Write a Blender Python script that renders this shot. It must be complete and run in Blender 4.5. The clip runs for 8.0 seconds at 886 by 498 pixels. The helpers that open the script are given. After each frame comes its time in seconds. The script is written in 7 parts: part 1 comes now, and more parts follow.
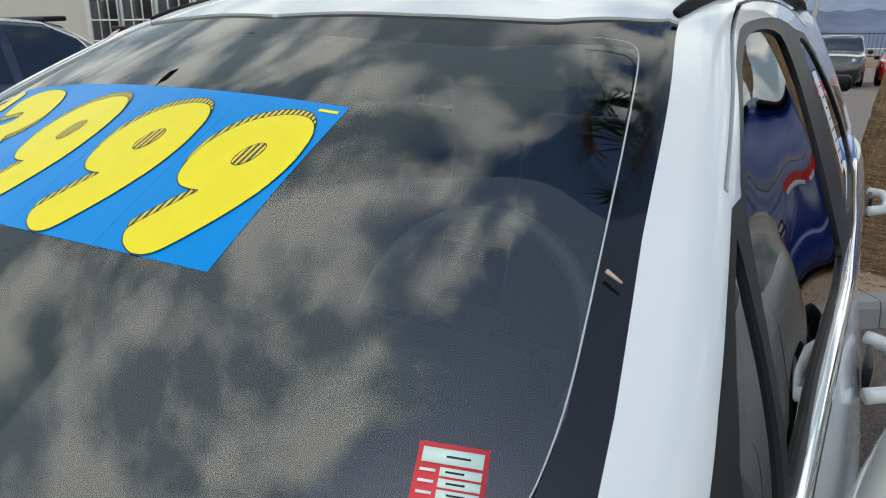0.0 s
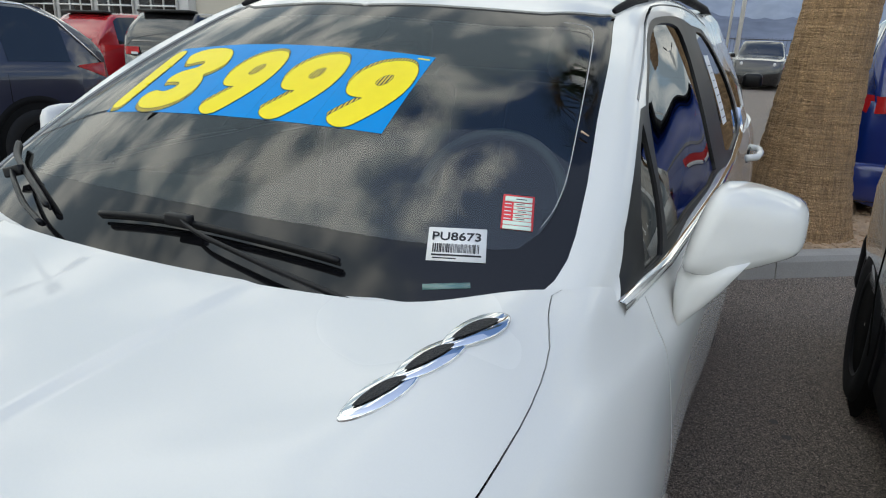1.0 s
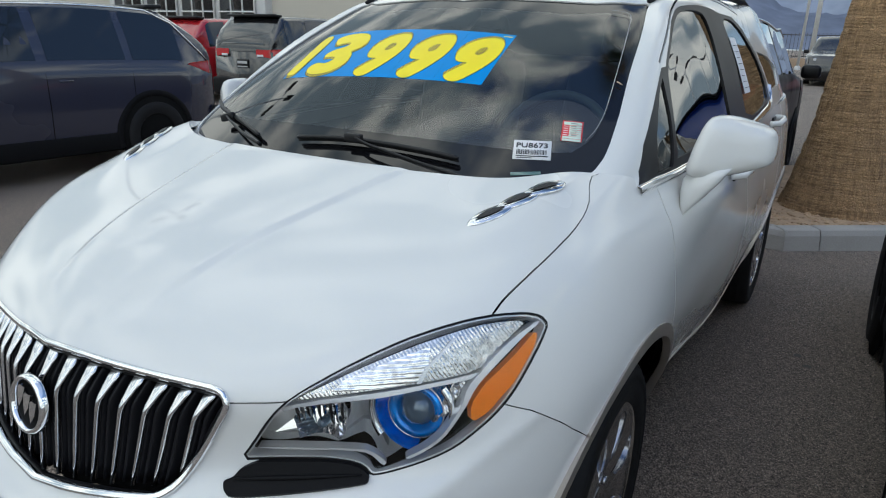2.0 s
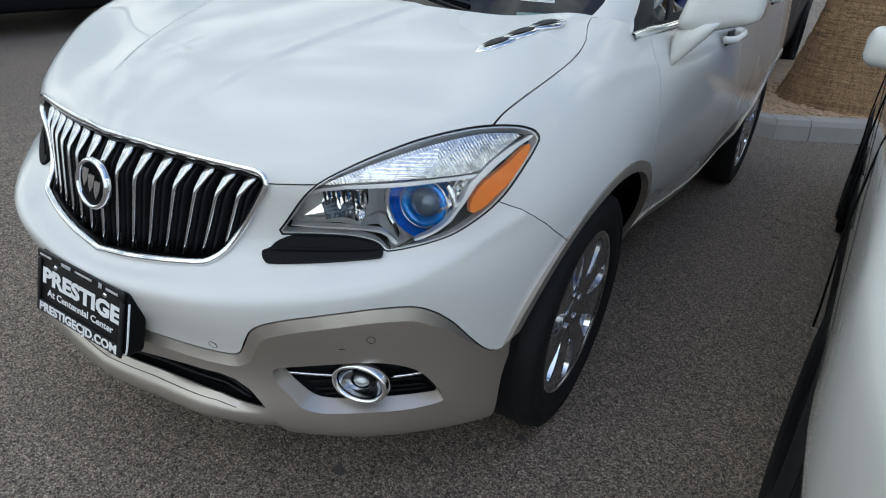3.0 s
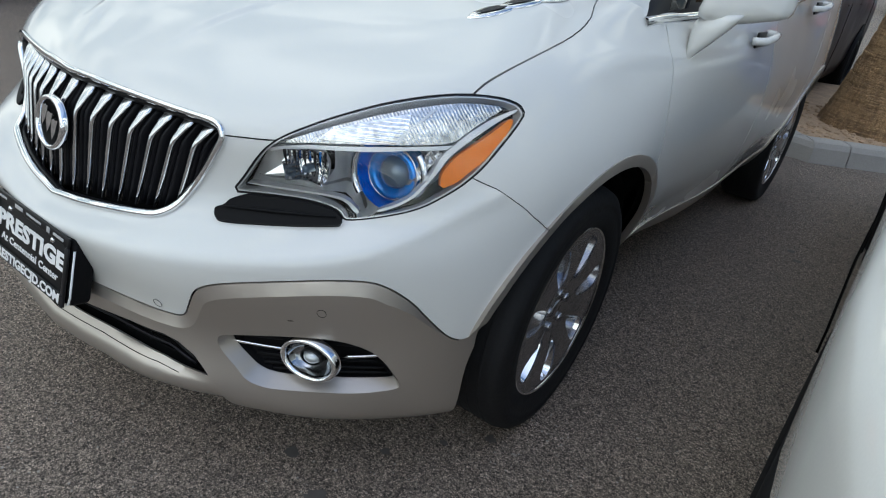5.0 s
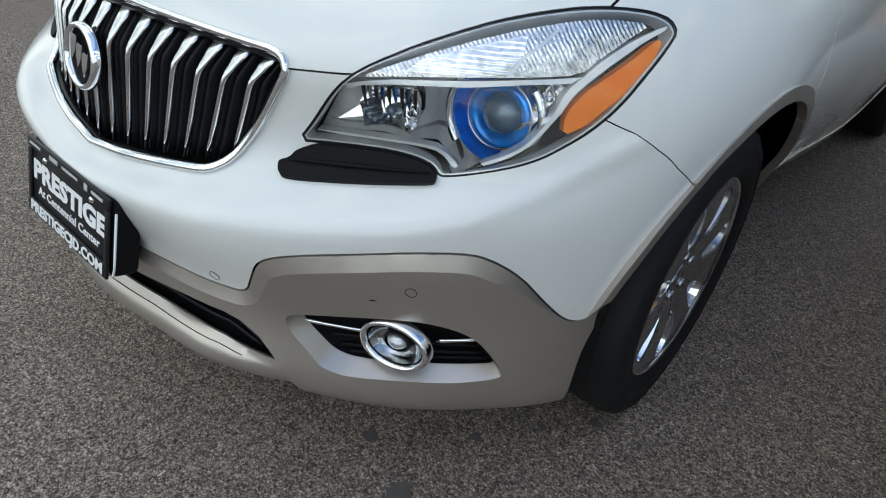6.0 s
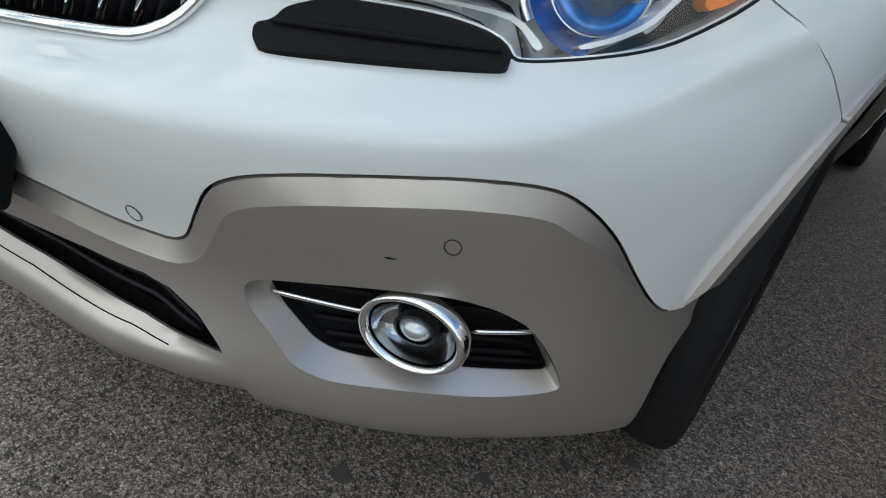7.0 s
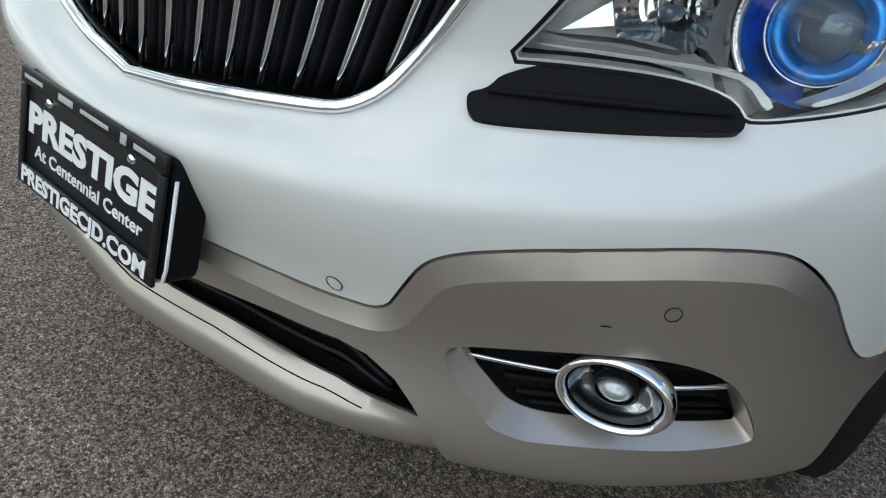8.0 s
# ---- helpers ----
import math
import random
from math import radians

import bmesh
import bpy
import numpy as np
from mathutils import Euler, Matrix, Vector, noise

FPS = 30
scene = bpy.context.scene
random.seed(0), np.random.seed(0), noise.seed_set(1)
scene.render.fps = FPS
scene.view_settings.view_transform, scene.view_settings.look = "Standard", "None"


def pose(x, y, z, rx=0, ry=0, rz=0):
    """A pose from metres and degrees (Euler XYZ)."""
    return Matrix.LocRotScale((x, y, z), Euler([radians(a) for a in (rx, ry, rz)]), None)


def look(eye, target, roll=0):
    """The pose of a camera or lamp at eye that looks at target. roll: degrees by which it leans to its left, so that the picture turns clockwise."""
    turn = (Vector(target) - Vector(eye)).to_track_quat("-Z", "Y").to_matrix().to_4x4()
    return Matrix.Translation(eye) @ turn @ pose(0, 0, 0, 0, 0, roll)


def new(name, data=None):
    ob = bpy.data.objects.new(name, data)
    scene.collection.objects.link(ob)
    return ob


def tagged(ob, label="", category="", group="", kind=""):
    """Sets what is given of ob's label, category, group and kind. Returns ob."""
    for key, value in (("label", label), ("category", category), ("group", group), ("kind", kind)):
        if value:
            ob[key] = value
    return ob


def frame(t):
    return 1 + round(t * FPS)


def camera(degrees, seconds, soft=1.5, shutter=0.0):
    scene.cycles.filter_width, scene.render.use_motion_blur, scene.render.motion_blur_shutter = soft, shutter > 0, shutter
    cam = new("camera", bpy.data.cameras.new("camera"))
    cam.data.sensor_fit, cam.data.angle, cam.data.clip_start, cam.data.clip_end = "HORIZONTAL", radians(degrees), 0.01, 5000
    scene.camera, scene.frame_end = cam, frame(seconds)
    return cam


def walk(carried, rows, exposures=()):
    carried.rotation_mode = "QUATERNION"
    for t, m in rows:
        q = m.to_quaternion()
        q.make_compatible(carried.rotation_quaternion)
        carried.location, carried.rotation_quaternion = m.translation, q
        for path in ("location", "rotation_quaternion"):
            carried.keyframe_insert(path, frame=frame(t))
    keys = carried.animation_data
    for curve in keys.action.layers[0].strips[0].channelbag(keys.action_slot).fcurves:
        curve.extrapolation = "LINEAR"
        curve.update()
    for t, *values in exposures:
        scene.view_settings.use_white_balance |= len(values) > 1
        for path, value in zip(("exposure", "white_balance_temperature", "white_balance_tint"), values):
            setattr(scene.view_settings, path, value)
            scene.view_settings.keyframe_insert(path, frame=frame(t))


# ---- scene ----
cam = camera(67.7, 8.0, soft=1.1)
PATH = [
    (0, (0.772, 0.746, 1.481), (-0.222, 2.376, 0.884), 0.7),
    (0.1, (0.768, 0.672, 1.487), (-0.141, 2.34, 0.861), 2.2),
    (0.5, (0.824, 0.43, 1.467), (-0.071, 2.123, 0.89), 4.0),
    (1, (0.922, 0.11, 1.444), (0.083, 1.822, 0.841), 2.4),
    (1.2, (0.939, -0.045, 1.415), (0.135, 1.682, 0.805), 0.9),
    (2.3, (1.221, -0.551, 1.376), (0.174, 1.034, 0.75), 2.0),
    (2.5, (1.225, -0.599, 1.349), (0.242, 0.97, 0.592), 2.7),
    (3, (1.281, -0.678, 1.314), (0.375, 0.858, 0.408), 5.0),
    (3.5, (1.375, -0.655, 1.315), (0.348, 0.818, 0.435), 7.4),
    (4, (1.365, -0.656, 1.342), (0.331, 0.849, 0.526), 5.7),
    (4.5, (1.358, -0.626, 1.286), (0.348, 0.902, 0.482), 8.5),
    (4.7, (1.367, -0.597, 1.261), (0.376, 0.919, 0.413), 9.7),
    (5.8, (1.193, -0.42, 1.19), (0.253, 0.981, 0.116), 7.6),
    (6, (1.134, -0.396, 1.146), (0.103, 0.917, 0.045), 6.8),
    (6.5, (0.964, -0.322, 0.93), (-0.029, 1.078, -0.096), 10.2),
    (7, (0.896, -0.275, 0.841), (-0.023, 1.21, -0.133), 12.8),
    (7.5, (0.814, -0.341, 0.896), (-0.264, 1.015, -0.104), 9.6),
    (8, (0.713, -0.346, 0.876), (-0.247, 1.065, -0.167), 9.8),
]
EXPOSURES = [(0.0, -0.14, 5590, 7), (1.0, -0.16, 5640, 7), (2.5, -0.33, 5340, 6), (3.5, -0.17, 5440, 6), (4.5, -0.21, 5440, 6), (6.0, -0.09, 5440, 4), (8.0, -0.11, 5540, 4)]
walk(cam, [(t, look(eye, target, roll)) for t, eye, target, roll in PATH], exposures=EXPOSURES)



# ---- daylight: broken cloud, low soft sun ----
def sky_world():
    w = bpy.data.worlds.new("sky")
    scene.world = w
    w.use_nodes = True
    nt = w.node_tree
    nt.nodes.clear()
    out, bg = nt.nodes.new("ShaderNodeOutputWorld"), nt.nodes.new("ShaderNodeBackground")
    sky = nt.nodes.new("ShaderNodeTexSky")
    sky.sky_type, sky.sun_disc, sky.sun_elevation, sky.sun_rotation = "NISHITA", False, radians(SUN_UP), radians(SUN_TURN)
    sky.air_density, sky.dust_density, sky.ozone_density = 1.0, 1.0, 1.0
    co, mp = nt.nodes.new("ShaderNodeTexCoord"), nt.nodes.new("ShaderNodeMapping")
    mp.inputs["Scale"].default_value = (1.0, 1.0, 2.2)
    n1 = nt.nodes.new("ShaderNodeTexNoise")
    n1.inputs["Scale"].default_value, n1.inputs["Detail"].default_value, n1.inputs["Roughness"].default_value = 2.6, 9, 0.58
    n1.inputs["Distortion"].default_value = 0.35
    n2 = nt.nodes.new("ShaderNodeTexNoise")
    n2.inputs["Scale"].default_value, n2.inputs["Detail"].default_value = 5.2, 8
    cover, shade = nt.nodes.new("ShaderNodeValToRGB"), nt.nodes.new("ShaderNodeValToRGB")
    cover.color_ramp.elements[0].position, cover.color_ramp.elements[1].position = 0.30, 0.41
    shade.color_ramp.elements[0].position, shade.color_ramp.elements[1].position = 0.42, 0.60
    shade.color_ramp.elements[0].color, shade.color_ramp.elements[1].color = (3.3, 3.7, 3.7, 1), (12.0, 10.9, 8.8, 1)
    # clouds glow towards the sun behind them
    mix, glow, lit = nt.nodes.new("ShaderNodeMixRGB"), nt.nodes.new("ShaderNodeMapRange"), nt.nodes.new("ShaderNodeVectorMath")
    dot = nt.nodes.new("ShaderNodeVectorMath")
    dot.operation, lit.operation = "DOT_PRODUCT", "SCALE"
    a, e = radians(SUN_TURN), radians(SUN_UP)
    dot.inputs[1].default_value = (math.sin(a) * math.cos(e), math.cos(a) * math.cos(e), math.sin(e))
    glow.interpolation_type = "SMOOTHSTEP"
    glow.inputs["From Min"].default_value, glow.inputs["From Max"].default_value = -0.4, 1.0
    glow.inputs["To Min"].default_value, glow.inputs["To Max"].default_value = 0.85, 1.2
    bank, more = nt.nodes.new("ShaderNodeVectorMath"), nt.nodes.new("ShaderNodeMath")
    bank.operation, more.operation = "DOT_PRODUCT", "ADD"
    bank.inputs[1].default_value = CLOUD_BANK
    high, part_of = nt.nodes.new("ShaderNodeSeparateXYZ"), nt.nodes.new("ShaderNodeMath")
    part_of.operation = "MULTIPLY"
    nt.links.new(co.outputs["Generated"], high.inputs[0])
    nt.links.new(co.outputs["Generated"], bank.inputs[0])
    nt.links.new(bank.outputs["Value"], part_of.inputs[0])
    over, cube = nt.nodes.new("ShaderNodeMath"), nt.nodes.new("ShaderNodeMath")
    over.operation, cube.operation = "MAXIMUM", "POWER"
    over.inputs[1].default_value, cube.inputs[1].default_value = 0.0, 2.5
    nt.links.new(high.outputs["Z"], over.inputs[0])
    nt.links.new(over.outputs[0], cube.inputs[0])
    nt.links.new(cube.outputs[0], part_of.inputs[1])
    nt.links.new(co.outputs["Generated"], dot.inputs[0])
    nt.links.new(dot.outputs["Value"], glow.inputs["Value"])
    nt.links.new(shade.outputs[0], lit.inputs[0])
    nt.links.new(glow.outputs["Result"], lit.inputs["Scale"])
    for a, b in ((co.outputs["Generated"], mp.inputs[0]), (mp.outputs[0], n1.inputs["Vector"]), (mp.outputs[0], n2.inputs["Vector"]), (n1.outputs["Fac"], more.inputs[0]), (part_of.outputs[0], more.inputs[1]), (more.outputs[0], cover.inputs[0]), (n2.outputs["Fac"], shade.inputs[0]),
                 (cover.outputs[0], mix.inputs[0]), (sky.outputs[0], mix.inputs[1]), (lit.outputs[0], mix.inputs[2]), (mix.outputs[0], bg.inputs[0]), (bg.outputs[0], out.inputs[0])):
        nt.links.new(a, b)
    bg.inputs[1].default_value = SKY_POWER
    sun = bpy.data.lights.new("sun", "SUN")
    sun.energy, sun.angle, sun.color = SUN_POWER, radians(100), (1.0, 0.95, 0.88)
    ob = new("sun", sun)
    a, e = radians(SUN_TURN), radians(SUN_UP)
    ob.matrix_world = look((math.sin(a) * math.cos(e) * 60, math.cos(a) * math.cos(e) * 60, math.sin(e) * 60), (0, 0, 0))


CLOUD_BANK = (-0.80, -0.05, -0.36)
SUN_UP, SUN_TURN, SKY_POWER, SUN_POWER = 58.0, 170.0, 0.165, 0.60
sky_world()


# ---- materials ----
def mat(name, color, rough=0.5, metal=0.0, coat=0.0, spec=0.5, bump=0.0, scale=30.0, vary=0.12, coarse=2.0, emit=None, flake=0.0):
    """A painted, cast or woven surface: base colour varied at two scales, roughness varied, fine relief."""
    m = bpy.data.materials.new(name)
    m.use_nodes = True
    nt = m.node_tree
    b = nt.nodes["Principled BSDF"]
    b.inputs["Roughness"].default_value, b.inputs["Metallic"].default_value = rough, metal
    b.inputs["Coat Weight"].default_value, b.inputs["Coat Roughness"].default_value = coat, 0.03
    b.inputs["Specular IOR Level"].default_value = spec
    co = nt.nodes.new("ShaderNodeTexCoord")
    fine, broad = nt.nodes.new("ShaderNodeTexNoise"), nt.nodes.new("ShaderNodeTexNoise")
    for n, s, d in ((fine, scale, 6), (broad, coarse, 3)):
        n.inputs["Scale"].default_value, n.inputs["Detail"].default_value = s, d
        nt.links.new(co.outputs["Object"], n.inputs["Vector"])
    add = nt.nodes.new("ShaderNodeMath")
    add.operation = "ADD"
    nt.links.new(fine.outputs["Fac"], add.inputs[0])
    nt.links.new(broad.outputs["Fac"], add.inputs[1])
    ramp = nt.nodes.new("ShaderNodeMapRange")
    ramp.inputs["From Min"].default_value, ramp.inputs["From Max"].default_value = 0.6, 1.4
    ramp.inputs["To Min"].default_value, ramp.inputs["To Max"].default_value = 1 - vary, 1 + vary
    nt.links.new(add.outputs[0], ramp.inputs["Value"])
    mul = nt.nodes.new("ShaderNodeVectorMath")
    mul.operation = "SCALE"
    mul.inputs[0].default_value = color
    nt.links.new(ramp.outputs["Result"], mul.inputs["Scale"])
    nt.links.new(mul.outputs[0], b.inputs["Base Color"])
    rr = nt.nodes.new("ShaderNodeMapRange")
    rr.inputs["From Min"].default_value, rr.inputs["From Max"].default_value = 0.3, 0.7
    rr.inputs["To Min"].default_value, rr.inputs["To Max"].default_value = max(rough * 0.8, 0.0), min(rough * 1.2, 1.0)
    nt.links.new(broad.outputs["Fac"], rr.inputs["Value"])
    nt.links.new(rr.outputs["Result"], b.inputs["Roughness"])
    if bump:
        bp = nt.nodes.new("ShaderNodeBump")
        bp.inputs["Strength"].default_value, bp.inputs["Distance"].default_value = bump, 0.004
        nt.links.new(fine.outputs["Fac"], bp.inputs["Height"])
        nt.links.new(bp.outputs[0], b.inputs["Normal"])
    if emit:
        b.inputs["Emission Color"].default_value, b.inputs["Emission Strength"].default_value = (*color, 1), emit
    return m


def glass(name, tint=(1, 1, 1), ior=1.5, boost=0.0):
    """A thin pane: tinted see-through, with Fresnel reflection."""
    m = bpy.data.materials.new(name)
    m.use_nodes = True
    nt = m.node_tree
    nt.nodes.clear()
    out, mix = nt.nodes.new("ShaderNodeOutputMaterial"), nt.nodes.new("ShaderNodeMixShader")
    tr, gl, fr = nt.nodes.new("ShaderNodeBsdfTransparent"), nt.nodes.new("ShaderNodeBsdfGlossy"), nt.nodes.new("ShaderNodeFresnel")
    tr.inputs[0].default_value = (*tint, 1)
    gl.inputs["Roughness"].default_value = 0.015
    fr.inputs[0].default_value = ior
    add = nt.nodes.new("ShaderNodeMath")
    add.operation, add.use_clamp = "ADD", True
    add.inputs[1].default_value = boost
    nt.links.new(fr.outputs[0], add.inputs[0])
    nt.links.new(add.outputs[0], mix.inputs[0])
    nt.links.new(tr.outputs[0], mix.inputs[1])
    nt.links.new(gl.outputs[0], mix.inputs[2])
    nt.links.new(mix.outputs[0], out.inputs[0])
    return m


def asphalt_mat():
    """Worn asphalt: grey-brown stones of uneven tone in dark binder, broad stains."""
    m = mat("asphalt", (0.312, 0.254, 0.206), rough=0.85, bump=1.0, scale=320, vary=0.20, coarse=0.7)
    nt = m.node_tree
    b = nt.nodes["Principled BSDF"]
    co = nt.nodes.new("ShaderNodeTexCoord")
    old = b.inputs["Base Color"].links[0].from_socket
    for scale, lo, hi, pit in ((270.0, 0.16, 2.45, 0.28), (150.0, 0.70, 1.32, 0.65)):
        st, tone, dip = nt.nodes.new("ShaderNodeTexVoronoi"), nt.nodes.new("ShaderNodeMapRange"), nt.nodes.new("ShaderNodeMapRange")
        warp, bend = nt.nodes.new("ShaderNodeTexNoise"), nt.nodes.new("ShaderNodeMixRGB")
        warp.inputs["Scale"].default_value, bend.inputs[0].default_value = scale * 0.8, 0.012
        st.inputs["Scale"].default_value = scale
        nt.links.new(co.outputs["Object"], warp.inputs["Vector"])
        nt.links.new(co.outputs["Object"], bend.inputs[1])
        nt.links.new(warp.outputs["Color"], bend.inputs[2])
        nt.links.new(bend.outputs[0], st.inputs["Vector"])
        sep = nt.nodes.new("ShaderNodeSeparateColor")
        nt.links.new(st.outputs["Color"], sep.inputs[0])
        tone.inputs["To Min"].default_value, tone.inputs["To Max"].default_value = lo, hi
        nt.links.new(sep.outputs[0], tone.inputs["Value"])
        dip.inputs["From Min"].default_value, dip.inputs["From Max"].default_value = 0.25, 0.7
        dip.inputs["To Min"].default_value, dip.inputs["To Max"].default_value = 1.0, pit
        nt.links.new(st.outputs["Distance"], dip.inputs["Value"])
        for node in (tone, dip):
            k = nt.nodes.new("ShaderNodeVectorMath")
            k.operation = "SCALE"
            nt.links.new(old, k.inputs[0])
            nt.links.new(node.outputs["Result"], k.inputs["Scale"])
            old = k.outputs[0]
    nt.links.new(old, b.inputs["Base Color"])
    return m


PEARL = mat("white pearl paint", (0.67, 0.67, 0.65), rough=0.24, coat=0.75, spec=0.35, vary=0.015, scale=400, coarse=1.5)
GREY = mat("champagne grey bumper paint", (0.465, 0.425, 0.38), rough=0.37, metal=0.75, coat=0.2, vary=0.05, scale=600, coarse=3)
TRIM = mat("black grained plastic", (0.008, 0.008, 0.009), rough=0.55, spec=0.08, bump=0.15, scale=400, vary=0.2)
SATIN = mat("satin black", (0.010, 0.010, 0.011), rough=0.35, spec=0.25, vary=0.1)
DARK = mat("dark cavity", (0.006, 0.006, 0.006), rough=0.9, spec=0.1, vary=0.2)
CHROME = mat("chrome", (0.82, 0.83, 0.85), rough=0.06, metal=1.0, vary=0.03)
DULL = mat("dull chrome", (0.62, 0.63, 0.65), rough=0.18, metal=1.0, vary=0.06)
WHEELM = mat("grey machined wheel face", (0.30, 0.30, 0.32), rough=0.22, metal=0.9, coat=0.5, vary=0.06)
RUBBER = mat("tyre rubber", (0.011, 0.011, 0.012), rough=0.75, spec=0.25, bump=0.3, scale=90, vary=0.25)
FRIT = mat("black glass border", (0.006, 0.006, 0.007), rough=0.05, spec=0.45, vary=0.1)
WINDSCREEN = glass("windscreen glass", (0.60, 0.72, 0.67), 1.55, 0.062)
PANE = glass("dark side glass", (0.26, 0.29, 0.28), 1.60, 0.15)
LENS = glass("clear lamp lens", (0.97, 0.98, 0.98), 1.45, 0.02)
CABINM = mat("dark grey cabin plastic", (0.022, 0.023, 0.022), rough=0.8, spec=0.15, vary=0.1)
FABRIC = mat("beige grey headliner", (0.16, 0.155, 0.145), rough=0.95, vary=0.08)
SEATM = mat("dark seat leather", (0.03, 0.03, 0.032), rough=0.5, bump=0.1, scale=120)
AMBER = mat("amber reflector", (1.0, 0.28, 0.0), rough=0.35, spec=0.2, coat=0.0, vary=0.12, scale=250)
BLUEL = mat("blue coated projector bowl", (0.01, 0.27, 0.92), rough=0.2, metal=0.5, coat=1.0, vary=0.7, scale=60, coarse=25)
SIGNBLUE = mat("blue vinyl", (0.0, 0.24, 0.66), spec=0.2, coat=0.08, rough=0.4, vary=0.05)
SIGNYEL = mat("yellow vinyl", (0.88, 0.74, 0.0), spec=0.2, coat=0.08, rough=0.4, vary=0.05)
PAPER = mat("white paper", (0.78, 0.78, 0.78), rough=0.7, vary=0.04)
INK = mat("black ink", (0.015, 0.015, 0.02), rough=0.6)
REDINK = mat("red ink", (0.62, 0.04, 0.05), rough=0.6, vary=0.08)
MINT = mat("pale green paper", (0.66, 0.78, 0.70), rough=0.7, vary=0.05)
WHITEINK = mat("white lettering", (0.8, 0.8, 0.8), rough=0.5, vary=0.03)
ASPHALT = asphalt_mat()
CONCRETE = mat("kerb concrete", (0.36, 0.345, 0.32), rough=0.9, bump=0.5, scale=120, vary=0.16, coarse=4)
# ---- smooth sheets: spline surfaces through a few sections, on which panels, lamps and glass are drawn ----
def spline_basis(k, level=False):
    """The cubic spline through knots k as a linear map: second derivatives for unit values. Natural ends, or level at the start."""
    h, n = np.diff(k), len(k)
    a, b = np.eye(n), np.zeros((n, n))
    if level:
        a[0, :2], b[0, :2] = (2 * h[0], h[0]), (-6 / h[0], 6 / h[0])
    for i in range(1, n - 1):
        a[i, i - 1:i + 2] = h[i - 1], 2 * (h[i - 1] + h[i]), h[i]
        b[i, i - 1:i + 2] = 6 / h[i - 1], -6 / h[i - 1] - 6 / h[i], 6 / h[i]
    return np.linalg.inv(a) @ b


def spline_weights(k, curve, t):
    """Weights of the knots' values at each t."""
    h, n = np.diff(k), len(k)
    i = np.clip(np.searchsorted(k, t) - 1, 0, n - 2)
    d, s, r, e = h[i][:, None], (k[i + 1] - t)[:, None], (t - k[i])[:, None], np.eye(n)
    return (curve[i] * s ** 3 + curve[i + 1] * r ** 3) / (6 * d) + (e[i] / d - curve[i] * d / 6) * s + (e[i + 1] / d - curve[i + 1] * d / 6) * r


class Sheet:
    """A half body, mirrored about x = 0: across names the direction that starts on the middle line."""
    def __init__(self, sections, across, nu=420, nv=200):
        self.net = np.array(sections)
        self.ku = np.concatenate([[0], np.cumsum(np.linalg.norm(np.diff(self.net, axis=0), axis=2).mean(1))])
        self.kv = np.concatenate([[0], np.cumsum(np.linalg.norm(np.diff(self.net[:8], axis=1), axis=2).mean(0))])
        # x is odd about the middle line, y and z are even: they start level there
        self.cu = [spline_basis(self.ku, across == "u" and i > 0) for i in range(3)]
        self.cv = [spline_basis(self.kv, across == "v" and i > 0) for i in range(3)]
        self.gu, self.gv = [g.ravel() for g in np.meshgrid(np.linspace(0, self.ku[-1], nu), np.linspace(0, self.kv[-1], nv), indexing="ij")]
        self.gp = self.at(self.gu, self.gv)

    def at(self, u, v):
        u, v = np.atleast_1d(np.asarray(u, float)), np.atleast_1d(np.asarray(v, float))
        return np.stack([np.einsum("nj,nj->n", spline_weights(self.kv, self.cv[i], v), spline_weights(self.ku, self.cu[i], u) @ self.net[:, :, i]) for i in range(3)], 1)

    def normal(self, u, v, e=0.002):
        u, v = np.atleast_1d(np.asarray(u, float)), np.atleast_1d(np.asarray(v, float))
        n = np.cross(self.at(u + e, v) - self.at(u - e, v), self.at(u, v + e) - self.at(u, v - e))
        n[np.abs(self.at(u, v)[:, 0]) < 1e-6, 0] = 0
        return n / np.maximum(np.linalg.norm(n, axis=1), 1e-9)[:, None]

    def find(self, points, view):
        """u, v of points drawn in front view (x, z), side view (y, z) or top view (x, y)."""
        axes = {"front": (0, 2), "side": (1, 2), "top": (0, 1)}[view]
        ok = {"front": self.gp[:, 1] < 1.9, "side": self.gp[:, 0] > 0.5, "top": self.gp[:, 2] > 0.7}[view]
        if view == "front" and self.gp[:, 2].min() < 0.6:
            ok = self.gp[:, 1] < 0.75
        gu, gv, gp = self.gu[ok], self.gv[ok], self.gp[ok]
        out = []
        for p in points:
            i = int(np.argmin((gp[:, axes[0]] - p[0]) ** 2 + (gp[:, axes[1]] - p[1]) ** 2))
            u, v = gu[i], gv[i]
            for _ in range(6):
                c = self.at([u, u + 1e-3, u], [v, v, v + 1e-3])[:, axes]
                j = np.stack([(c[1] - c[0]) / 1e-3, (c[2] - c[0]) / 1e-3], 1)
                if abs(np.linalg.det(j)) < 1e-3:
                    break
                d = np.linalg.solve(j, np.array(p) - c[0])
                if np.abs(d).max() > 0.05:
                    break
                u, v = u + d[0], v + d[1]
            out.append((min(max(u, 0.0), self.ku[-1]), min(max(v, 0.0), self.kv[-1])))
        return np.array(out)


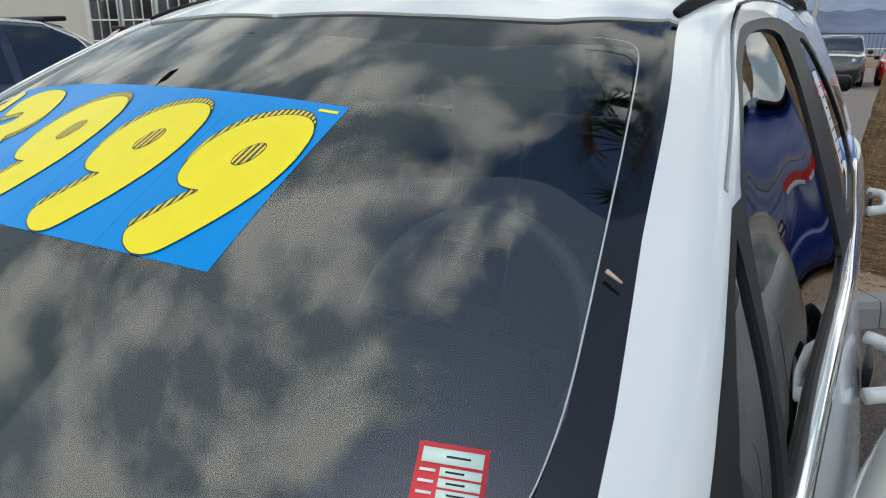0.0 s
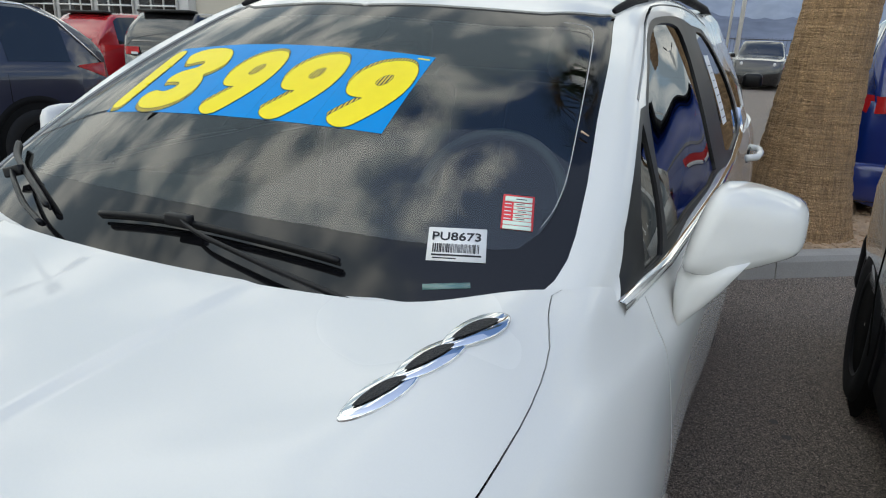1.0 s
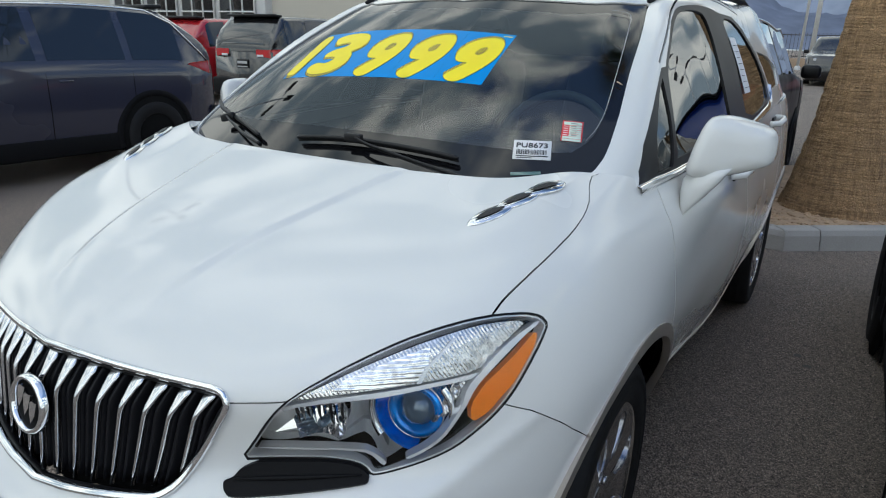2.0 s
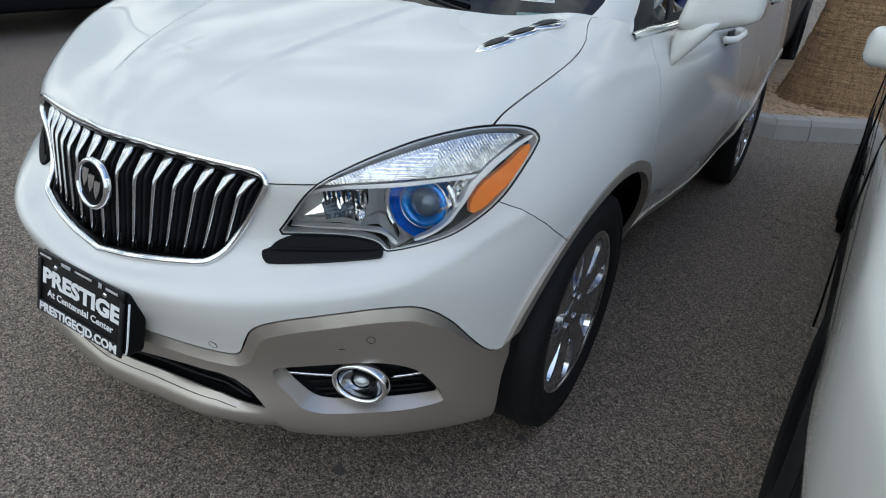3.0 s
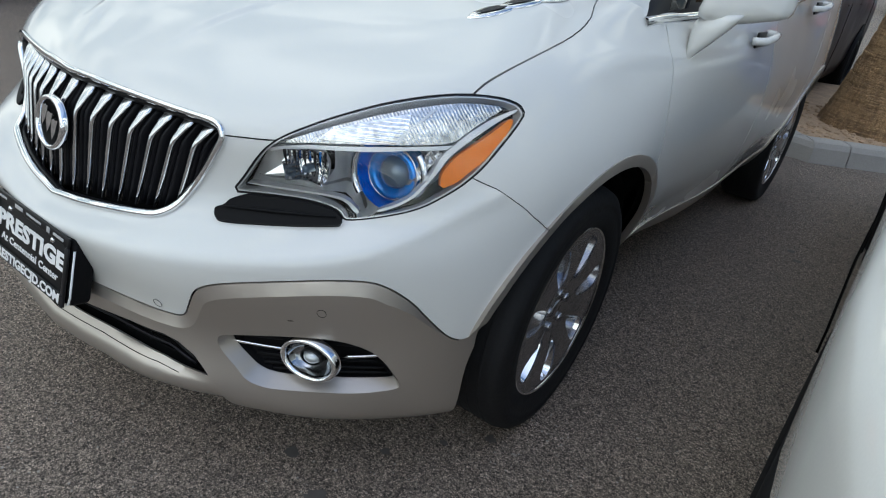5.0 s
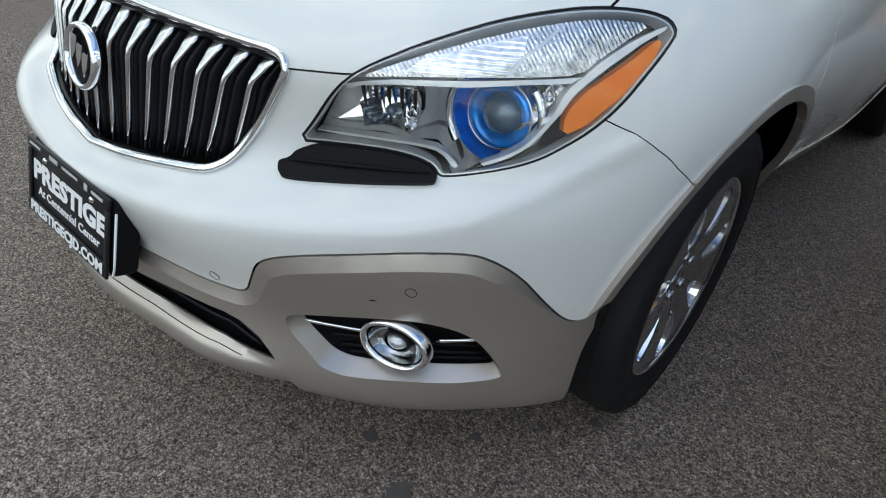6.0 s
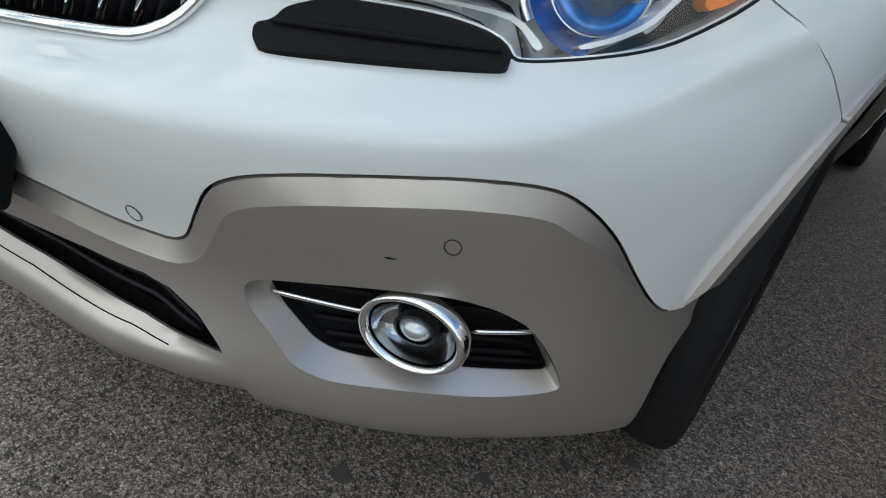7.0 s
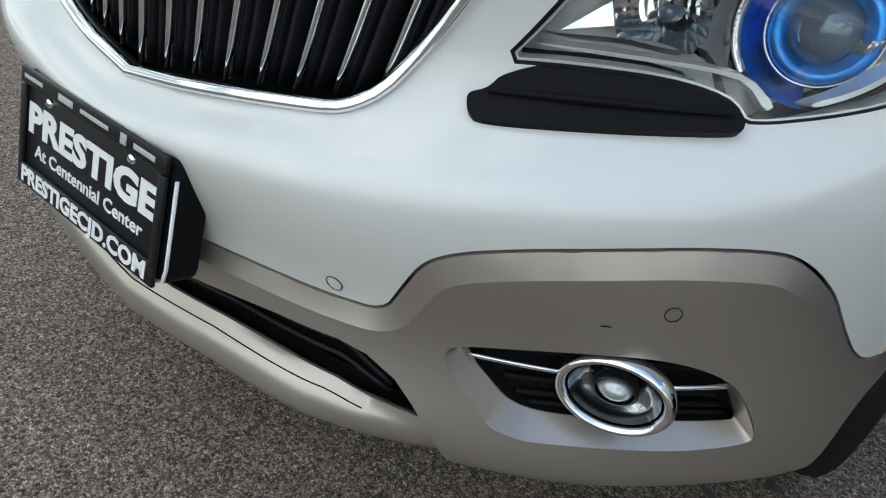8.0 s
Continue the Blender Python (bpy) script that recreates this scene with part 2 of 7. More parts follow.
def body_sections():
    """Half sections of the lower body, from the bumper's edge up over the bonnet, then along the flank."""
    rows = []

    def sec(xs, ys, zs):
        rows.append(np.stack([np.array(xs, float), np.array(ys, float), np.array(zs, float)], 1))

    def flank(y, xs, zs):
        sec(xs, [y] * 11, zs)
    sec([0] * 11, [.16, .018, .014, .010, -.020, .028, .055, .115, .29, .52, .76], [.225, .268, .345, .46, .570, .612, .78, .880, .975, 1.047, 1.10])
    sec([.2] * 11, [.17, .036, .030, .028, -.004, .060, .09, .145, .31, .54, .77], [.228, .282, .35, .46, .590, .640, .785, .875, .972, 1.045, 1.10])
    sec([.37, .375, .375, .37, .372, .38, .385, .385, .38, .385, .39], [.20, .080, .073, .079, .048, .145, .16, .185, .36, .58, .80], [.23, .288, .35, .455, .610, .676, .79, .860, .965, 1.042, 1.10])
    sec([.56, .57, .575, .575, .58, .585, .575, .56, .545, .54, .545], [.28, .222, .220, .218, .190, .262, .275, .308, .47, .65, .85], [.225, .265, .35, .46, .628, .698, .80, .890, .985, 1.055, 1.105])
    sec([.68, .70, .705, .705, .71, .71, .70, .682, .65, .637, .64], [.40, .365, .350, .345, .335, .368, .40, .445, .58, .75, .91], [.23, .26, .35, .46, .635, .705, .80, .922, 1.010, 1.080, 1.120])
    sec([.765, .785, .79, .795, .803, .80, .788, .755, .712, .685, .69], [.50, .49, .49, .49, .50, .51, .53, .57, .68, .83, .97], [.24, .27, .35, .46, .60, .71, .82, .938, 1.022, 1.080, 1.114])
    sec([.80, .815, .825, .83, .838, .838, .825, .785, .745, .722, .718], [.62, .62, .62, .62, .62, .62, .64, .69, .79, .91, 1.02], [.24, .27, .36, .465, .57, .70, .83, .955, 1.026, 1.076, 1.108])
    sec([.82, .83, .845, .858, .866, .866, .85, .81, .78, .755, .742], [.89, .89, .89, .89, .89, .89, .90, .93, .98, 1.04, 1.075], [.22, .28, .37, .47, .58, .71, .84, .96, 1.02, 1.065, 1.095])
    flank(1.2, [.66, .725, .780, .815, .842, .856, .850, .836, .813, .792, .772], [.22, .28, .37, .47, .58, .71, .83, .938, 1.0, 1.045, 1.08])
    flank(2.0, [.66, .725, .785, .822, .852, .868, .868, .855, .842, .830, .815], [.22, .28, .37, .47, .58, .71, .83, .94, 1.005, 1.05, 1.09])
    flank(3.0, [.66, .725, .785, .820, .848, .860, .858, .844, .830, .818, .80], [.22, .28, .37, .47, .58, .71, .83, .95, 1.03, 1.08, 1.125])
    flank(3.8, [.72, .75, .775, .795, .808, .815, .812, .802, .792, .782, .765], [.24, .30, .38, .48, .59, .72, .84, .97, 1.05, 1.11, 1.16])
    flank(4.2, [.60, .62, .635, .645, .65, .65, .645, .635, .625, .615, .60], [.26, .32, .40, .49, .60, .73, .85, .98, 1.06, 1.12, 1.17])
    return rows


def cabin_sections():
    """Half sections of windscreen, roof and side windows: from the middle over the pillar down to the waist."""
    rows = []

    def top(y):
        return 1.165 + .72 * (y - .9) - .235 * (y - .9) ** 2

    def across(yc, zc, edge, rail, side, waist, crown):
        xe, ye, ze = edge
        pts = []
        for f in (0, .35, .7, .9, 1.0):
            y = yc + (ye - yc) * f ** 2.2
            pts.append((f * xe, y, zc + (ze - zc) * f ** 2.0 if crown is None else crown(y, f * xe)))
        rail = (rail[0], rail[1], rail[2] + pts[-1][2] - ze)
        third = (np.array(waist) - np.array(side)) / 3
        rows.append(np.array(pts + [rail, side, tuple(np.array(side) + third + np.array((.008, 0, 0))), tuple(np.array(side) + 2 * third + np.array((.008, 0, 0))), waist]))

    def glass(y, x):
        return top(y) - .25 * x * x
    across(.62, None, (.700, .875, 1.020), (.720, .92, 1.025), (.730, .945, 1.000), (.735, .955, .97), glass)
    across(.80, None, (.690, .985, 1.115), (.722, 1.03, 1.118), (.739, 1.06, 1.092), (.756, 1.09, 1.050), glass)
    across(1.05, None, (.662, 1.17, 1.225), (.706, 1.21, 1.228), (.735, 1.25, 1.20), (.793, 1.33, 1.045), glass)
    across(1.30, None, (.624, 1.375, 1.340), (.669, 1.405, 1.347), (.703, 1.445, 1.310), (.803, 1.53, 1.048), glass)
    across(1.53, None, (.585, 1.560, 1.435), (.632, 1.59, 1.442), (.669, 1.64, 1.406), (.812, 1.75, 1.056), glass)
    across(1.66, None, (.553, 1.70, 1.500), (.602, 1.73, 1.506), (.645, 1.78, 1.470), (.816, 1.90, 1.066), glass)
    across(1.84, 1.612, (.548, 1.86, 1.553), (.598, 1.88, 1.548), (.642, 1.91, 1.500), (.813, 2.02, 1.088), None)
    across(2.20, 1.627, (.545, 2.20, 1.588), (.600, 2.20, 1.575), (.638, 2.25, 1.520), (.815, 2.40, 1.098), None)
    across(3.00, 1.625, (.54, 3.0, 1.588), (.595, 3.0, 1.572), (.632, 3.02, 1.52), (.803, 3.10, 1.126), None)
    across(3.75, 1.58, (.52, 3.75, 1.545), (.575, 3.72, 1.53), (.615, 3.70, 1.485), (.775, 3.72, 1.155), None)
    across(4.12, 1.25, (.50, 4.10, 1.24), (.56, 4.08, 1.235), (.61, 4.06, 1.22), (.70, 4.05, 1.165), None)
    return rows


BODY, CABIN = Sheet(body_sections(), "u"), Sheet(cabin_sections(), "v")


# ---- building helpers ----
def link_mesh(name, bm, material, parent=None, label="", smooth=True):
    me = bpy.data.meshes.new(name)
    bm.to_mesh(me)
    bm.free()
    for p in me.polygons:
        p.use_smooth = smooth
    me.materials.append(material)
    fair = me.attributes.get("fair")
    if fair is not None:
        vec = np.zeros(len(me.vertices) * 3, np.float32)
        fair.data.foreach_get("vector", vec)
        me.attributes.remove(fair)
        me.normals_split_custom_set_from_vertices(vec.reshape(-1, 3).tolist())
    ob = new(name, me)
    ob.parent = parent
    if label:
        tagged(ob, label)
    return ob


def part(name, bm, material, parent, label="", smooth=True):
    return link_mesh(name, bm, material, parent, label, smooth)


def empty(name, label, category, m=None, group="", kind=""):
    ob = new(name)
    ob.empty_display_size = 0.1
    if m is not None:
        ob.matrix_world = m
    return tagged(ob, label, category, group, kind)


def inside(pts, loop):
    """Which of pts[n, 2] lie in the closed loop."""
    x, y = pts[:, 0], pts[:, 1]
    res = np.zeros(len(pts), bool)
    for (x0, y0), (x1, y1) in zip(loop, np.roll(loop, -1, axis=0)):
        hit = (y0 > y) != (y1 > y)
        if y0 != y1:
            res ^= hit & (x < (x1 - x0) * (y - y0) / (y1 - y0) + x0)
    return res


def dense(loop, step, closed=True):
    out, pts = [], list(map(tuple, loop))
    for a, b in zip(pts, pts[1:] + (pts[:1] if closed else [])):
        n = max(1, int(math.hypot(b[0] - a[0], b[1] - a[1]) / step + 0.5))
        out += [(a[0] + (b[0] - a[0]) * i / n, a[1] + (b[1] - a[1]) * i / n) for i in range(n)]
    return np.array(out + ([] if closed else [pts[-1]]))


def rounded(loop, times=2, closed=True):
    """Corner cutting, to turn a drawn outline into a smooth one."""
    p = np.array(loop, float)
    for _ in range(times):
        q = np.roll(p, -1, axis=0)
        a, b = p * 0.78 + q * 0.22, p * 0.22 + q * 0.78
        if closed:
            p = np.stack([a, b], 1).reshape(-1, 2)
        else:
            p = np.concatenate([p[:1], np.stack([a, b], 1)[:-1].reshape(-1, 2), p[-1:]])
    return p


def grown(loop, d):
    """The loop moved outwards (d > 0) or inwards along its own normals."""
    p = np.asarray(loop, float)
    area = 0.5 * np.sum(p[:, 0] * np.roll(p[:, 1], -1) - np.roll(p[:, 0], -1) * p[:, 1])
    t = np.roll(p, -1, axis=0) - np.roll(p, 1, axis=0)
    t /= np.maximum(np.linalg.norm(t, axis=1), 1e-9)[:, None]
    n = np.stack([t[:, 1], -t[:, 0]], 1) * (1 if area > 0 else -1)
    return p + n * d


def strip(line, width):
    """A closed band of that width along an open line."""
    p = np.asarray(line, float)
    t = np.gradient(p, axis=0)
    t /= np.maximum(np.linalg.norm(t, axis=1), 1e-9)[:, None]
    n = np.stack([t[:, 1], -t[:, 0]], 1) * width / 2
    return np.concatenate([p + n, (p - n)[::-1]])


def carve(sheet, regions, grid, span=None):
    """Cuts a sheet into named regions: (name, loop) in order of precedence, the rest 'rest'. grid: list of (u0, u1, step)."""
    u1, v1 = (sheet.ku[-1], sheet.kv[-1]) if span is None else span
    vs, es = [], []

    def add(loop, closed=True):
        k = len(vs)
        vs.extend(map(tuple, loop))
        n = len(loop)
        es.extend((k + i, k + (i + 1) % n) for i in range(n if closed else n - 1))
    for _, loop in regions:
        q = np.array(loop)
        q[:, 0], q[:, 1] = np.clip(q[:, 0], 0, u1), np.clip(q[:, 1], 0, v1)
        add(dense(q, 0.012 if q[:, 0].min() < 1.7 else 0.03))
    add(dense([(0, 0), (u1, 0), (u1, v1), (0, v1)], 0.02))
    fixed = np.array(vs)
    for a, b, step in grid:
        gu, gv = [g.ravel() for g in np.meshgrid(np.arange(a + step / 2, b, step), np.arange(step / 2, v1, step), indexing="ij")]
        keep = np.ones(len(gu), bool)
        for i in range(0, len(gu), 400):
            d = (gu[i:i + 400, None] - fixed[None, :, 0]) ** 2 + (gv[i:i + 400, None] - fixed[None, :, 1]) ** 2
            keep[i:i + 400] = d.min(1) > (0.45 * step) ** 2
        vs.extend(zip(gu[keep], gv[keep]))
    from mathutils.geometry import delaunay_2d_cdt
    res = delaunay_2d_cdt([Vector((float(a), float(b))) for a, b in vs], es, [], 0, 1e-7)
    uv, faces = np.array([tuple(p) for p in res[0]]), [f for f in res[2]]
    mid = np.array([uv[f].mean(0) for f in faces])
    owner = np.full(len(faces), -1)
    for k, (_, loop) in enumerate(regions):
        hit = inside(mid, np.asarray(loop)) & (owner < 0)
        owner[hit] = k
    out = {}
    for f, k in zip(faces, owner):
        out.setdefault(regions[k][0] if k >= 0 else "rest", []).append(f)
    return uv, out


def skin(sheet, uv, faces, lift=0.0, depth=0.012, side="left", flip=False, thick=True, curved=True, fair_lift=None):
    """A bmesh of some carved faces, lifted off the sheet, with edges turned in by depth. side: left, right, both."""
    used = sorted({i for f in faces for i in f})
    index = {i: k for k, i in enumerate(used)}
    q = uv[used]
    pos, nor = sheet.at(q[:, 0], q[:, 1]), sheet.normal(q[:, 0], q[:, 1]) * (-1 if flip else 1)
    up = lift(pos, q) if callable(lift) else np.full(len(q), lift)
    top = pos + nor * up[:, None]

    def raised(a, b):
        p, n = sheet.at(a, b), sheet.normal(a, b) * (-1 if flip else 1)
        way = lift if fair_lift is None else fair_lift
        return p + n * (way(p, np.stack([a, b], 1)) if callable(way) else np.full(len(a), way))[:, None]
    if curved:
        e = .0025
        u, v = np.clip(q[:, 0], 0, sheet.ku[-1] - e), q[:, 1]
        fine = np.cross(raised(u + e, v) - raised(np.maximum(u - e, 0), v), raised(u, v + e) - raised(u, np.maximum(v - e, 0)))
        fine /= np.maximum(np.linalg.norm(fine, axis=1), 1e-9)[:, None]
        fine *= np.where(np.einsum("ij,ij->i", fine, nor) < 0, -1, 1)[:, None]
        fine[np.abs(pos[:, 0]) < 1e-4, 0] = 0
    low = pos + nor * (up - depth)[:, None]
    count = {}
    for f in faces:
        for a, b in zip(f, list(f[1:]) + [f[0]]):
            count[(a, b)] = count.get((a, b), 0) + 1
    rim = [(a, b) for a, b in count if (b, a) not in count]
    bm = bmesh.new()
    fair = bm.verts.layers.float_vector.new("fair") if curved else None
    for sx in {"left": (1,), "right": (-1,), "both": (1, -1)}[side]:
        turn = flip != (sx < 0)
        vt = [bm.verts.new((p[0] * sx, p[1], p[2])) for p in top]
        if curved:
            for vert, n in zip(vt, fine):
                vert[fair] = (n[0] * sx, n[1], n[2])
        for f in faces:
            ids = [vt[index[i]] for i in f]
            bm.faces.new(ids[::-1] if turn else ids)
        if depth and thick:
            ring = {}
            for a, b in rim:
                if side == "both" and abs(top[index[a]][0]) < 1e-4 and abs(top[index[b]][0]) < 1e-4:
                    continue
                for i in (a, b):
                    if i not in ring:
                        p, r = top[index[i]], low[index[i]]
                        ring[i] = bm.verts.new((p[0] * sx, p[1], p[2])), bm.verts.new((r[0] * sx, r[1], r[2]))
                quad = [ring[b][0], ring[a][0], ring[a][1], ring[b][1]]
                bm.faces.new(quad[::-1] if turn else quad)
    if side == "both":
        mid = [v for v in bm.verts if abs(v.co.x) < 1e-4]
        bmesh.ops.remove_doubles(bm, verts=mid, dist=1e-5)
    return bm


def box(bm, size, m=None, bevel=0.0, segments=2):
    """A box of that size centred at m, with rounded edges, added to bm."""
    g = bmesh.ops.create_cube(bm, size=1.0)
    for v in g["verts"]:
        v.co = Vector((v.co.x * size[0], v.co.y * size[1], v.co.z * size[2]))
    if bevel:
        es = list({e for v in g["verts"] for e in v.link_edges})
        r = bmesh.ops.bevel(bm, geom=es, offset=bevel, segments=segments, profile=0.5, affect="EDGES")
        vs = list({v for f in r["faces"] for v in f.verts} | {v for v in g["verts"] if v.is_valid})
    else:
        vs = g["verts"]
    if m is not None:
        bmesh.ops.transform(bm, matrix=m, verts=vs)
    return vs


def boxed(size, m=None, bevel=0.0, segments=2):
    bm = bmesh.new()
    box(bm, size, m, bevel, segments)
    return bm


def tube(bm, pts, radius, n=8, closed=False, squash=1.0, cap=True):
    """A round bar along 3D points; radius a number or one a point."""
    p = [Vector(q) for q in pts]
    rings, m = [], len(p)
    up = None
    for i, q in enumerate(p):
        t = (p[(i + 1) % m] - p[i - 1]) if closed or 0 < i < m - 1 else (p[1] - p[0] if i == 0 else p[-1] - p[-2])
        t.normalize()
        if up is None:
            up = t.orthogonal().normalized()
        up = (up - t * up.dot(t)).normalized()
        side = t.cross(up)
        r = radius[i] if isinstance(radius, (list, tuple, np.ndarray)) else radius
        rings.append([bm.verts.new(q + (up * math.cos(a) * squash + side * math.sin(a)) * r) for a in (2 * math.pi * k / n for k in range(n))])
    for i in range(m if closed else m - 1):
        a, b = rings[i], rings[(i + 1) % m]
        for k in range(n):
            bm.faces.new((a[k], a[(k + 1) % n], b[(k + 1) % n], b[k]))
    if cap and not closed:
        bm.faces.new(rings[0][::-1])
        bm.faces.new(rings[-1])
    return bm


def lathe(bm, profile, n=48, m=None):
    """Turns (radius, height) points about the local z axis."""
    m = m or Matrix()
    rings = [[bm.verts.new(m @ Vector((r * math.cos(2 * math.pi * k / n), r * math.sin(2 * math.pi * k / n), h))) for k in range(n)] if r > 1e-6 else [bm.verts.new(m @ Vector((0, 0, h)))] for r, h in profile]
    for a, b in zip(rings, rings[1:]):
        for k in range(n):
            q = [a[k % len(a)], a[(k + 1) % len(a)], b[(k + 1) % len(b)], b[k % len(b)]]
            q = [v for i, v in enumerate(q) if v not in q[:i]]
            if len(q) > 2:
                bm.faces.new(q)
    return bm


def prism(bm, loop, place, depth):
    """A flat plate: 2D loop put into space by place(a, b, height), from height 0 to -depth."""
    top = [bm.verts.new(place(a, b, 0)) for a, b in loop]
    low = [bm.verts.new(place(a, b, -depth)) for a, b in loop]
    bm.faces.new(top)
    bm.faces.new(low[::-1])
    t2, l2 = [bm.verts.new(v.co) for v in top], [bm.verts.new(v.co) for v in low]
    for i in range(len(loop)):
        j = (i + 1) % len(loop)
        bm.faces.new((t2[j], t2[i], l2[i], l2[j]))
    return bm


def wording(text, size, material, parent, m, name="lettering", label="", stretch=1.0, thick=0.0004, bold=0.0):
    """Flat lettering in the built-in font, centred at m, as a mesh."""
    cu = bpy.data.curves.new(name, "FONT")
    cu.body, cu.size, cu.align_x, cu.align_y, cu.extrude, cu.offset, cu.resolution_u = text, size, "CENTER", "CENTER", thick, bold, 3
    tmp = new(name, cu)
    bpy.context.view_layer.update()
    me = bpy.data.meshes.new_from_object(tmp.evaluated_get(bpy.context.evaluated_depsgraph_get()))
    bpy.data.objects.remove(tmp)
    bpy.data.curves.remove(cu)
    me.materials.clear()
    me.materials.append(material)
    me.transform(m @ Matrix.Diagonal((stretch, 1, 1, 1)))
    ob = new(name, me)
    ob.parent = parent
    if label:
        tagged(ob, label)
    return ob


# ---- the white car ----
LAMP = [(.388, .712), (.422, .767), (.463, .829), (.488, .852), (.522, .877), (.556, .898), (.589, .916), (.628, .931), (.664, .941), (.701, .945), (.730, .942), (.750, .933), (.763, .916), (.763, .893),
        (.758, .861), (.746, .814), (.730, .783), (.712, .761), (.693, .742), (.673, .730), (.641, .717), (.607, .706), (.588, .703), (.574, .716), (.554, .722), (.519, .725), (.451, .720)]
BROW = [(.376, .680), (.390, .687), (.396, .705), (.45, .73), (.53, .735), (.58, .72), (.590, .695), (.585, .691), (.504, .677), (.401, .662), (.384, .668)]
MOUTH = [(0, .853), (.083, .853), (.183, .848), (.252, .845), (.32, .843), (.361, .841), (.377, .834), (.384, .817), (.359, .772), (.324, .706), (.303, .665), (.289, .652), (.275, .645), (.225, .637), (.151, .627), (.084, .617), (0, .604)]
CLAD_TOP = [(0, 0.437), (0.11, 0.447), (0.224, 0.457), (0.315, 0.458), (0.366, 0.458), (0.388, 0.501), (0.412, 0.545), (0.441, 0.565), (0.49, 0.581), (0.55, 0.594), (0.6, 0.603), (0.648, 0.605), (0.672, 0.6), (0.695, 0.58), (0.717, 0.549), (0.735, 0.51), (0.755, 0.47), (0.764, 0.456), (0.771, 0.449), (0.78, 0.448), (0.788, 0.455), (0.797, 0.47)]
SLOT = [(0, .373), (.068, .382), (.16, .396), (.248, .407), (.324, .408), (.355, .400), (.387, .378), (.412, .350), (.425, .332), (.397, .338), (.326, .352), (.248, .355), (.16, .353), (.034, .344), (0, .341)]
FOG_OUT = [(.424, .427), (.434, .444), (.522, .460), (.598, .466), (.642, .453), (.673, .428), (.708, .350), (.700, .338), (.647, .326), (.571, .326), (.53, .327), (.509, .329), (.480, .341), (.464, .364), (.432, .401)]
FOG_IN = [(.440, .432), (.448, .440), (.522, .454), (.598, .460), (.637, .447), (.667, .424), (.700, .353), (.694, .350), (.640, .348), (.571, .348), (.545, .349), (.515, .354), (.494, .365), (.479, .380), (.455, .405)]
BONNET_GAP = [(.691, .478), (.695, .51), (.707, .571), (.718, .657), (.722, .754), (.718, .825), (.708, .877), (.683, .946)]
WHEEL_Y, WHEEL_X, WHEEL_Z, WHEELBASE = 0.888, 0.724, 0.345, 2.60

BEVEL = .021
car = empty("car", "white pearl compact crossover parked on the asphalt, chrome waterfall grille", "car")


def crease_x(y):
    """Where the bonnet's crease runs."""
    return .152 + (y - .215) * .245


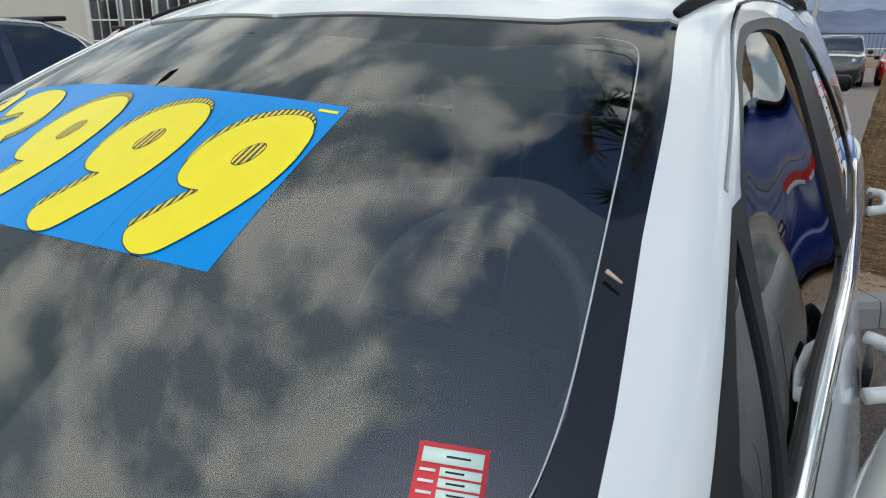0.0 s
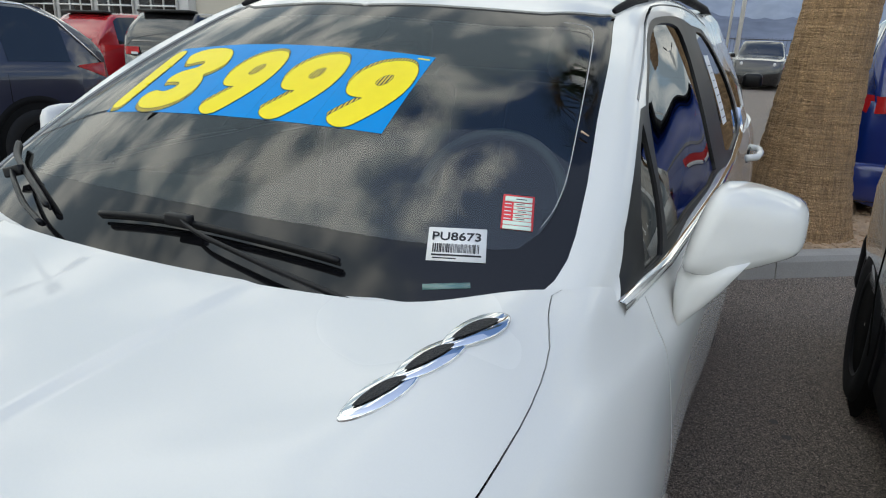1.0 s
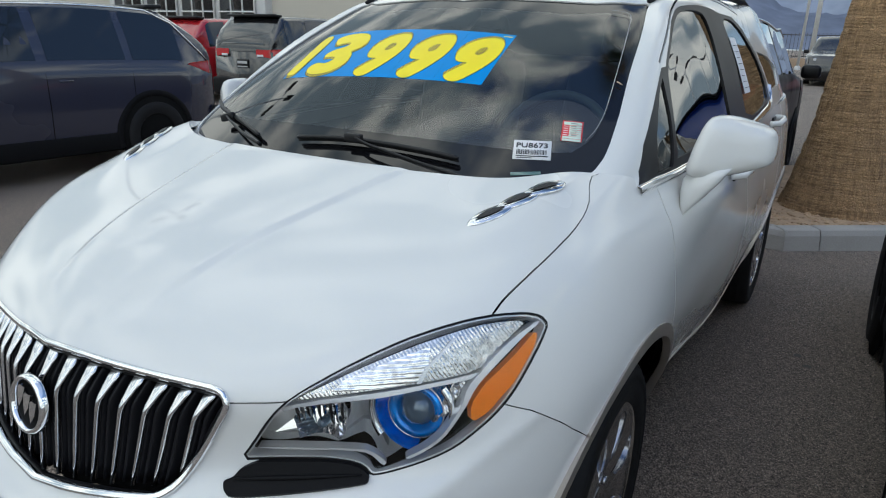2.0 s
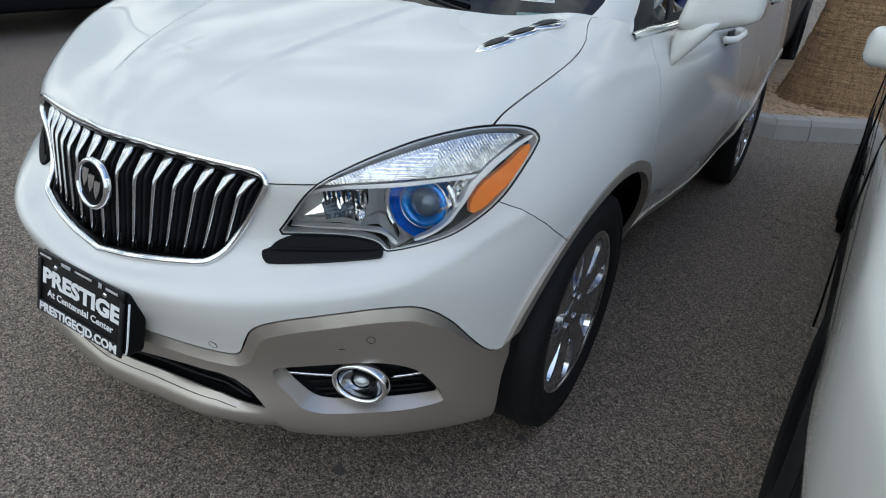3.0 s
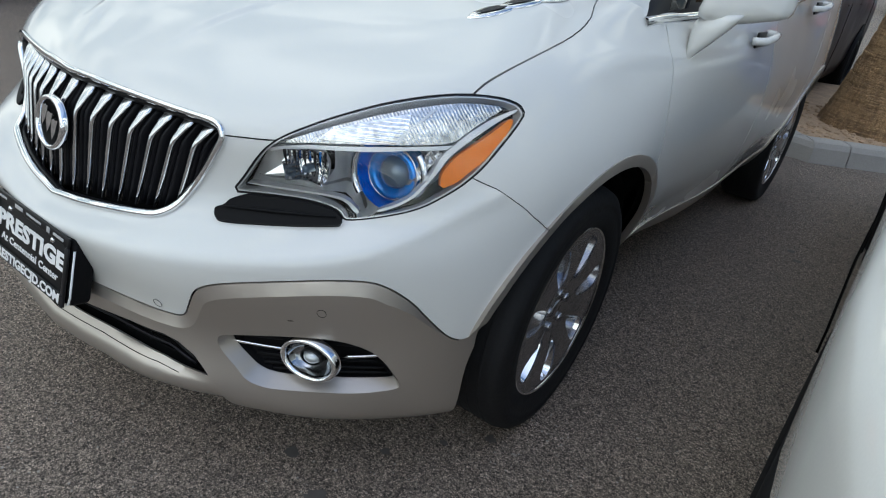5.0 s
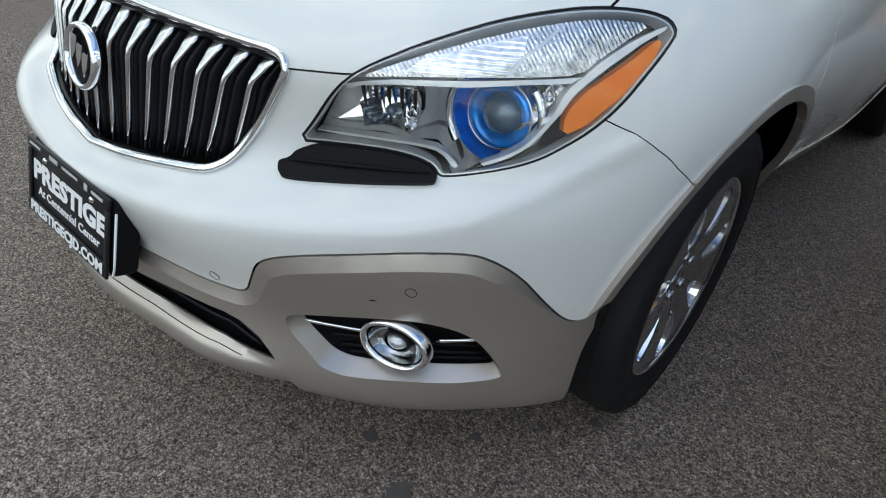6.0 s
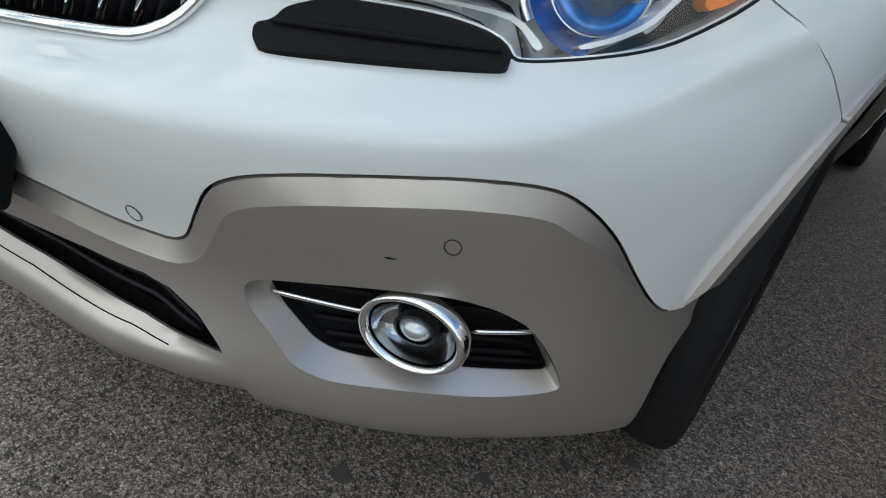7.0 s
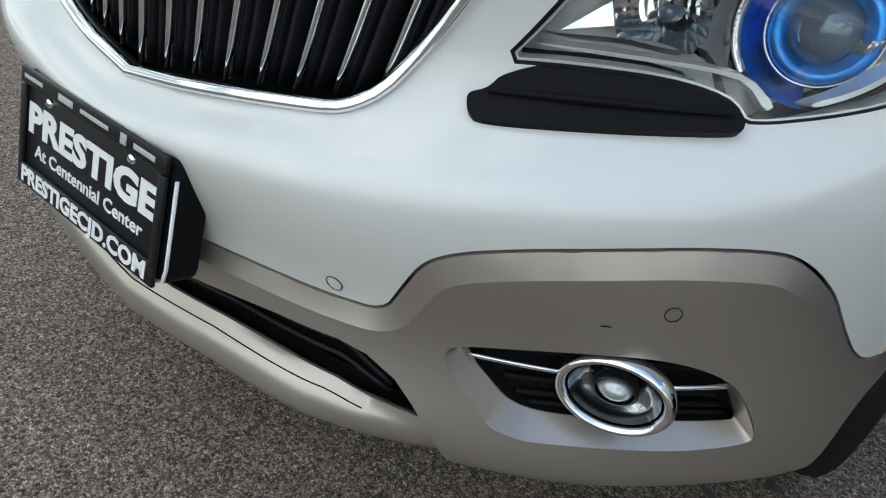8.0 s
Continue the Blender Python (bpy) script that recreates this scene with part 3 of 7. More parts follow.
def body_regions():
    s = BODY
    f = lambda pts: s.find(pts, "front")
    lamp, mouth, fog = rounded(f(LAMP), 1), rounded(f(MOUTH)[1:-1], 1, False), rounded(f(FOG_OUT), 2)
    mouth = np.concatenate([f(MOUTH[:1]), mouth, f(MOUTH[-1:])])
    arch = lambda cy, r: s.find([(cy + r * math.cos(a), WHEEL_Z + r * math.sin(a)) for a in np.linspace(0, math.pi, 40)], "side")
    clad_line = rounded(f(CLAD_TOP), 2, False)
    gap_b = rounded(s.find(BONNET_GAP, "top"), 1, False)
    crease = s.find([(crease_x(y), y) for y in (.215, .27, .40, .53, .66, .76)], "top")
    seam = f([(.380, .823), (.42, .827), (.468, .832)])
    gap_f = f([(.735, .803), (.772, .782), (.80, .755), (.822, .72), (.838, .68)])
    y_line = lambda y, z0, z1, n=14: s.find([(y(z), z) for z in np.linspace(z0, z1, n)], "side")
    door_a = y_line(lambda z: 1.158 + max(0, .62 - z) * .25, .50, 1.06)
    door_b = y_line(lambda z: 2.17 - (z - .9) * .10, .48, 1.09)
    door_c = y_line(lambda z: 3.08 + max(0.0, z - .62) * .42 - .12 * max(0, z - .9), .52, 1.13)
    top = s.kv[-1]
    sill = s.find([(y, .415 - .010 * (y - 1.1)) for y in np.linspace(1.1, 3.3, 24)], "side")
    # grey cladding: bumper flanks, arch ring, sills
    ring_out, ring_in = arch(WHEEL_Y + .013, .447), arch(WHEEL_Y, .420)
    rear_out, rear_in = arch(WHEEL_Y + WHEELBASE, .447), arch(WHEEL_Y + WHEELBASE, .418)
    front_clad = np.concatenate([clad_line, [(ring_out[-3][0] + .03, clad_line[-1][1]), (ring_out[-3][0] + .03, 0)], [(0, 0)]])
    sill_clad = np.concatenate([[(sill[0][0] - .2, 0)], [(sill[0][0] - .2, sill[0][1])], sill, [(sill[-1][0], 0)]])
    lip = np.concatenate([f(SLOT[8:]), [(0, 0)], f([(.480, .24)]), f([(.462, .262), (.432, .328)])])
    lip[len(SLOT[8:])] = (0, 0)
    lip = np.concatenate([lip[:len(SLOT[8:]) + 1], [(lip[-3][0], 0)], lip[-3:]])
    bonnet = np.concatenate([[mouth[0]], mouth[1:12], seam, lamp[int(np.argmin(np.linalg.norm(lamp - seam[-1], axis=1))):int(np.argmin(np.linalg.norm(lamp - gap_b[0], axis=1)))], gap_b, [(gap_b[-1][0] + .02, top), (0, top)]])
    nose = np.concatenate([[(0, 0)], [(gap_f[-1][0] + .02, 0)], gap_f[::-1], f([(.72, .84), (.66, .90)]), seam[::-1], [(0, seam[0][1])]])
    front_fender = np.concatenate([[(gap_f[-1][0] - .3, 0)], [(door_a[0][0], 0)], door_a, [(door_a[-1][0], top), (0.3, top), (0.3, gap_f[0][1])]])
    door1 = np.concatenate([[(door_a[0][0], 0)], door_a, [(door_a[-1][0], top), (door_b[-1][0], top)], door_b[::-1], [(door_b[0][0], 0)]])
    door2 = np.concatenate([[(door_b[0][0], 0)], door_b, [(door_b[-1][0], top), (door_c[-1][0], top)], door_c[::-1], [(door_c[0][0], 0)]])
    circ = lambda x, z, r, k=1.0: s.find([(x + k * r * math.cos(a), z + r * math.sin(a)) for a in np.linspace(0, 2 * math.pi, 20, endpoint=False)], "front")
    t = np.gradient(clad_line, axis=0)
    t /= np.linalg.norm(t, axis=1)[:, None]
    along, t = clad_line[:-20], t[:-20]
    left = np.clip((len(along) - 1 - np.arange(len(along))) / 14, .05, 1)[:, None]
    band = np.concatenate([along, (along + np.stack([t[:, 1], -t[:, 0]], 1) * BEVEL * left)[::-1]])
    edge = f(SLOT[8:])
    t = np.gradient(edge, axis=0)
    t /= np.linalg.norm(t, axis=1)[:, None]
    lip_band = np.concatenate([edge, (edge + np.stack([-t[:, 1], t[:, 0]], 1) * .016)[::-1]])
    return [("mouth", mouth), ("lamp", lamp), ("brow", rounded(f(BROW), 2)), ("arch", np.concatenate([ring_in, [(ring_in[-1][0], -0.02), (ring_in[0][0], -0.02)]])), ("arch", np.concatenate([rear_in, [(rear_in[-1][0], -0.02), (rear_in[0][0], -0.02)]])),
            ("gap", strip(gap_b, .0055)), ("gap", strip(seam, .005)), ("gap", strip(gap_f, .002)), ("gap", strip(door_a, .0045)), ("gap", strip(door_b, .006)), ("gap", strip(door_c, .0055)),
            ("fog", fog), ("slot", f(SLOT)), ("sensor", circ(.318, .478, .0092, .86)), ("sensor_grey", circ(.599, .533, .0092, .66)),
            ("lip_top", lip_band), ("lip", lip), ("seam", strip(clad_line[:-12], .003)), ("bevel", band), ("clad", np.concatenate([ring_out, [(ring_out[-1][0], 0), (ring_out[0][0], 0)]])), ("clad_rear", np.concatenate([rear_out, [(rear_out[-1][0], 0), (rear_out[0][0], 0)]])),
            ("clad", front_clad), ("sill", sill_clad), ("crease", strip(crease, .010)), ("crease", strip(crease, .028)), ("bonnet", bonnet), ("bumper", nose), ("fender", front_fender), ("door_front", door1), ("door_rear", door2)]


REGIONS = body_regions()
UV, CUT = carve(BODY, REGIONS, [(0, 1.05, .016), (1.05, 1.72, .021), (1.72, BODY.ku[-1], .05)])


def edge_rise(loops, height, width):
    """Raises a panel over a chamfer along its border."""
    pts = np.concatenate([dense(l, .006, False) for l in loops])

    def lift(pos, q):
        d = np.sqrt(((q[:, None, :] - pts[None]) ** 2).sum(2).min(1))
        return height * np.clip(d / width, 0, 1)
    return lift


CLAD_LINE = rounded(BODY.find(CLAD_TOP, "front"), 2, False)


def bonnet_rise(pos, q):
    """The middle of the bonnet stands proud, inside a crease that runs back from the grille's corner."""
    fade = np.clip((pos[:, 1] - .19) / .10, 0, 1) * np.clip((.84 - pos[:, 1]) / .10, 0, 1)
    t = np.clip((crease_x(pos[:, 1]) - pos[:, 0]) / .028 + .5, 0, 1)
    return .002 + .0072 * fade * t * t * (3 - 2 * t)


def flare(pos, q):
    """The cladding lies flatter towards the wheel."""
    return -.008 * np.clip((pos[:, 1] - .52) / .15, 0, 1)


def clad_rise(pos, q):
    """The cladding stands proud over its bevel."""
    return edge_rise([CLAD_LINE], .012, BEVEL)(pos, q) + flare(pos, q)


def shelf_rise(pos, q):
    """A soft edge runs across the bumper below the lamps."""
    x, z = np.abs(pos[:, 0]), pos[:, 2]
    line = np.interp(x, [0, .20, .37, .50, .58, .65, .71, .76, .80], [.572, .588, .608, .622, .632, .655, .70, .75, .79])
    return .004 * np.exp(-((z - line) / .022) ** 2)


def lip_rise(pos, q):
    """The lip juts out below the air slot, rounded towards its lower edge."""
    top = np.interp(pos[:, 0], [0, .16, .326, .42], [.341, .353, .352, .33])
    t = np.clip((top - pos[:, 2]) / .065, 0, 1)
    out = np.sin(np.clip(t / .45, 0, 1) * math.pi / 2) * np.where(t > .6, np.cos((t - .6) / .4 * math.pi / 2 * .8), 1)
    return .001 + .020 * out * (1 - np.clip((pos[:, 0] - .30) / .15, 0, 1))


def build_body():
    part("bonnet", skin(BODY, UV, CUT["bonnet"] + CUT["crease"], bonnet_rise, .02, "both"), PEARL, car)
    part("front_bumper", skin(BODY, UV, CUT["bumper"], shelf_rise, .012, "both"), PEARL, car)
    part("bumper_cladding", skin(BODY, UV, CUT["clad"], clad_rise, .02, "both", fair_lift=flare), GREY, car, "champagne grey lower bumper cladding")
    part("cladding_bevel", skin(BODY, UV, CUT["bevel"], edge_rise([CLAD_LINE], .012, BEVEL), .02, "both", curved=False), GREY, car)
    part("bumper_lip", skin(BODY, UV, CUT["lip"] + CUT["lip_top"], lip_rise, .005, "both"), GREY, car, "champagne grey lower lip of the bumper")
    for side in ("left", "right"):
        part("fender", skin(BODY, UV, CUT["fender"], 0.0, .012, side), PEARL, car)
        part("door", skin(BODY, UV, CUT["door_front"], 0.0, .012, side), PEARL, car)
        part("door", skin(BODY, UV, CUT["door_rear"], 0.0, .012, side), PEARL, car)
        part("rear_quarter", skin(BODY, UV, CUT["rest"], 0.0, .012, side), PEARL, car)
        part("arch_cladding", skin(BODY, UV, CUT["clad_rear"], 0.006, .02, side), GREY, car)
        part("sill_cladding", skin(BODY, UV, CUT["sill"], 0.004, .02, side), GREY, car)
        part("brow_vent", skin(BODY, UV, CUT["brow"], lambda p, q: .004 + .007 * np.sin(np.clip((p[:, 2] - .662) / .07, 0, 1) * math.pi) ** .6, .03, side), TRIM, car, "black ribbed filler under the headlamp")
        part("sensor", skin(BODY, UV, CUT["sensor"], 0.001, .01, side), PEARL, car)
        part("sensor", skin(BODY, UV, CUT["sensor_grey"], 0.0118, .02, side), GREY, car)
    liner = [f for k in CUT if k not in ("arch", "fog", "slot", "lamp", "mouth") for f in CUT[k]]
    part("inner_shell", skin(BODY, UV, liner, -.035, 0, "both", thick=False), DARK, car)


build_body()


def build_wheel(parent_m, name="wheel"):
    w = new(name)
    w.parent, w.matrix_basis = car, parent_m
    bm = bmesh.new()
    prof = [(.236, -.082), (.25, -.094), (.29, -.103), (.322, -.099), (.338, -.088), (.345, -.065), (.345, .065), (.338, .088), (.322, .099), (.303, .103), (.301, .101), (.285, .102), (.25, .097), (.238, .086)]
    lathe(bm, prof, 80)
    tyre = part("tyre", bm, RUBBER, w)
    bm = bmesh.new()
    for g in (-.05, -.017, .017, .05):
        lathe(bm, [(.3450, g - .004), (.3465, g - .003), (.3465, g + .003), (.3450, g + .004)], 72)
    part("tread_rib", bm, RUBBER, tyre)
    bm = bmesh.new()
    lathe(bm, [(.205, -.08), (.236, -.085), (.232, .06), (.234, .086), (.2375, .091), (.241, .088), (.241, .08)], 80)
    part("rim", bm, CHROME, w, "chrome rim edge")
    bm = bmesh.new()
    lathe(bm, [(.0, .02), (.215, .02), (.215, .0), (0, .0)], 40)
    part("brake_cover", bm, DARK, w)
    n = 7
    half_turn = math.pi / n
    gap = [(.092, 0), (.098, .012), (.114, .020), (.138, .027), (.165, .033), (.188, .036), (.205, .033), (.215, .021), (.218, 0)]
    face_z = lambda r: float(np.interp(r, [0, .05, .09, .15, .21, .235], [.062, .066, .078, .086, .088, .086]))
    for k in range(n):
        a0 = 2 * math.pi * k / n
        edge = [(.026, 0), (.06, 0)] + gap + [(.228, 0), (.2345, 0)]
        up = [(r * math.cos(half_turn) + t * math.sin(half_turn), r * math.sin(half_turn) - t * math.cos(half_turn)) for r, t in edge]
        arc = [(.2345 * math.cos(b), .2345 * math.sin(b)) for b in np.linspace(half_turn, -half_turn, 10)[1:-1]]
        loop = up + arc + [(a, -b) for a, b in reversed(up)]

        def put(a, b, h, a0=a0):
            r = math.hypot(a, b)
            return Vector((a * math.cos(a0) - b * math.sin(a0), a * math.sin(a0) + b * math.cos(a0), face_z(r) + .003 * math.cos(min(1, abs(b) / .05) * math.pi / 2) + h))
        bm = prism(bmesh.new(), loop, put, .012)
        part("spoke", bm, WHEELM, w, smooth=False)
        a1 = a0 + half_turn
        to = lambda r, t, z: (r * math.cos(a1) - t * math.sin(a1), r * math.sin(a1) + t * math.cos(a1), z)
        # light and shade set by material: one wall of the opening chrome, the other grey
        for wall, m, turn_by in (("lit_wall", CHROME, 1), ("shaded_wall", WHEELM, -1)):
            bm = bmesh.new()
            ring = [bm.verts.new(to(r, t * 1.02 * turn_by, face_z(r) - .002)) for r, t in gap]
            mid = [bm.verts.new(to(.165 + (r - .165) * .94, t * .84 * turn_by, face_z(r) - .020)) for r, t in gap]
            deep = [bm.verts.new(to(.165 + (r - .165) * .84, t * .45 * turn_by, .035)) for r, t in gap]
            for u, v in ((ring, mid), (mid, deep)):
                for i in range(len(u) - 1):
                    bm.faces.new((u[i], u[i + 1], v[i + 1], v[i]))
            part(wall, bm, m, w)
    bm = bmesh.new()
    lathe(bm, [(.0, .071), (.022, .071), (.027, .068), (.029, .05)], 32)
    hub = part("hub_cap", bm, WHEELM, w)
    for k in range(5):
        a = 2 * math.pi * (k + .5) / 5
        bm = bmesh.new()
        lathe(bm, [(.0125, .066), (.0135, .075), (.0115, .076), (.0085, .070), (.0085, .076), (.0, .077)], 14, pose(.050 * math.cos(a), .050 * math.sin(a), 0))
        part("lug_nut", bm, WHEELM, hub)
    return w


for yy, out, steer in ((WHEEL_Y, 0, 2), (WHEEL_Y + WHEELBASE, -.008, 0)):
    build_wheel(pose(WHEEL_X + out, yy, WHEEL_Z, 90, 14, 90 + steer))
    build_wheel(pose(-WHEEL_X - out, yy, WHEEL_Z, 90, 50, -90 + steer))


def arch_liners():
    for yy in (WHEEL_Y, WHEEL_Y + WHEELBASE):
        for sx in (1, -1):
            bm = bmesh.new()
            rows = []
            for x in (.770, .50):
                rows.append([bm.verts.new((x * sx, yy + .418 * math.cos(a), WHEEL_Z + .418 * math.sin(a))) for a in np.linspace(math.radians(22), math.radians(180), 30)])
            for i in range(29):
                bm.faces.new((rows[0][i], rows[0][i + 1], rows[1][i + 1], rows[1][i]))
            bm.faces.new([v for v in rows[1]])
            part("wheel_well", bm, DARK, car)
    bm = boxed((1.35, 3.6, .16), pose(0, 2.15, .30), .04)
    part("underbody", bm, DARK, car)


arch_liners()


# ---- cabin: windscreen, pillars, roof, side windows ----
def cabin_regions():
    s = CABIN
    top = lambda p: s.find(p, "top")
    side = lambda p: s.find(p, "side")
    edge = [(0, 1.515), (.226, 1.545), (.42, 1.60), (.50, 1.66), (.540, 1.70), (.556, 1.69), (.593, 1.52), (.632, 1.31), (.662, 1.165), (.676, 1.07), (.678, 1.03), (.672, .992), (.655, .956), (.62, .926), (.56, .898), (.45, .862), (.30, .82), (.15, .79), (0, .775)]
    screen = top(edge)
    screen[0][1] = screen[-1][1] = 0
    inner = [(0, 1.46), (.20, 1.47), (.35, 1.50), (.50, 1.575), (.53, 1.59), (.545, 1.57), (.579, 1.41), (.612, 1.25), (.632, 1.15), (.634, 1.09), (.626, 1.05), (.605, 1.012), (.575, .996), (.437, .948), (.296, .921), (.13, .902), (0, .897)]
    clear = top(inner)
    clear[0][1] = clear[-1][1] = 0
    quarter = [(1.175, 1.092), (1.205, 1.14), (1.232, 1.176), (1.28, 1.228), (1.33, 1.275), (1.388, 1.312), (1.36, 1.21), (1.285, 1.098)]
    corner = [(1.062, 1.064), (1.095, 1.108), (1.148, 1.163), (1.225, 1.220), (1.30, 1.272), (1.40, 1.336), (1.46, 1.34), (1.37, 1.073)]
    front = [(1.325, 1.100), (1.355, 1.165), (1.390, 1.225), (1.442, 1.315), (1.475, 1.348), (1.63, 1.445), (1.74, 1.487), (1.84, 1.504), (1.95, 1.507), (2.03, 1.497), (2.055, 1.44), (2.045, 1.34), (2.02, 1.20), (2.03, 1.125)]
    frame = [(1.30, 1.085), (1.345, 1.17), (1.378, 1.23), (1.425, 1.325), (1.455, 1.352), (1.63, 1.460), (1.74, 1.502), (1.84, 1.517), (2.2, 1.523), (2.32, 1.515), (2.36, 1.40), (2.30, 1.24), (2.29, 1.115)]
    rear = [(2.30, 1.135), (2.315, 1.24), (2.375, 1.40), (2.36, 1.50), (2.60, 1.50), (2.76, 1.46), (2.92, 1.36), (2.99, 1.25), (2.96, 1.165)]
    rear_frame = [(2.26, 1.11), (2.30, 1.515), (2.62, 1.513), (2.80, 1.47), (2.96, 1.37), (3.05, 1.25), (3.03, 1.145)]
    third = [(3.10, 1.20), (3.06, 1.28), (2.99, 1.38), (3.25, 1.36), (3.5, 1.30), (3.45, 1.22)]
    gap = [(1.405, 1.350), (1.493, 1.397), (1.644, 1.473), (1.767, 1.520), (1.864, 1.544), (2.12, 1.556), (2.5, 1.553), (2.8, 1.53)]
    gapline = rounded(np.concatenate([side(gap)]), 1, False)
    return [("clear", clear), ("frit", screen), ("quarter", side(quarter)), ("pane", rounded(side(front), 1)), ("pane_rear", rounded(side(rear), 1)), ("pane_third", side(third)), ("black", side(corner)), ("black", side(frame)), ("black", side(rear_frame)),
            ("gap", strip(gapline, .007))]


CREG = cabin_regions()
CUV, CCUT = carve(CABIN, CREG, [(0, 1.25, .024), (1.25, CABIN.ku[-1], .05)])


def build_cabin():
    kw = dict(flip=True)
    scr = part("windscreen", skin(CABIN, CUV, CCUT["clear"], -.004, 0, "both", thick=False, **kw), WINDSCREEN, car, "tinted windscreen reflecting clouds")
    scr.visible_shadow = False
    part("windscreen_border", skin(CABIN, CUV, CCUT["frit"], -.004, .006, "both", **kw), FRIT, car, "glossy black border of the windscreen")
    part("roof", skin(CABIN, CUV, CCUT["rest"], 0, .02, "both", **kw), PEARL, car, "white roof and windscreen pillars")
    for side in ("left", "right"):
        for k in ("quarter", "pane", "pane_rear", "pane_third"):
            g = part("side_window", skin(CABIN, CUV, CCUT[k], -.006, 0, side, thick=False, **kw), PANE, car)
            g.visible_shadow = False
        part("window_frame", skin(CABIN, CUV, CCUT["black"], -.001, .02, side, **kw), SATIN, car)
        part("door_gap", skin(CABIN, CUV, CCUT["gap"], -.006, 0, side, thick=False, **kw), DARK, car)


build_cabin()


# ---- ground ----
def ground():
    bm = bmesh.new()
    xs = [-900, -60, -8, -3, -1, 0, 1, 2, 3, 5, 9, 60, 900]
    ys = [-900, -40, -6, -2, 0, 2, 4, 6, 10, 40, 100, 900]
    g = [[bm.verts.new((x, y, 0)) for y in ys] for x in xs]
    for i in range(len(xs) - 1):
        for j in range(len(ys) - 1):
            bm.faces.new((g[i][j], g[i + 1][j], g[i + 1][j + 1], g[i][j + 1]))
    return tagged(link_mesh("ground", bm, ASPHALT), "worn dark grey asphalt of the car park", "ground", kind="structure")


ground()


# ---- the white car's fittings ----
def on_body(pts, view, lift=0.0):
    q = BODY.find(pts, view)
    return BODY.at(q[:, 0], q[:, 1]) + BODY.normal(q[:, 0], q[:, 1]) * lift


def on_cabin(pts, view, lift=0.0):
    """lift > 0 is outwards."""
    sign = np.array([[-1 if p[0] < 0 and view != "side" else 1, 1, 1] for p in pts])
    q = CABIN.find([(abs(p[0]), p[1]) for p in pts] if view != "side" else pts, view)
    return (CABIN.at(q[:, 0], q[:, 1]) - CABIN.normal(q[:, 0], q[:, 1]) * lift) * sign


def mirrored(pts):
    return [Vector((-p[0], p[1], p[2])) for p in pts]


def patch(bm, loop3d, drop=None):
    """A slightly domed plate from a closed 3D loop: fan from its middle, and a skirt along drop."""
    v = [bm.verts.new(p) for p in loop3d]
    c = bm.verts.new(sum((Vector(p) for p in loop3d), Vector()) / len(loop3d))
    for i in range(len(v)):
        bm.faces.new((v[i], v[(i + 1) % len(v)], c))
    if drop is not None:
        a = [bm.verts.new(p) for p in loop3d]
        b = [bm.verts.new(Vector(p) + Vector(drop)) for p in loop3d]
        for i in range(len(v)):
            j = (i + 1) % len(v)
            bm.faces.new((a[j], a[i], b[i], b[j]))
    bmesh.ops.recalc_face_normals(bm, faces=bm.faces)
    return bm


BARM = mat("satin chrome grille bar", (0.66, 0.67, 0.69), rough=0.13, metal=1.0, vary=0.05)
FINM = mat("black grille fin", (0.009, 0.009, 0.011), rough=0.45, spec=0.2, vary=0.15)


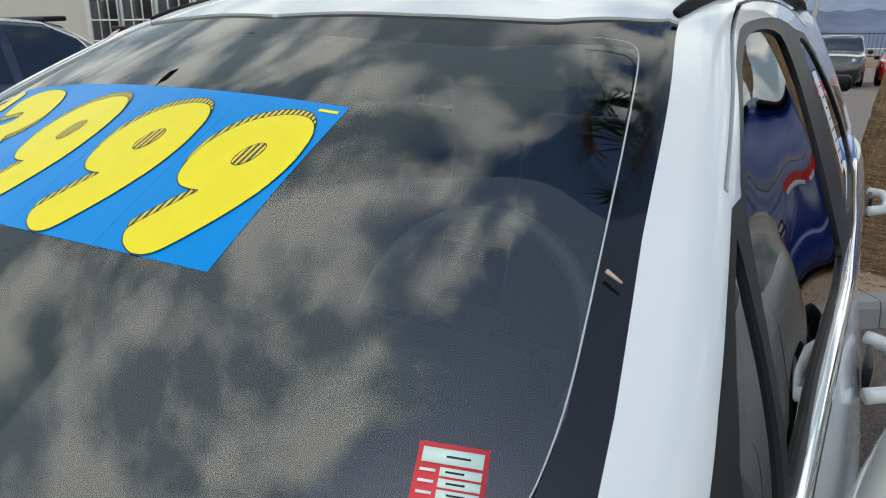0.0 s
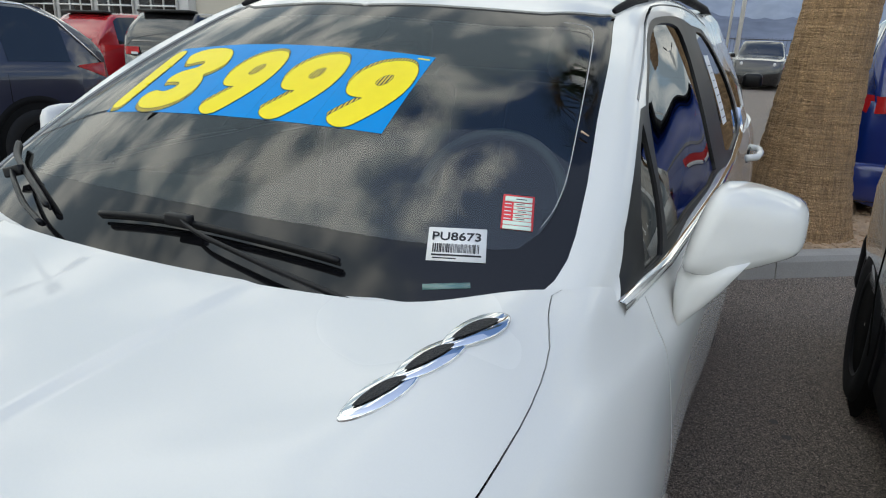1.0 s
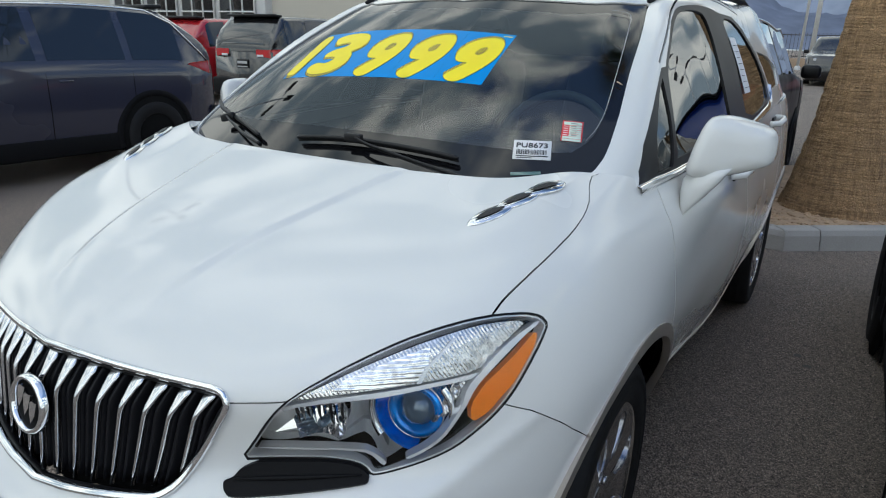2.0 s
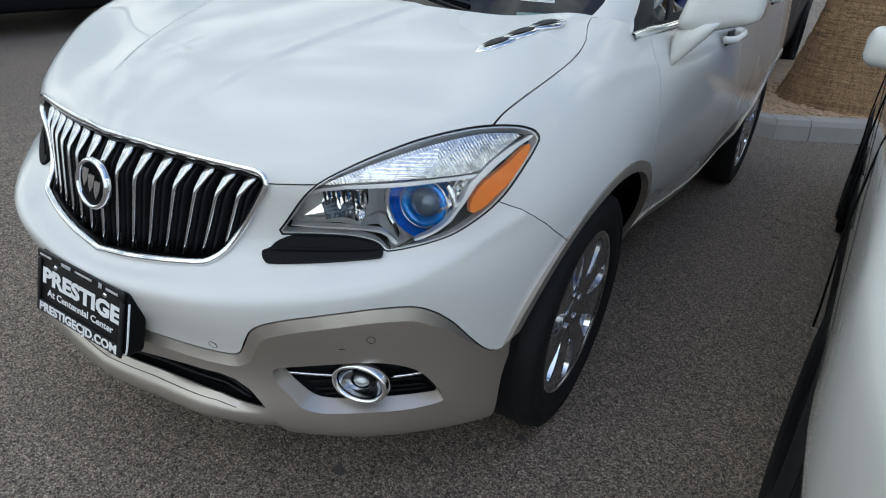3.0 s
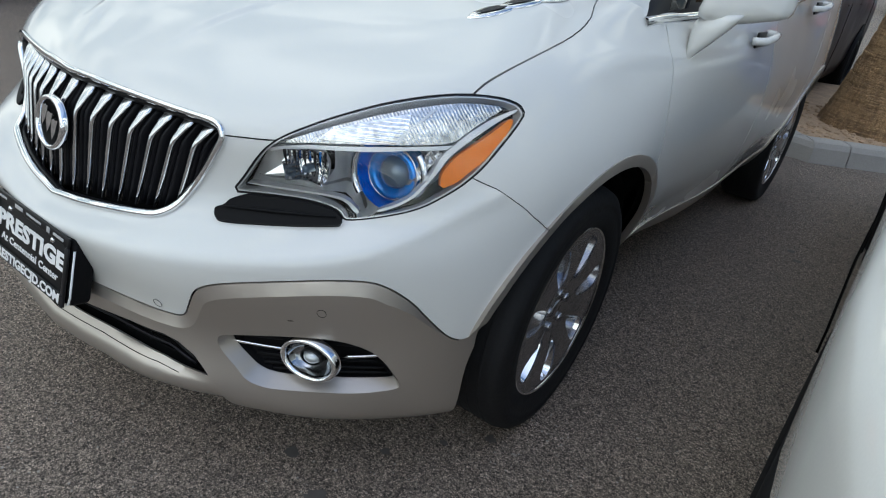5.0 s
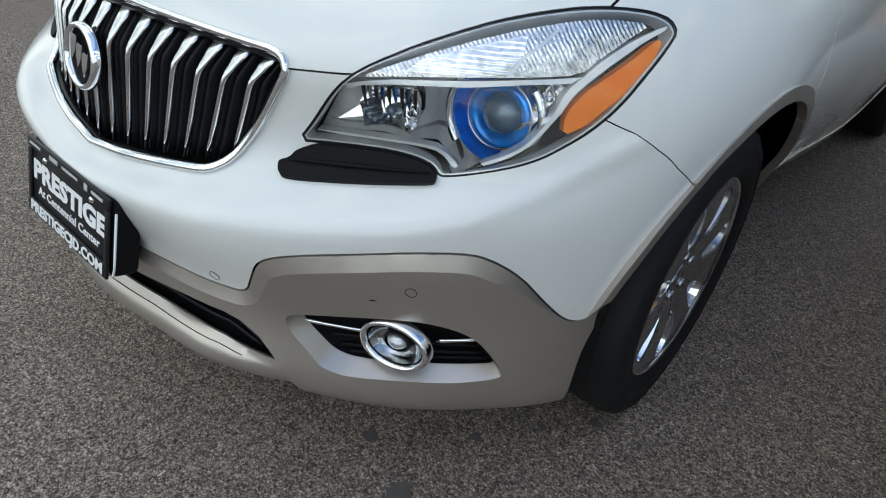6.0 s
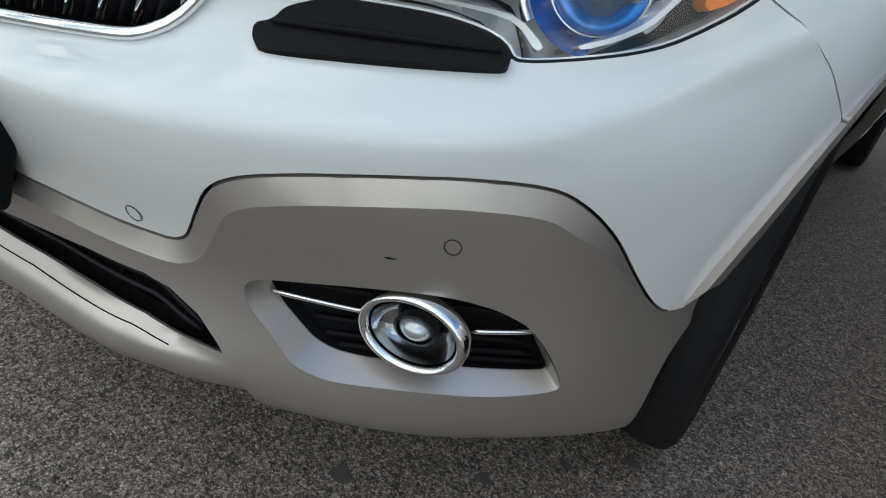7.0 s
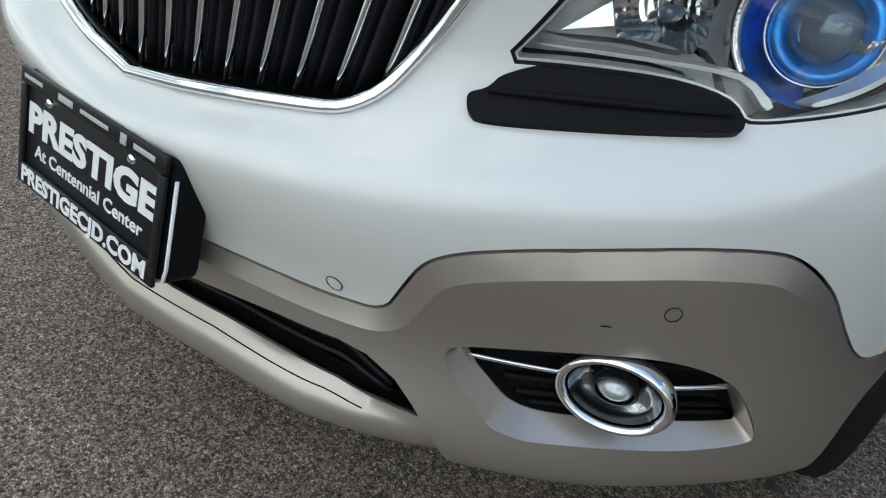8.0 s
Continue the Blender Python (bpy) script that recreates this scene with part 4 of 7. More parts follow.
def grille():
    g = new("grille")
    g.parent = car
    half = dense(rounded(MOUTH[1:-1], 1, False), .012, False)
    full = [tuple(MOUTH[0])] + [tuple(p) for p in half] + [tuple(MOUTH[-1])]

    def fair(p):
        """Evens out the frame's depth along its lower edge."""
        low = p[:, 2] < .656
        even = np.polyval(np.polyfit(p[low, 0] ** 2, p[low, 1], 1), p[:, 0] ** 2)
        share = np.clip((.70 - p[:, 2]) / .055, 0, 1) * np.clip((.285 - p[:, 0]) / .06, 0, 1)
        p[:, 1] += (even - p[:, 1]) * share
        return p
    left = fair(on_body(full, "front", .003))
    loop = [Vector(p) for p in left] + mirrored(left[1:-1])[::-1]
    bm = tube(bmesh.new(), loop, .0088, 10, closed=True, squash=.75)
    part("surround", bm, CHROME, g, "chrome frame of the grille")
    inner = fair(on_body(full, "front", -.012))
    loop = [Vector(p) for p in inner] + mirrored(inner[1:-1])[::-1]
    part("inner_frame", tube(bmesh.new(), loop, .012, 8, closed=True), SATIN, g)
    part("backing", skin(BODY, UV, CUT["mouth"], -.065, 0, "both", thick=False), DARK, g)
    top_z = lambda x: np.interp(x, [0, .183, .32, .361, .384], [.853, .848, .843, .841, .82])
    low_z = lambda x: np.interp(x, [0, .084, .151, .225, .275, .303, .324, .359, .384], [.604, .617, .627, .637, .645, .665, .706, .772, .817])
    for k in range(-7, 8):
        sx, xb = (1 if k >= 0 else -1), abs(k) * .0465 - .0006 * k * k
        xt = xb * 1.15
        z0, z1 = low_z(xb) + .010, top_z(xt) - .012
        zk = z0 + (z1 - z0) * .76
        xk = xb + (xt - xb) * .7
        low, knee, high = [Vector(p) for p in on_body([(xb, z0), (xk, zk), (xt, z1)], "front")]
        low.y, knee.y, high.y = low.y + .006, knee.y - .004, high.y + .014
        path = [low.lerp(knee, t) for t in (0, .2, .4, .6, .8, .92)] + [low.lerp(knee, .985) * .75 + knee.lerp(high, .2) * .25, knee.lerp(high, .2), knee.lerp(high, .6), high]
        wide = [.0030, .0031, .0032, .0033, .0035, .0040, .0054, .0076, .0115, .0145]

        def rail(offset, back, width, depth):
            """A bar along the bent path: rounded face, straight flanks."""
            bm = bmesh.new()
            rows = []
            for p, w in zip(path, width):
                x = sx * (p.x + offset)
                rows.append([bm.verts.new((x + e * w, p.y + back + d, p.z)) for e, d in ((-1, depth), (-1, .003), (-.55, .0006), (0, 0), (.55, .0006), (1, .003), (1, depth))])
            for a, b in zip(rows, rows[1:]):
                for i in range(6):
                    bm.faces.new((a[i], a[i + 1], b[i + 1], b[i]))
            bm.faces.new(rows[0])
            bm.faces.new(rows[-1][::-1])
            bmesh.ops.recalc_face_normals(bm, faces=bm.faces)
            return bm
        bar = part("bar", rail(0, 0, wide, .008), BARM, g)
        for offset, back in ((-.0125, .016), (.0125, .016), (0, .012)):
            part("fin", rail(offset, back, [.0038] * 10, .03), FINM, bar, "black fin beside the chrome bar")
    e = new("badge")
    e.parent = car
    m = pose(0, .040, .752, 80, 0, 0)
    bm = lathe(bmesh.new(), [(.044, .0), (.0445, .010), (.047, .013), (.051, .013), (.0545, .009), (.055, 0)], 56, m)
    part("ring", bm, CHROME, e, "chrome ring of the round badge")
    part("disc", lathe(bmesh.new(), [(0, .002), (.045, .002)], 40, m), DARK, e)
    for k in (-1, 0, 1):
        bm = bmesh.new()
        loop = [(-.011, .016), (-.004, .020), (.004, .018), (.011, .020), (.009, -.006), (.001, -.022), (-.008, -.004)]
        prism(bm, [(a + k * .020 + b * .18, b + k * -.010 + .002) for a, b in loop], lambda a, b, h: m @ Vector((a, b, .011 + h)), .008)
        part("shield", bm, CHROME, e, smooth=False)


grille()


def lamp_units():
    """Headlamps: clear lens, black rim, faceted chrome reflectors, projector, amber reflector."""
    f = lambda pts: BODY.find(pts, "front")
    rim_loop = rounded(f(LAMP), 1)
    black, inner = grown(rim_loop, -.0042), grown(rim_loop, -.0068)
    ledge = f([(.455, .812), (.479, .822), (.515, .832), (.592, .841), (.648, .848), (.703, .856), (.696, .847), (.649, .841), (.593, .832), (.515, .824), (.479, .815), (.462, .806)])
    amber = rounded(f([(.706, .776), (.700, .806), (.710, .836), (.722, .853), (.738, .878), (.751, .908), (.757, .905), (.758, .884), (.753, .860), (.745, .829), (.735, .812), (.724, .790)]), 1)
    blade = rounded(f([(0.752, 0.926), (0.732, 0.907), (0.716, 0.883), (0.704, 0.859), (0.692, 0.836), (0.69, 0.806), (0.682, 0.78), (0.672, 0.758), (0.655, 0.742), (0.63, 0.728), (0.636, 0.7256), (0.658, 0.7384), (0.6756, 0.755), (0.6862, 0.7776), (0.6954, 0.8036), (0.7016, 0.8324), (0.713, 0.8548), (0.7268, 0.8788), (0.7422, 0.9052), (0.755, 0.9212)]), 1)
    foot = rounded(f([(.405, .733), (.452, .737), (.504, .740), (.553, .742), (.580, .741), (.607, .722), (.602, .716), (.580, .7355), (.553, .7385), (.504, .7365), (.452, .7335)]), 1)
    left_facets = f([(.525, .846), (.536, .866), (.576, .886), (.608, .899), (.630, .908), (.640, .874), (.632, .852), (.557, .846)])
    divider = f([(.630, .850), (.635, .874), (.647, .896), (.655, .917), (.660, .917), (.652, .896), (.640, .874), (.635, .850)])
    upper = rounded(f([(.474, .828), (.503, .853), (.543, .880), (.599, .908), (.653, .927), (.694, .935), (.742, .930), (.728, .906), (.714, .882), (.703, .859), (.648, .851), (.592, .846), (.515, .837)]), 1)
    side_facets = f([(.680, .845), (.696, .845), (.687, .806), (.676, .780), (.664, .775), (.672, .81)])
    main = f([(.476, .746), (.468, .775), (.486, .806), (.512, .816), (.540, .822), (.548, .80), (.545, .76), (.536, .746)])
    regions = [("ledge", ledge), ("amber", amber), ("blade", blade), ("foot", foot), ("divider", divider), ("left_facets", left_facets), ("upper", upper), ("side_facets", side_facets), ("main", main), ("bowl", inner), ("silver", black), ("border", rim_loop)]
    uv, cut = carve(BODY, regions, [(0.3, 1.05, .0072)], (1.05, BODY.kv[-1]))
    rnd = np.random.default_rng(7)

    def cut_glass(base, rough, ribs, amp):
        """Prisms pressed into a reflector: rows of ribs and scattered facets."""
        return lambda p, q: base + amp * np.abs(np.sin(q[:, 0] * ribs + 1.7 * np.sin(q[:, 1] * 90))) + rough * rnd.uniform(-1, 1, len(q))
    for side, sx in (("left", 1), ("right", -1)):
        flip_x = Matrix.Diagonal((sx, 1, 1, 1))
        h = new("headlamp")
        h.parent = car
        whole = [q for k in cut if k not in ("rest", "border") for q in cut[k]]
        lens = part("lens", skin(BODY, uv, whole, .002, 0, side, thick=False), LENS, h, "clear lamp lens")
        lens.visible_shadow = False
        part("rim_seal", skin(BODY, uv, cut["border"], .000, .05, side), GLOSSB, h, "black rim of the lamp")
        part("inner_rim", skin(BODY, uv, cut["silver"], -.002, .03, side), SILVERP, h, "bright silver inner rim of the lamp")
        deep = [q for k in cut if k in ("bowl", "left_facets", "upper", "divider", "side_facets") for q in cut[k]]
        part("housing", skin(BODY, uv, deep, lambda p, q: -.062 - .062 * np.clip((p[:, 0] - .530) / .03, 0, 1) + .006 * np.sin(q[:, 0] * 60), .058, side), LAMPGREY, h, "smoked silver lamp housing")
        part("left_facets", skin(BODY, uv, cut["left_facets"], -.014, .02, side), RIBBED, h, "striped clear indicator prisms")
        part("upper_reflector", skin(BODY, uv, cut["upper"], -.018, .02, side), CRYSTAL, h, "faceted chrome indicator reflector")
        part("divider", skin(BODY, uv, cut["divider"], -.010, .03, side), SILVERP, h)
        part("side_facets", skin(BODY, uv, cut["side_facets"], cut_glass(-.035, .003, 300, .003), .02, side, curved=False), CRYSTAL, h, smooth=False)
        part("ledge", skin(BODY, uv, cut["ledge"], -.014, .03, side), SILVERP, h, "satin silver bar across the lamp")
        part("blade", skin(BODY, uv, cut["blade"], -.008, .03, side), SILVERP, h, "curved silver blade beside the reflector")
        part("foot_trim", skin(BODY, uv, cut["foot"], -.008, .02, side), SILVERP, h)
        part("amber_reflector", skin(BODY, uv, cut["amber"], lambda p, q: -.006 - .0008 * np.abs(np.sin(q[:, 1] * 500)), .02, side), AMBER, h, "orange side reflector")

        def at(c, out, up=(0, 0, 1)):
            z = Vector(out).normalized()
            x = Vector(up).cross(z).normalized()
            y = z.cross(x)
            m = Matrix((x, y, z)).transposed().to_4x4()
            m.translation = c
            return flip_x @ m

        def turned(profile, a0, a1, n, m):
            bm = bmesh.new()
            rows = [[bm.verts.new(m @ Vector((r * math.cos(a), r * math.sin(a), z))) for r, z in profile] for a in np.linspace(radians(a0), radians(a1), n)]
            for a, b in zip(rows, rows[1:]):
                for i in range(len(profile) - 1):
                    bm.faces.new((a[i], b[i], b[i + 1], a[i + 1]))
            bmesh.ops.recalc_face_normals(bm, faces=bm.faces)
            return bm
        m = at((.603, .378, .778), (.22, -.97, .08))
        p = part("projector", lathe(bmesh.new(), [(.031, -.008), (.035, .002), (.040, .006), (.046, .006), (.050, .001), (.051, -.05)], 48, m), BLUEL, h, "bright blue projector bezel")
        part("projector_lens", lathe(bmesh.new(), [(0, .016), (.010, .0145), (.020, .010), (.027, .003), (.033, -.008)], 40, m), PROJ, p, "grey glass projector lens")
        part("bezel_ring", tube(bmesh.new(), [m @ Vector((.0515 * math.cos(a), .0515 * math.sin(a), .002)) for a in np.linspace(0, 2 * math.pi, 48, endpoint=False)], .0017, 6, closed=True), CHROME, p)
        part("shroud", turned([(.050, -.042), (.058, -.030), (.066, -.008), (.072, .012)], 118, 275, 26, m), BLUEL, h, "blue-tinted bowl round the projector")
        part("chrome_crescent", turned([(.071, .010), (.074, .020), (.081, .021), (.086, .010)], 140, 222, 22, m), CHROME, h, "bright chrome crescent beside the bowl")
        part("clip", turned([(.054, -.02), (.062, .004), (.070, -.008)], -32, 45, 10, m), CHROME, h)
        hollow = lambda p, q: -.022 - .045 * (1 - np.clip(((p[:, 0] - .508) / .045) ** 2 + ((p[:, 2] - .780) / .045) ** 2, 0, 1)) - .003 * np.abs(np.sin(p[:, 0] * 400)) * (p[:, 2] > .772)
        part("main_reflector", skin(BODY, uv, cut["main"], hollow, .02, side, curved=False), MIRRORC, h, "fluted chrome main-beam bowl", smooth=False)
        m = at(tuple(on_body([(.512, .774)], "front", -.030)[0]), (.10, -.97, .10))
        part("bulb", lathe(bmesh.new(), [(0, .010), (.006, .008), (.009, .002), (.009, -.02)], 16, m), PROJ, h)
        for k in range(9):
            x = .478 + .0080 * k
            q = [(p[0] * sx, p[1], p[2]) for p in on_body([(x, .812 + .010 * k / 10), (x + .001, .796), (x + .002, .776 + .006 * (k % 3))], "front", -.026)]
            part("flute", tube(bmesh.new(), q, [.0034, .0030, .0012], 5), MIRRORC if k % 2 else SATIN, h, smooth=False)
        q = on_body([(.430, .740), (.470, .776), (.506, .782), (.514, .770), (.484, .754)], "front", -.040)
        bm = bmesh.new()
        bm.faces.new([bm.verts.new((p[0] * sx, p[1] + .5 * (p[2] - .735), p[2])) for p in q])
        part("side_panel", bm, MIRRORC, h, "bright inner wall of the lamp")
        # ribbed filler under the lamp
        line = [(.392 + .185 * t, .684 + .022 * t) for t in np.linspace(0, 1, 14)]
        pts = [(p[0] * sx, p[1], p[2]) for p in on_body(line, "front", .0135)]
        part("rib", tube(bmesh.new(), pts, [.0015 + .0028 * math.sin(math.pi * min(1, i / 13 + .05)) for i in range(14)], 6), TRIM, h)


def crystal_mat(name, scale, tone, ribs):
    """Pressed reflector: small prisms or ribs in relief, each patch of its own tone."""
    m = mat(name, (tone, tone * .985, tone * .98), rough=0.12, metal=1.0, vary=0.45, scale=70, coarse=30)
    nt = m.node_tree
    b, co = nt.nodes["Principled BSDF"], nt.nodes.new("ShaderNodeTexCoord")
    bp, cell = nt.nodes.new("ShaderNodeBump"), nt.nodes.new("ShaderNodeTexVoronoi")
    bp.inputs["Strength"].default_value, bp.inputs["Distance"].default_value = 0.4, 0.0012
    cell.inputs["Scale"].default_value = scale if not ribs else 90
    nt.links.new(co.outputs["Object"], cell.inputs["Vector"])
    if ribs:
        wave = nt.nodes.new("ShaderNodeTexWave")
        wave.wave_type, wave.bands_direction = "BANDS", "Z"
        wave.inputs["Scale"].default_value, wave.inputs["Distortion"].default_value, wave.inputs["Detail"].default_value = scale, 1.5, 1
        nt.links.new(co.outputs["Object"], wave.inputs["Vector"])
        nt.links.new(wave.outputs["Fac"], bp.inputs["Height"])
    else:
        wave = nt.nodes.new("ShaderNodeTexWave")
        wave.wave_type, wave.bands_direction = "BANDS", "DIAGONAL"
        wave.inputs["Scale"].default_value, wave.inputs["Distortion"].default_value = 60, 3
        add = nt.nodes.new("ShaderNodeMath")
        add.operation = "ADD"
        nt.links.new(co.outputs["Object"], wave.inputs["Vector"])
        nt.links.new(wave.outputs["Fac"], add.inputs[0])
        nt.links.new(cell.outputs["Distance"], add.inputs[1])
        nt.links.new(add.outputs[0], bp.inputs["Height"])
    nt.links.new(bp.outputs[0], b.inputs["Normal"])
    return m


GLOSSB = mat("gloss black lamp rim", (0.008, 0.008, 0.009), rough=0.35, spec=0.15, vary=0.1)
CRYSTAL = crystal_mat("pressed chrome prisms", 150, 0.62, False)
RIBBED = crystal_mat("ribbed clear prisms", 46, 0.82, True)
MIRRORC = mat("mirror-bright reflector", (0.92, 0.92, 0.93), rough=0.10, metal=1.0, vary=0.02)
LAMPGREY = mat("smoked silver lamp housing", (0.86, 0.86, 0.87), rough=0.35, metal=0.1, vary=0.3, scale=30)
SILVERP = mat("satin silver plastic", (0.78, 0.79, 0.81), rough=0.25, metal=0.35, vary=0.05)
PROJ = mat("projector glass", (0.12, 0.17, 0.23), rough=0.10, metal=0.35, coat=1.0, vary=0.25, scale=10)
lamp_units()


def fog_units():
    outer, inner = rounded(FOG_OUT, 2), rounded(FOG_IN, 2)
    po, pi = on_body(outer, "front", .0118), on_body(inner, "front", -.016)
    for sx in (1, -1):
        h = new("fog_lamp")
        h.parent = car
        bm = bmesh.new()
        a = [bm.verts.new((p[0] * sx, p[1], p[2])) for p in po]
        b = [bm.verts.new((p[0] * sx, p[1] + .004, p[2])) for p in pi]
        for i in range(len(a)):
            j = (i + 1) % len(a)
            bm.faces.new((a[i], a[j], b[j], b[i]))
        bmesh.ops.recalc_face_normals(bm, faces=bm.faces)
        part("bevel", bm, GREY, h, "champagne grey bevel round the fog lamp opening")
        bm = bmesh.new()
        patch(bm, [Vector((p[0] * sx, p[1] + .016, p[2])) for p in pi], (0, -.018, 0))
        part("insert", bm, TRIM, h, "black insert of the fog lamp opening")
        for z, x0, x1 in ((.440, .46, .64), (.425, .455, .655), (.388, .485, .675), (.370, .50, .685), (.357, .515, .69)):
            pts = [(p[0] * sx, p[1], p[2]) for p in on_body([(x, z) for x in np.linspace(x0, x1, 16)], "front", -.022)]
            part("rib", tube(bmesh.new(), pts, .004, 6), TRIM, h)
        out = Vector((.30 * sx, -.95, .02)).normalized()
        m = Matrix.Translation((.582 * sx, .209, .409)) @ out.to_track_quat("Z", "Y").to_matrix().to_4x4() @ Matrix.Diagonal((1.10, .82, 1, 1))
        part("bezel", lathe(bmesh.new(), [(.045, -.016), (.047, .002), (.050, .009), (.0545, .009), (.0585, .004), (.059, -.012)], 56, m), CHROME, h, "chrome ring of the fog lamp")
        part("bowl", lathe(bmesh.new(), [(.045, .000), (.040, -.010), (.032, -.018), (.020, -.022), (0, -.023)], 40, m), BOWLM, h, "smoky bright fog lamp bowl")
        part("shade", lathe(bmesh.new(), [(.022, -.02), (.023, -.006), (.019, -.004)], 32, m), SATIN, h)
        part("bulb_lens", lathe(bmesh.new(), [(0, .004), (.008, .002), (.015, -.004), (.019, -.012)], 28, m), PROJ2, h, "round glass lens of the fog lamp")
        for x0, z0, x1, z1 in ((.447, .417, .534, .411), (.624, .405, .676, .413)):
            pts = [(p[0] * sx, p[1], p[2]) for p in on_body([(x0 + (x1 - x0) * t, z0 + (z1 - z0) * t) for t in np.linspace(0, 1, 10)], "front", -.008)]
            part("trim_bar", tube(bmesh.new(), pts, [.0035 if 0 < i < 9 else .002 for i in range(10)], 8), CHROME, h, "chrome bar beside the fog lamp")
    # lower air slot
    s = new("lower_grille")
    s.parent = car
    part("backing", skin(BODY, UV, CUT["slot"], -.045, 0, "both", thick=False), DARK, s)
    for f in (.32, .62):
        zt = lambda x: np.interp(x, [0, .16, .324, .42], [.373, .396, .408, .34])
        zl = lambda x: np.interp(x, [0, .16, .326, .42], [.341, .353, .352, .33])
        pts = on_body([(x, zl(x) * (1 - f) + zt(x) * f) for x in np.linspace(0, .385, 24)], "front", -.018)
        part("slat", tube(bmesh.new(), mirrored(pts[1:])[::-1] + [Vector(p) for p in pts], .004, 6), FINM, s)
    for x in np.arange(.04, .36, .075):
        for sx in (1, -1):
            p = on_body([(x, .352 + .02 * x), (x, .402)], "front", -.025)
            part("divider", tube(bmesh.new(), [(q[0] * sx, q[1], q[2]) for q in p], .003, 6), TRIM, s)


def lip_groove():
    """A fine dark groove along the lip, just below the slot."""
    line = [(x, float(np.interp(x, [0, .16, .326, .42], [.341, .353, .352, .33])) - .012) for x in np.linspace(0, .365, 26)]
    q = BODY.find(line, "front")
    pos = BODY.at(q[:, 0], q[:, 1])
    pts = pos + BODY.normal(q[:, 0], q[:, 1]) * (lip_rise(pos, q) + .0002)[:, None]
    part("groove", tube(bmesh.new(), mirrored(pts[1:])[::-1] + [Vector(p) for p in pts], .0009, 5), DARK, car, "fine dark groove along the bumper lip")


BOWLM = mat("smoky reflector", (0.42, 0.44, 0.47), rough=0.12, metal=1.0, vary=0.3, scale=50)
PROJ2 = mat("fog lamp lens glass", (0.55, 0.58, 0.60), rough=0.05, metal=0.5, coat=1.0, vary=0.3, scale=60)
fog_units()
lip_groove()


def sensor_rings():
    for sx in (1, -1):
        for x, z, lift, k in ((.318, .478, .0012, .86), (.599, .533, .0122, .66)):
            pts = on_body([(x + .0094 * k * math.cos(a), z + .0094 * math.sin(a)) for a in np.linspace(0, 2 * math.pi, 28, endpoint=False)], "front", lift)
            part("sensor_ring", tube(bmesh.new(), [(p[0] * sx, p[1], p[2]) for p in pts], .0006, 5, closed=True), SATIN, car)


sensor_rings()


PALE = mat("faded grey lettering and glass highlight", (0.45, 0.45, 0.45), rough=0.5)


def licence_bracket():
    """Dealer's advertising plate on a black bracket."""
    b = new("plate_bracket")
    b.parent = car
    face = Matrix.Translation((0, -.042, .501)) @ pose(0, 0, 0, 90 - 12, 0, 0)
    bm = bmesh.new()
    box(bm, (.318, .150, .05), face @ pose(0, 0, -.032), .012, 3)
    part("housing", bm, TRIM, b, "black plastic number plate holder")
    bm = bmesh.new()
    box(bm, (.25, .12, .075), face @ pose(0, .005, -.062), .008)
    part("foot", bm, TRIM, b)
    plate = part("plate", boxed((.300, .135, .003), face @ pose(0, 0, -.004), .001), SATIN, b, "black dealer plate with white lettering")
    bm = bmesh.new()
    for sz, at in (((.312, .020, .006), (0, .0645)), ((.312, .028, .006), (0, -.0605)), ((.012, .105, .006), (-.150, 0)), ((.012, .105, .006), (.150, 0))):
        box(bm, sz, face @ pose(at[0], at[1], -.0005), .002)
    fr = part("frame", bm, SATIN, b, "black plate frame")
    wording("PRESTIGE", .050, WHITEINK, plate, face @ pose(0, .013, -.0022), stretch=1.36, bold=.0022)
    wording("At Centennial Center", .0225, WHITEINK, plate, face @ pose(0, -.024, -.0022), stretch=1.22, bold=.0004)
    wording("PRESTIGECJD.COM", .0280, WHITEINK, fr, face @ pose(0, -.0605, .0028), stretch=1.22, bold=.0010)
    for x, w, h in ((-.122, .045, .005), (-.045, .033, .008), (.018, .060, .005), (.078, .012, .012), (.118, .040, .006)):
        part("mark", boxed((w, h, .001), face @ pose(x, .0645, .003), .0004), PALE, fr, "small pale maker's mark")
    for x in (-.09, .09):
        bm = lathe(bmesh.new(), [(0, .004), (.004, .0035), (.006, .001), (.006, -.003)], 14, face @ pose(x, .047, -.002))
        part("screw", bm, CHROME, plate)
    bm = tube(bmesh.new(), [face @ Vector((x, y, -.008)) for x, y in ((.1625, .05), (.1635, -.05), (.160, -.066), (.150, -.070))], .0022, 6)
    part("edge_strip", bm, WHITEINK, b, "pale clear-plastic edge")


licence_bracket()


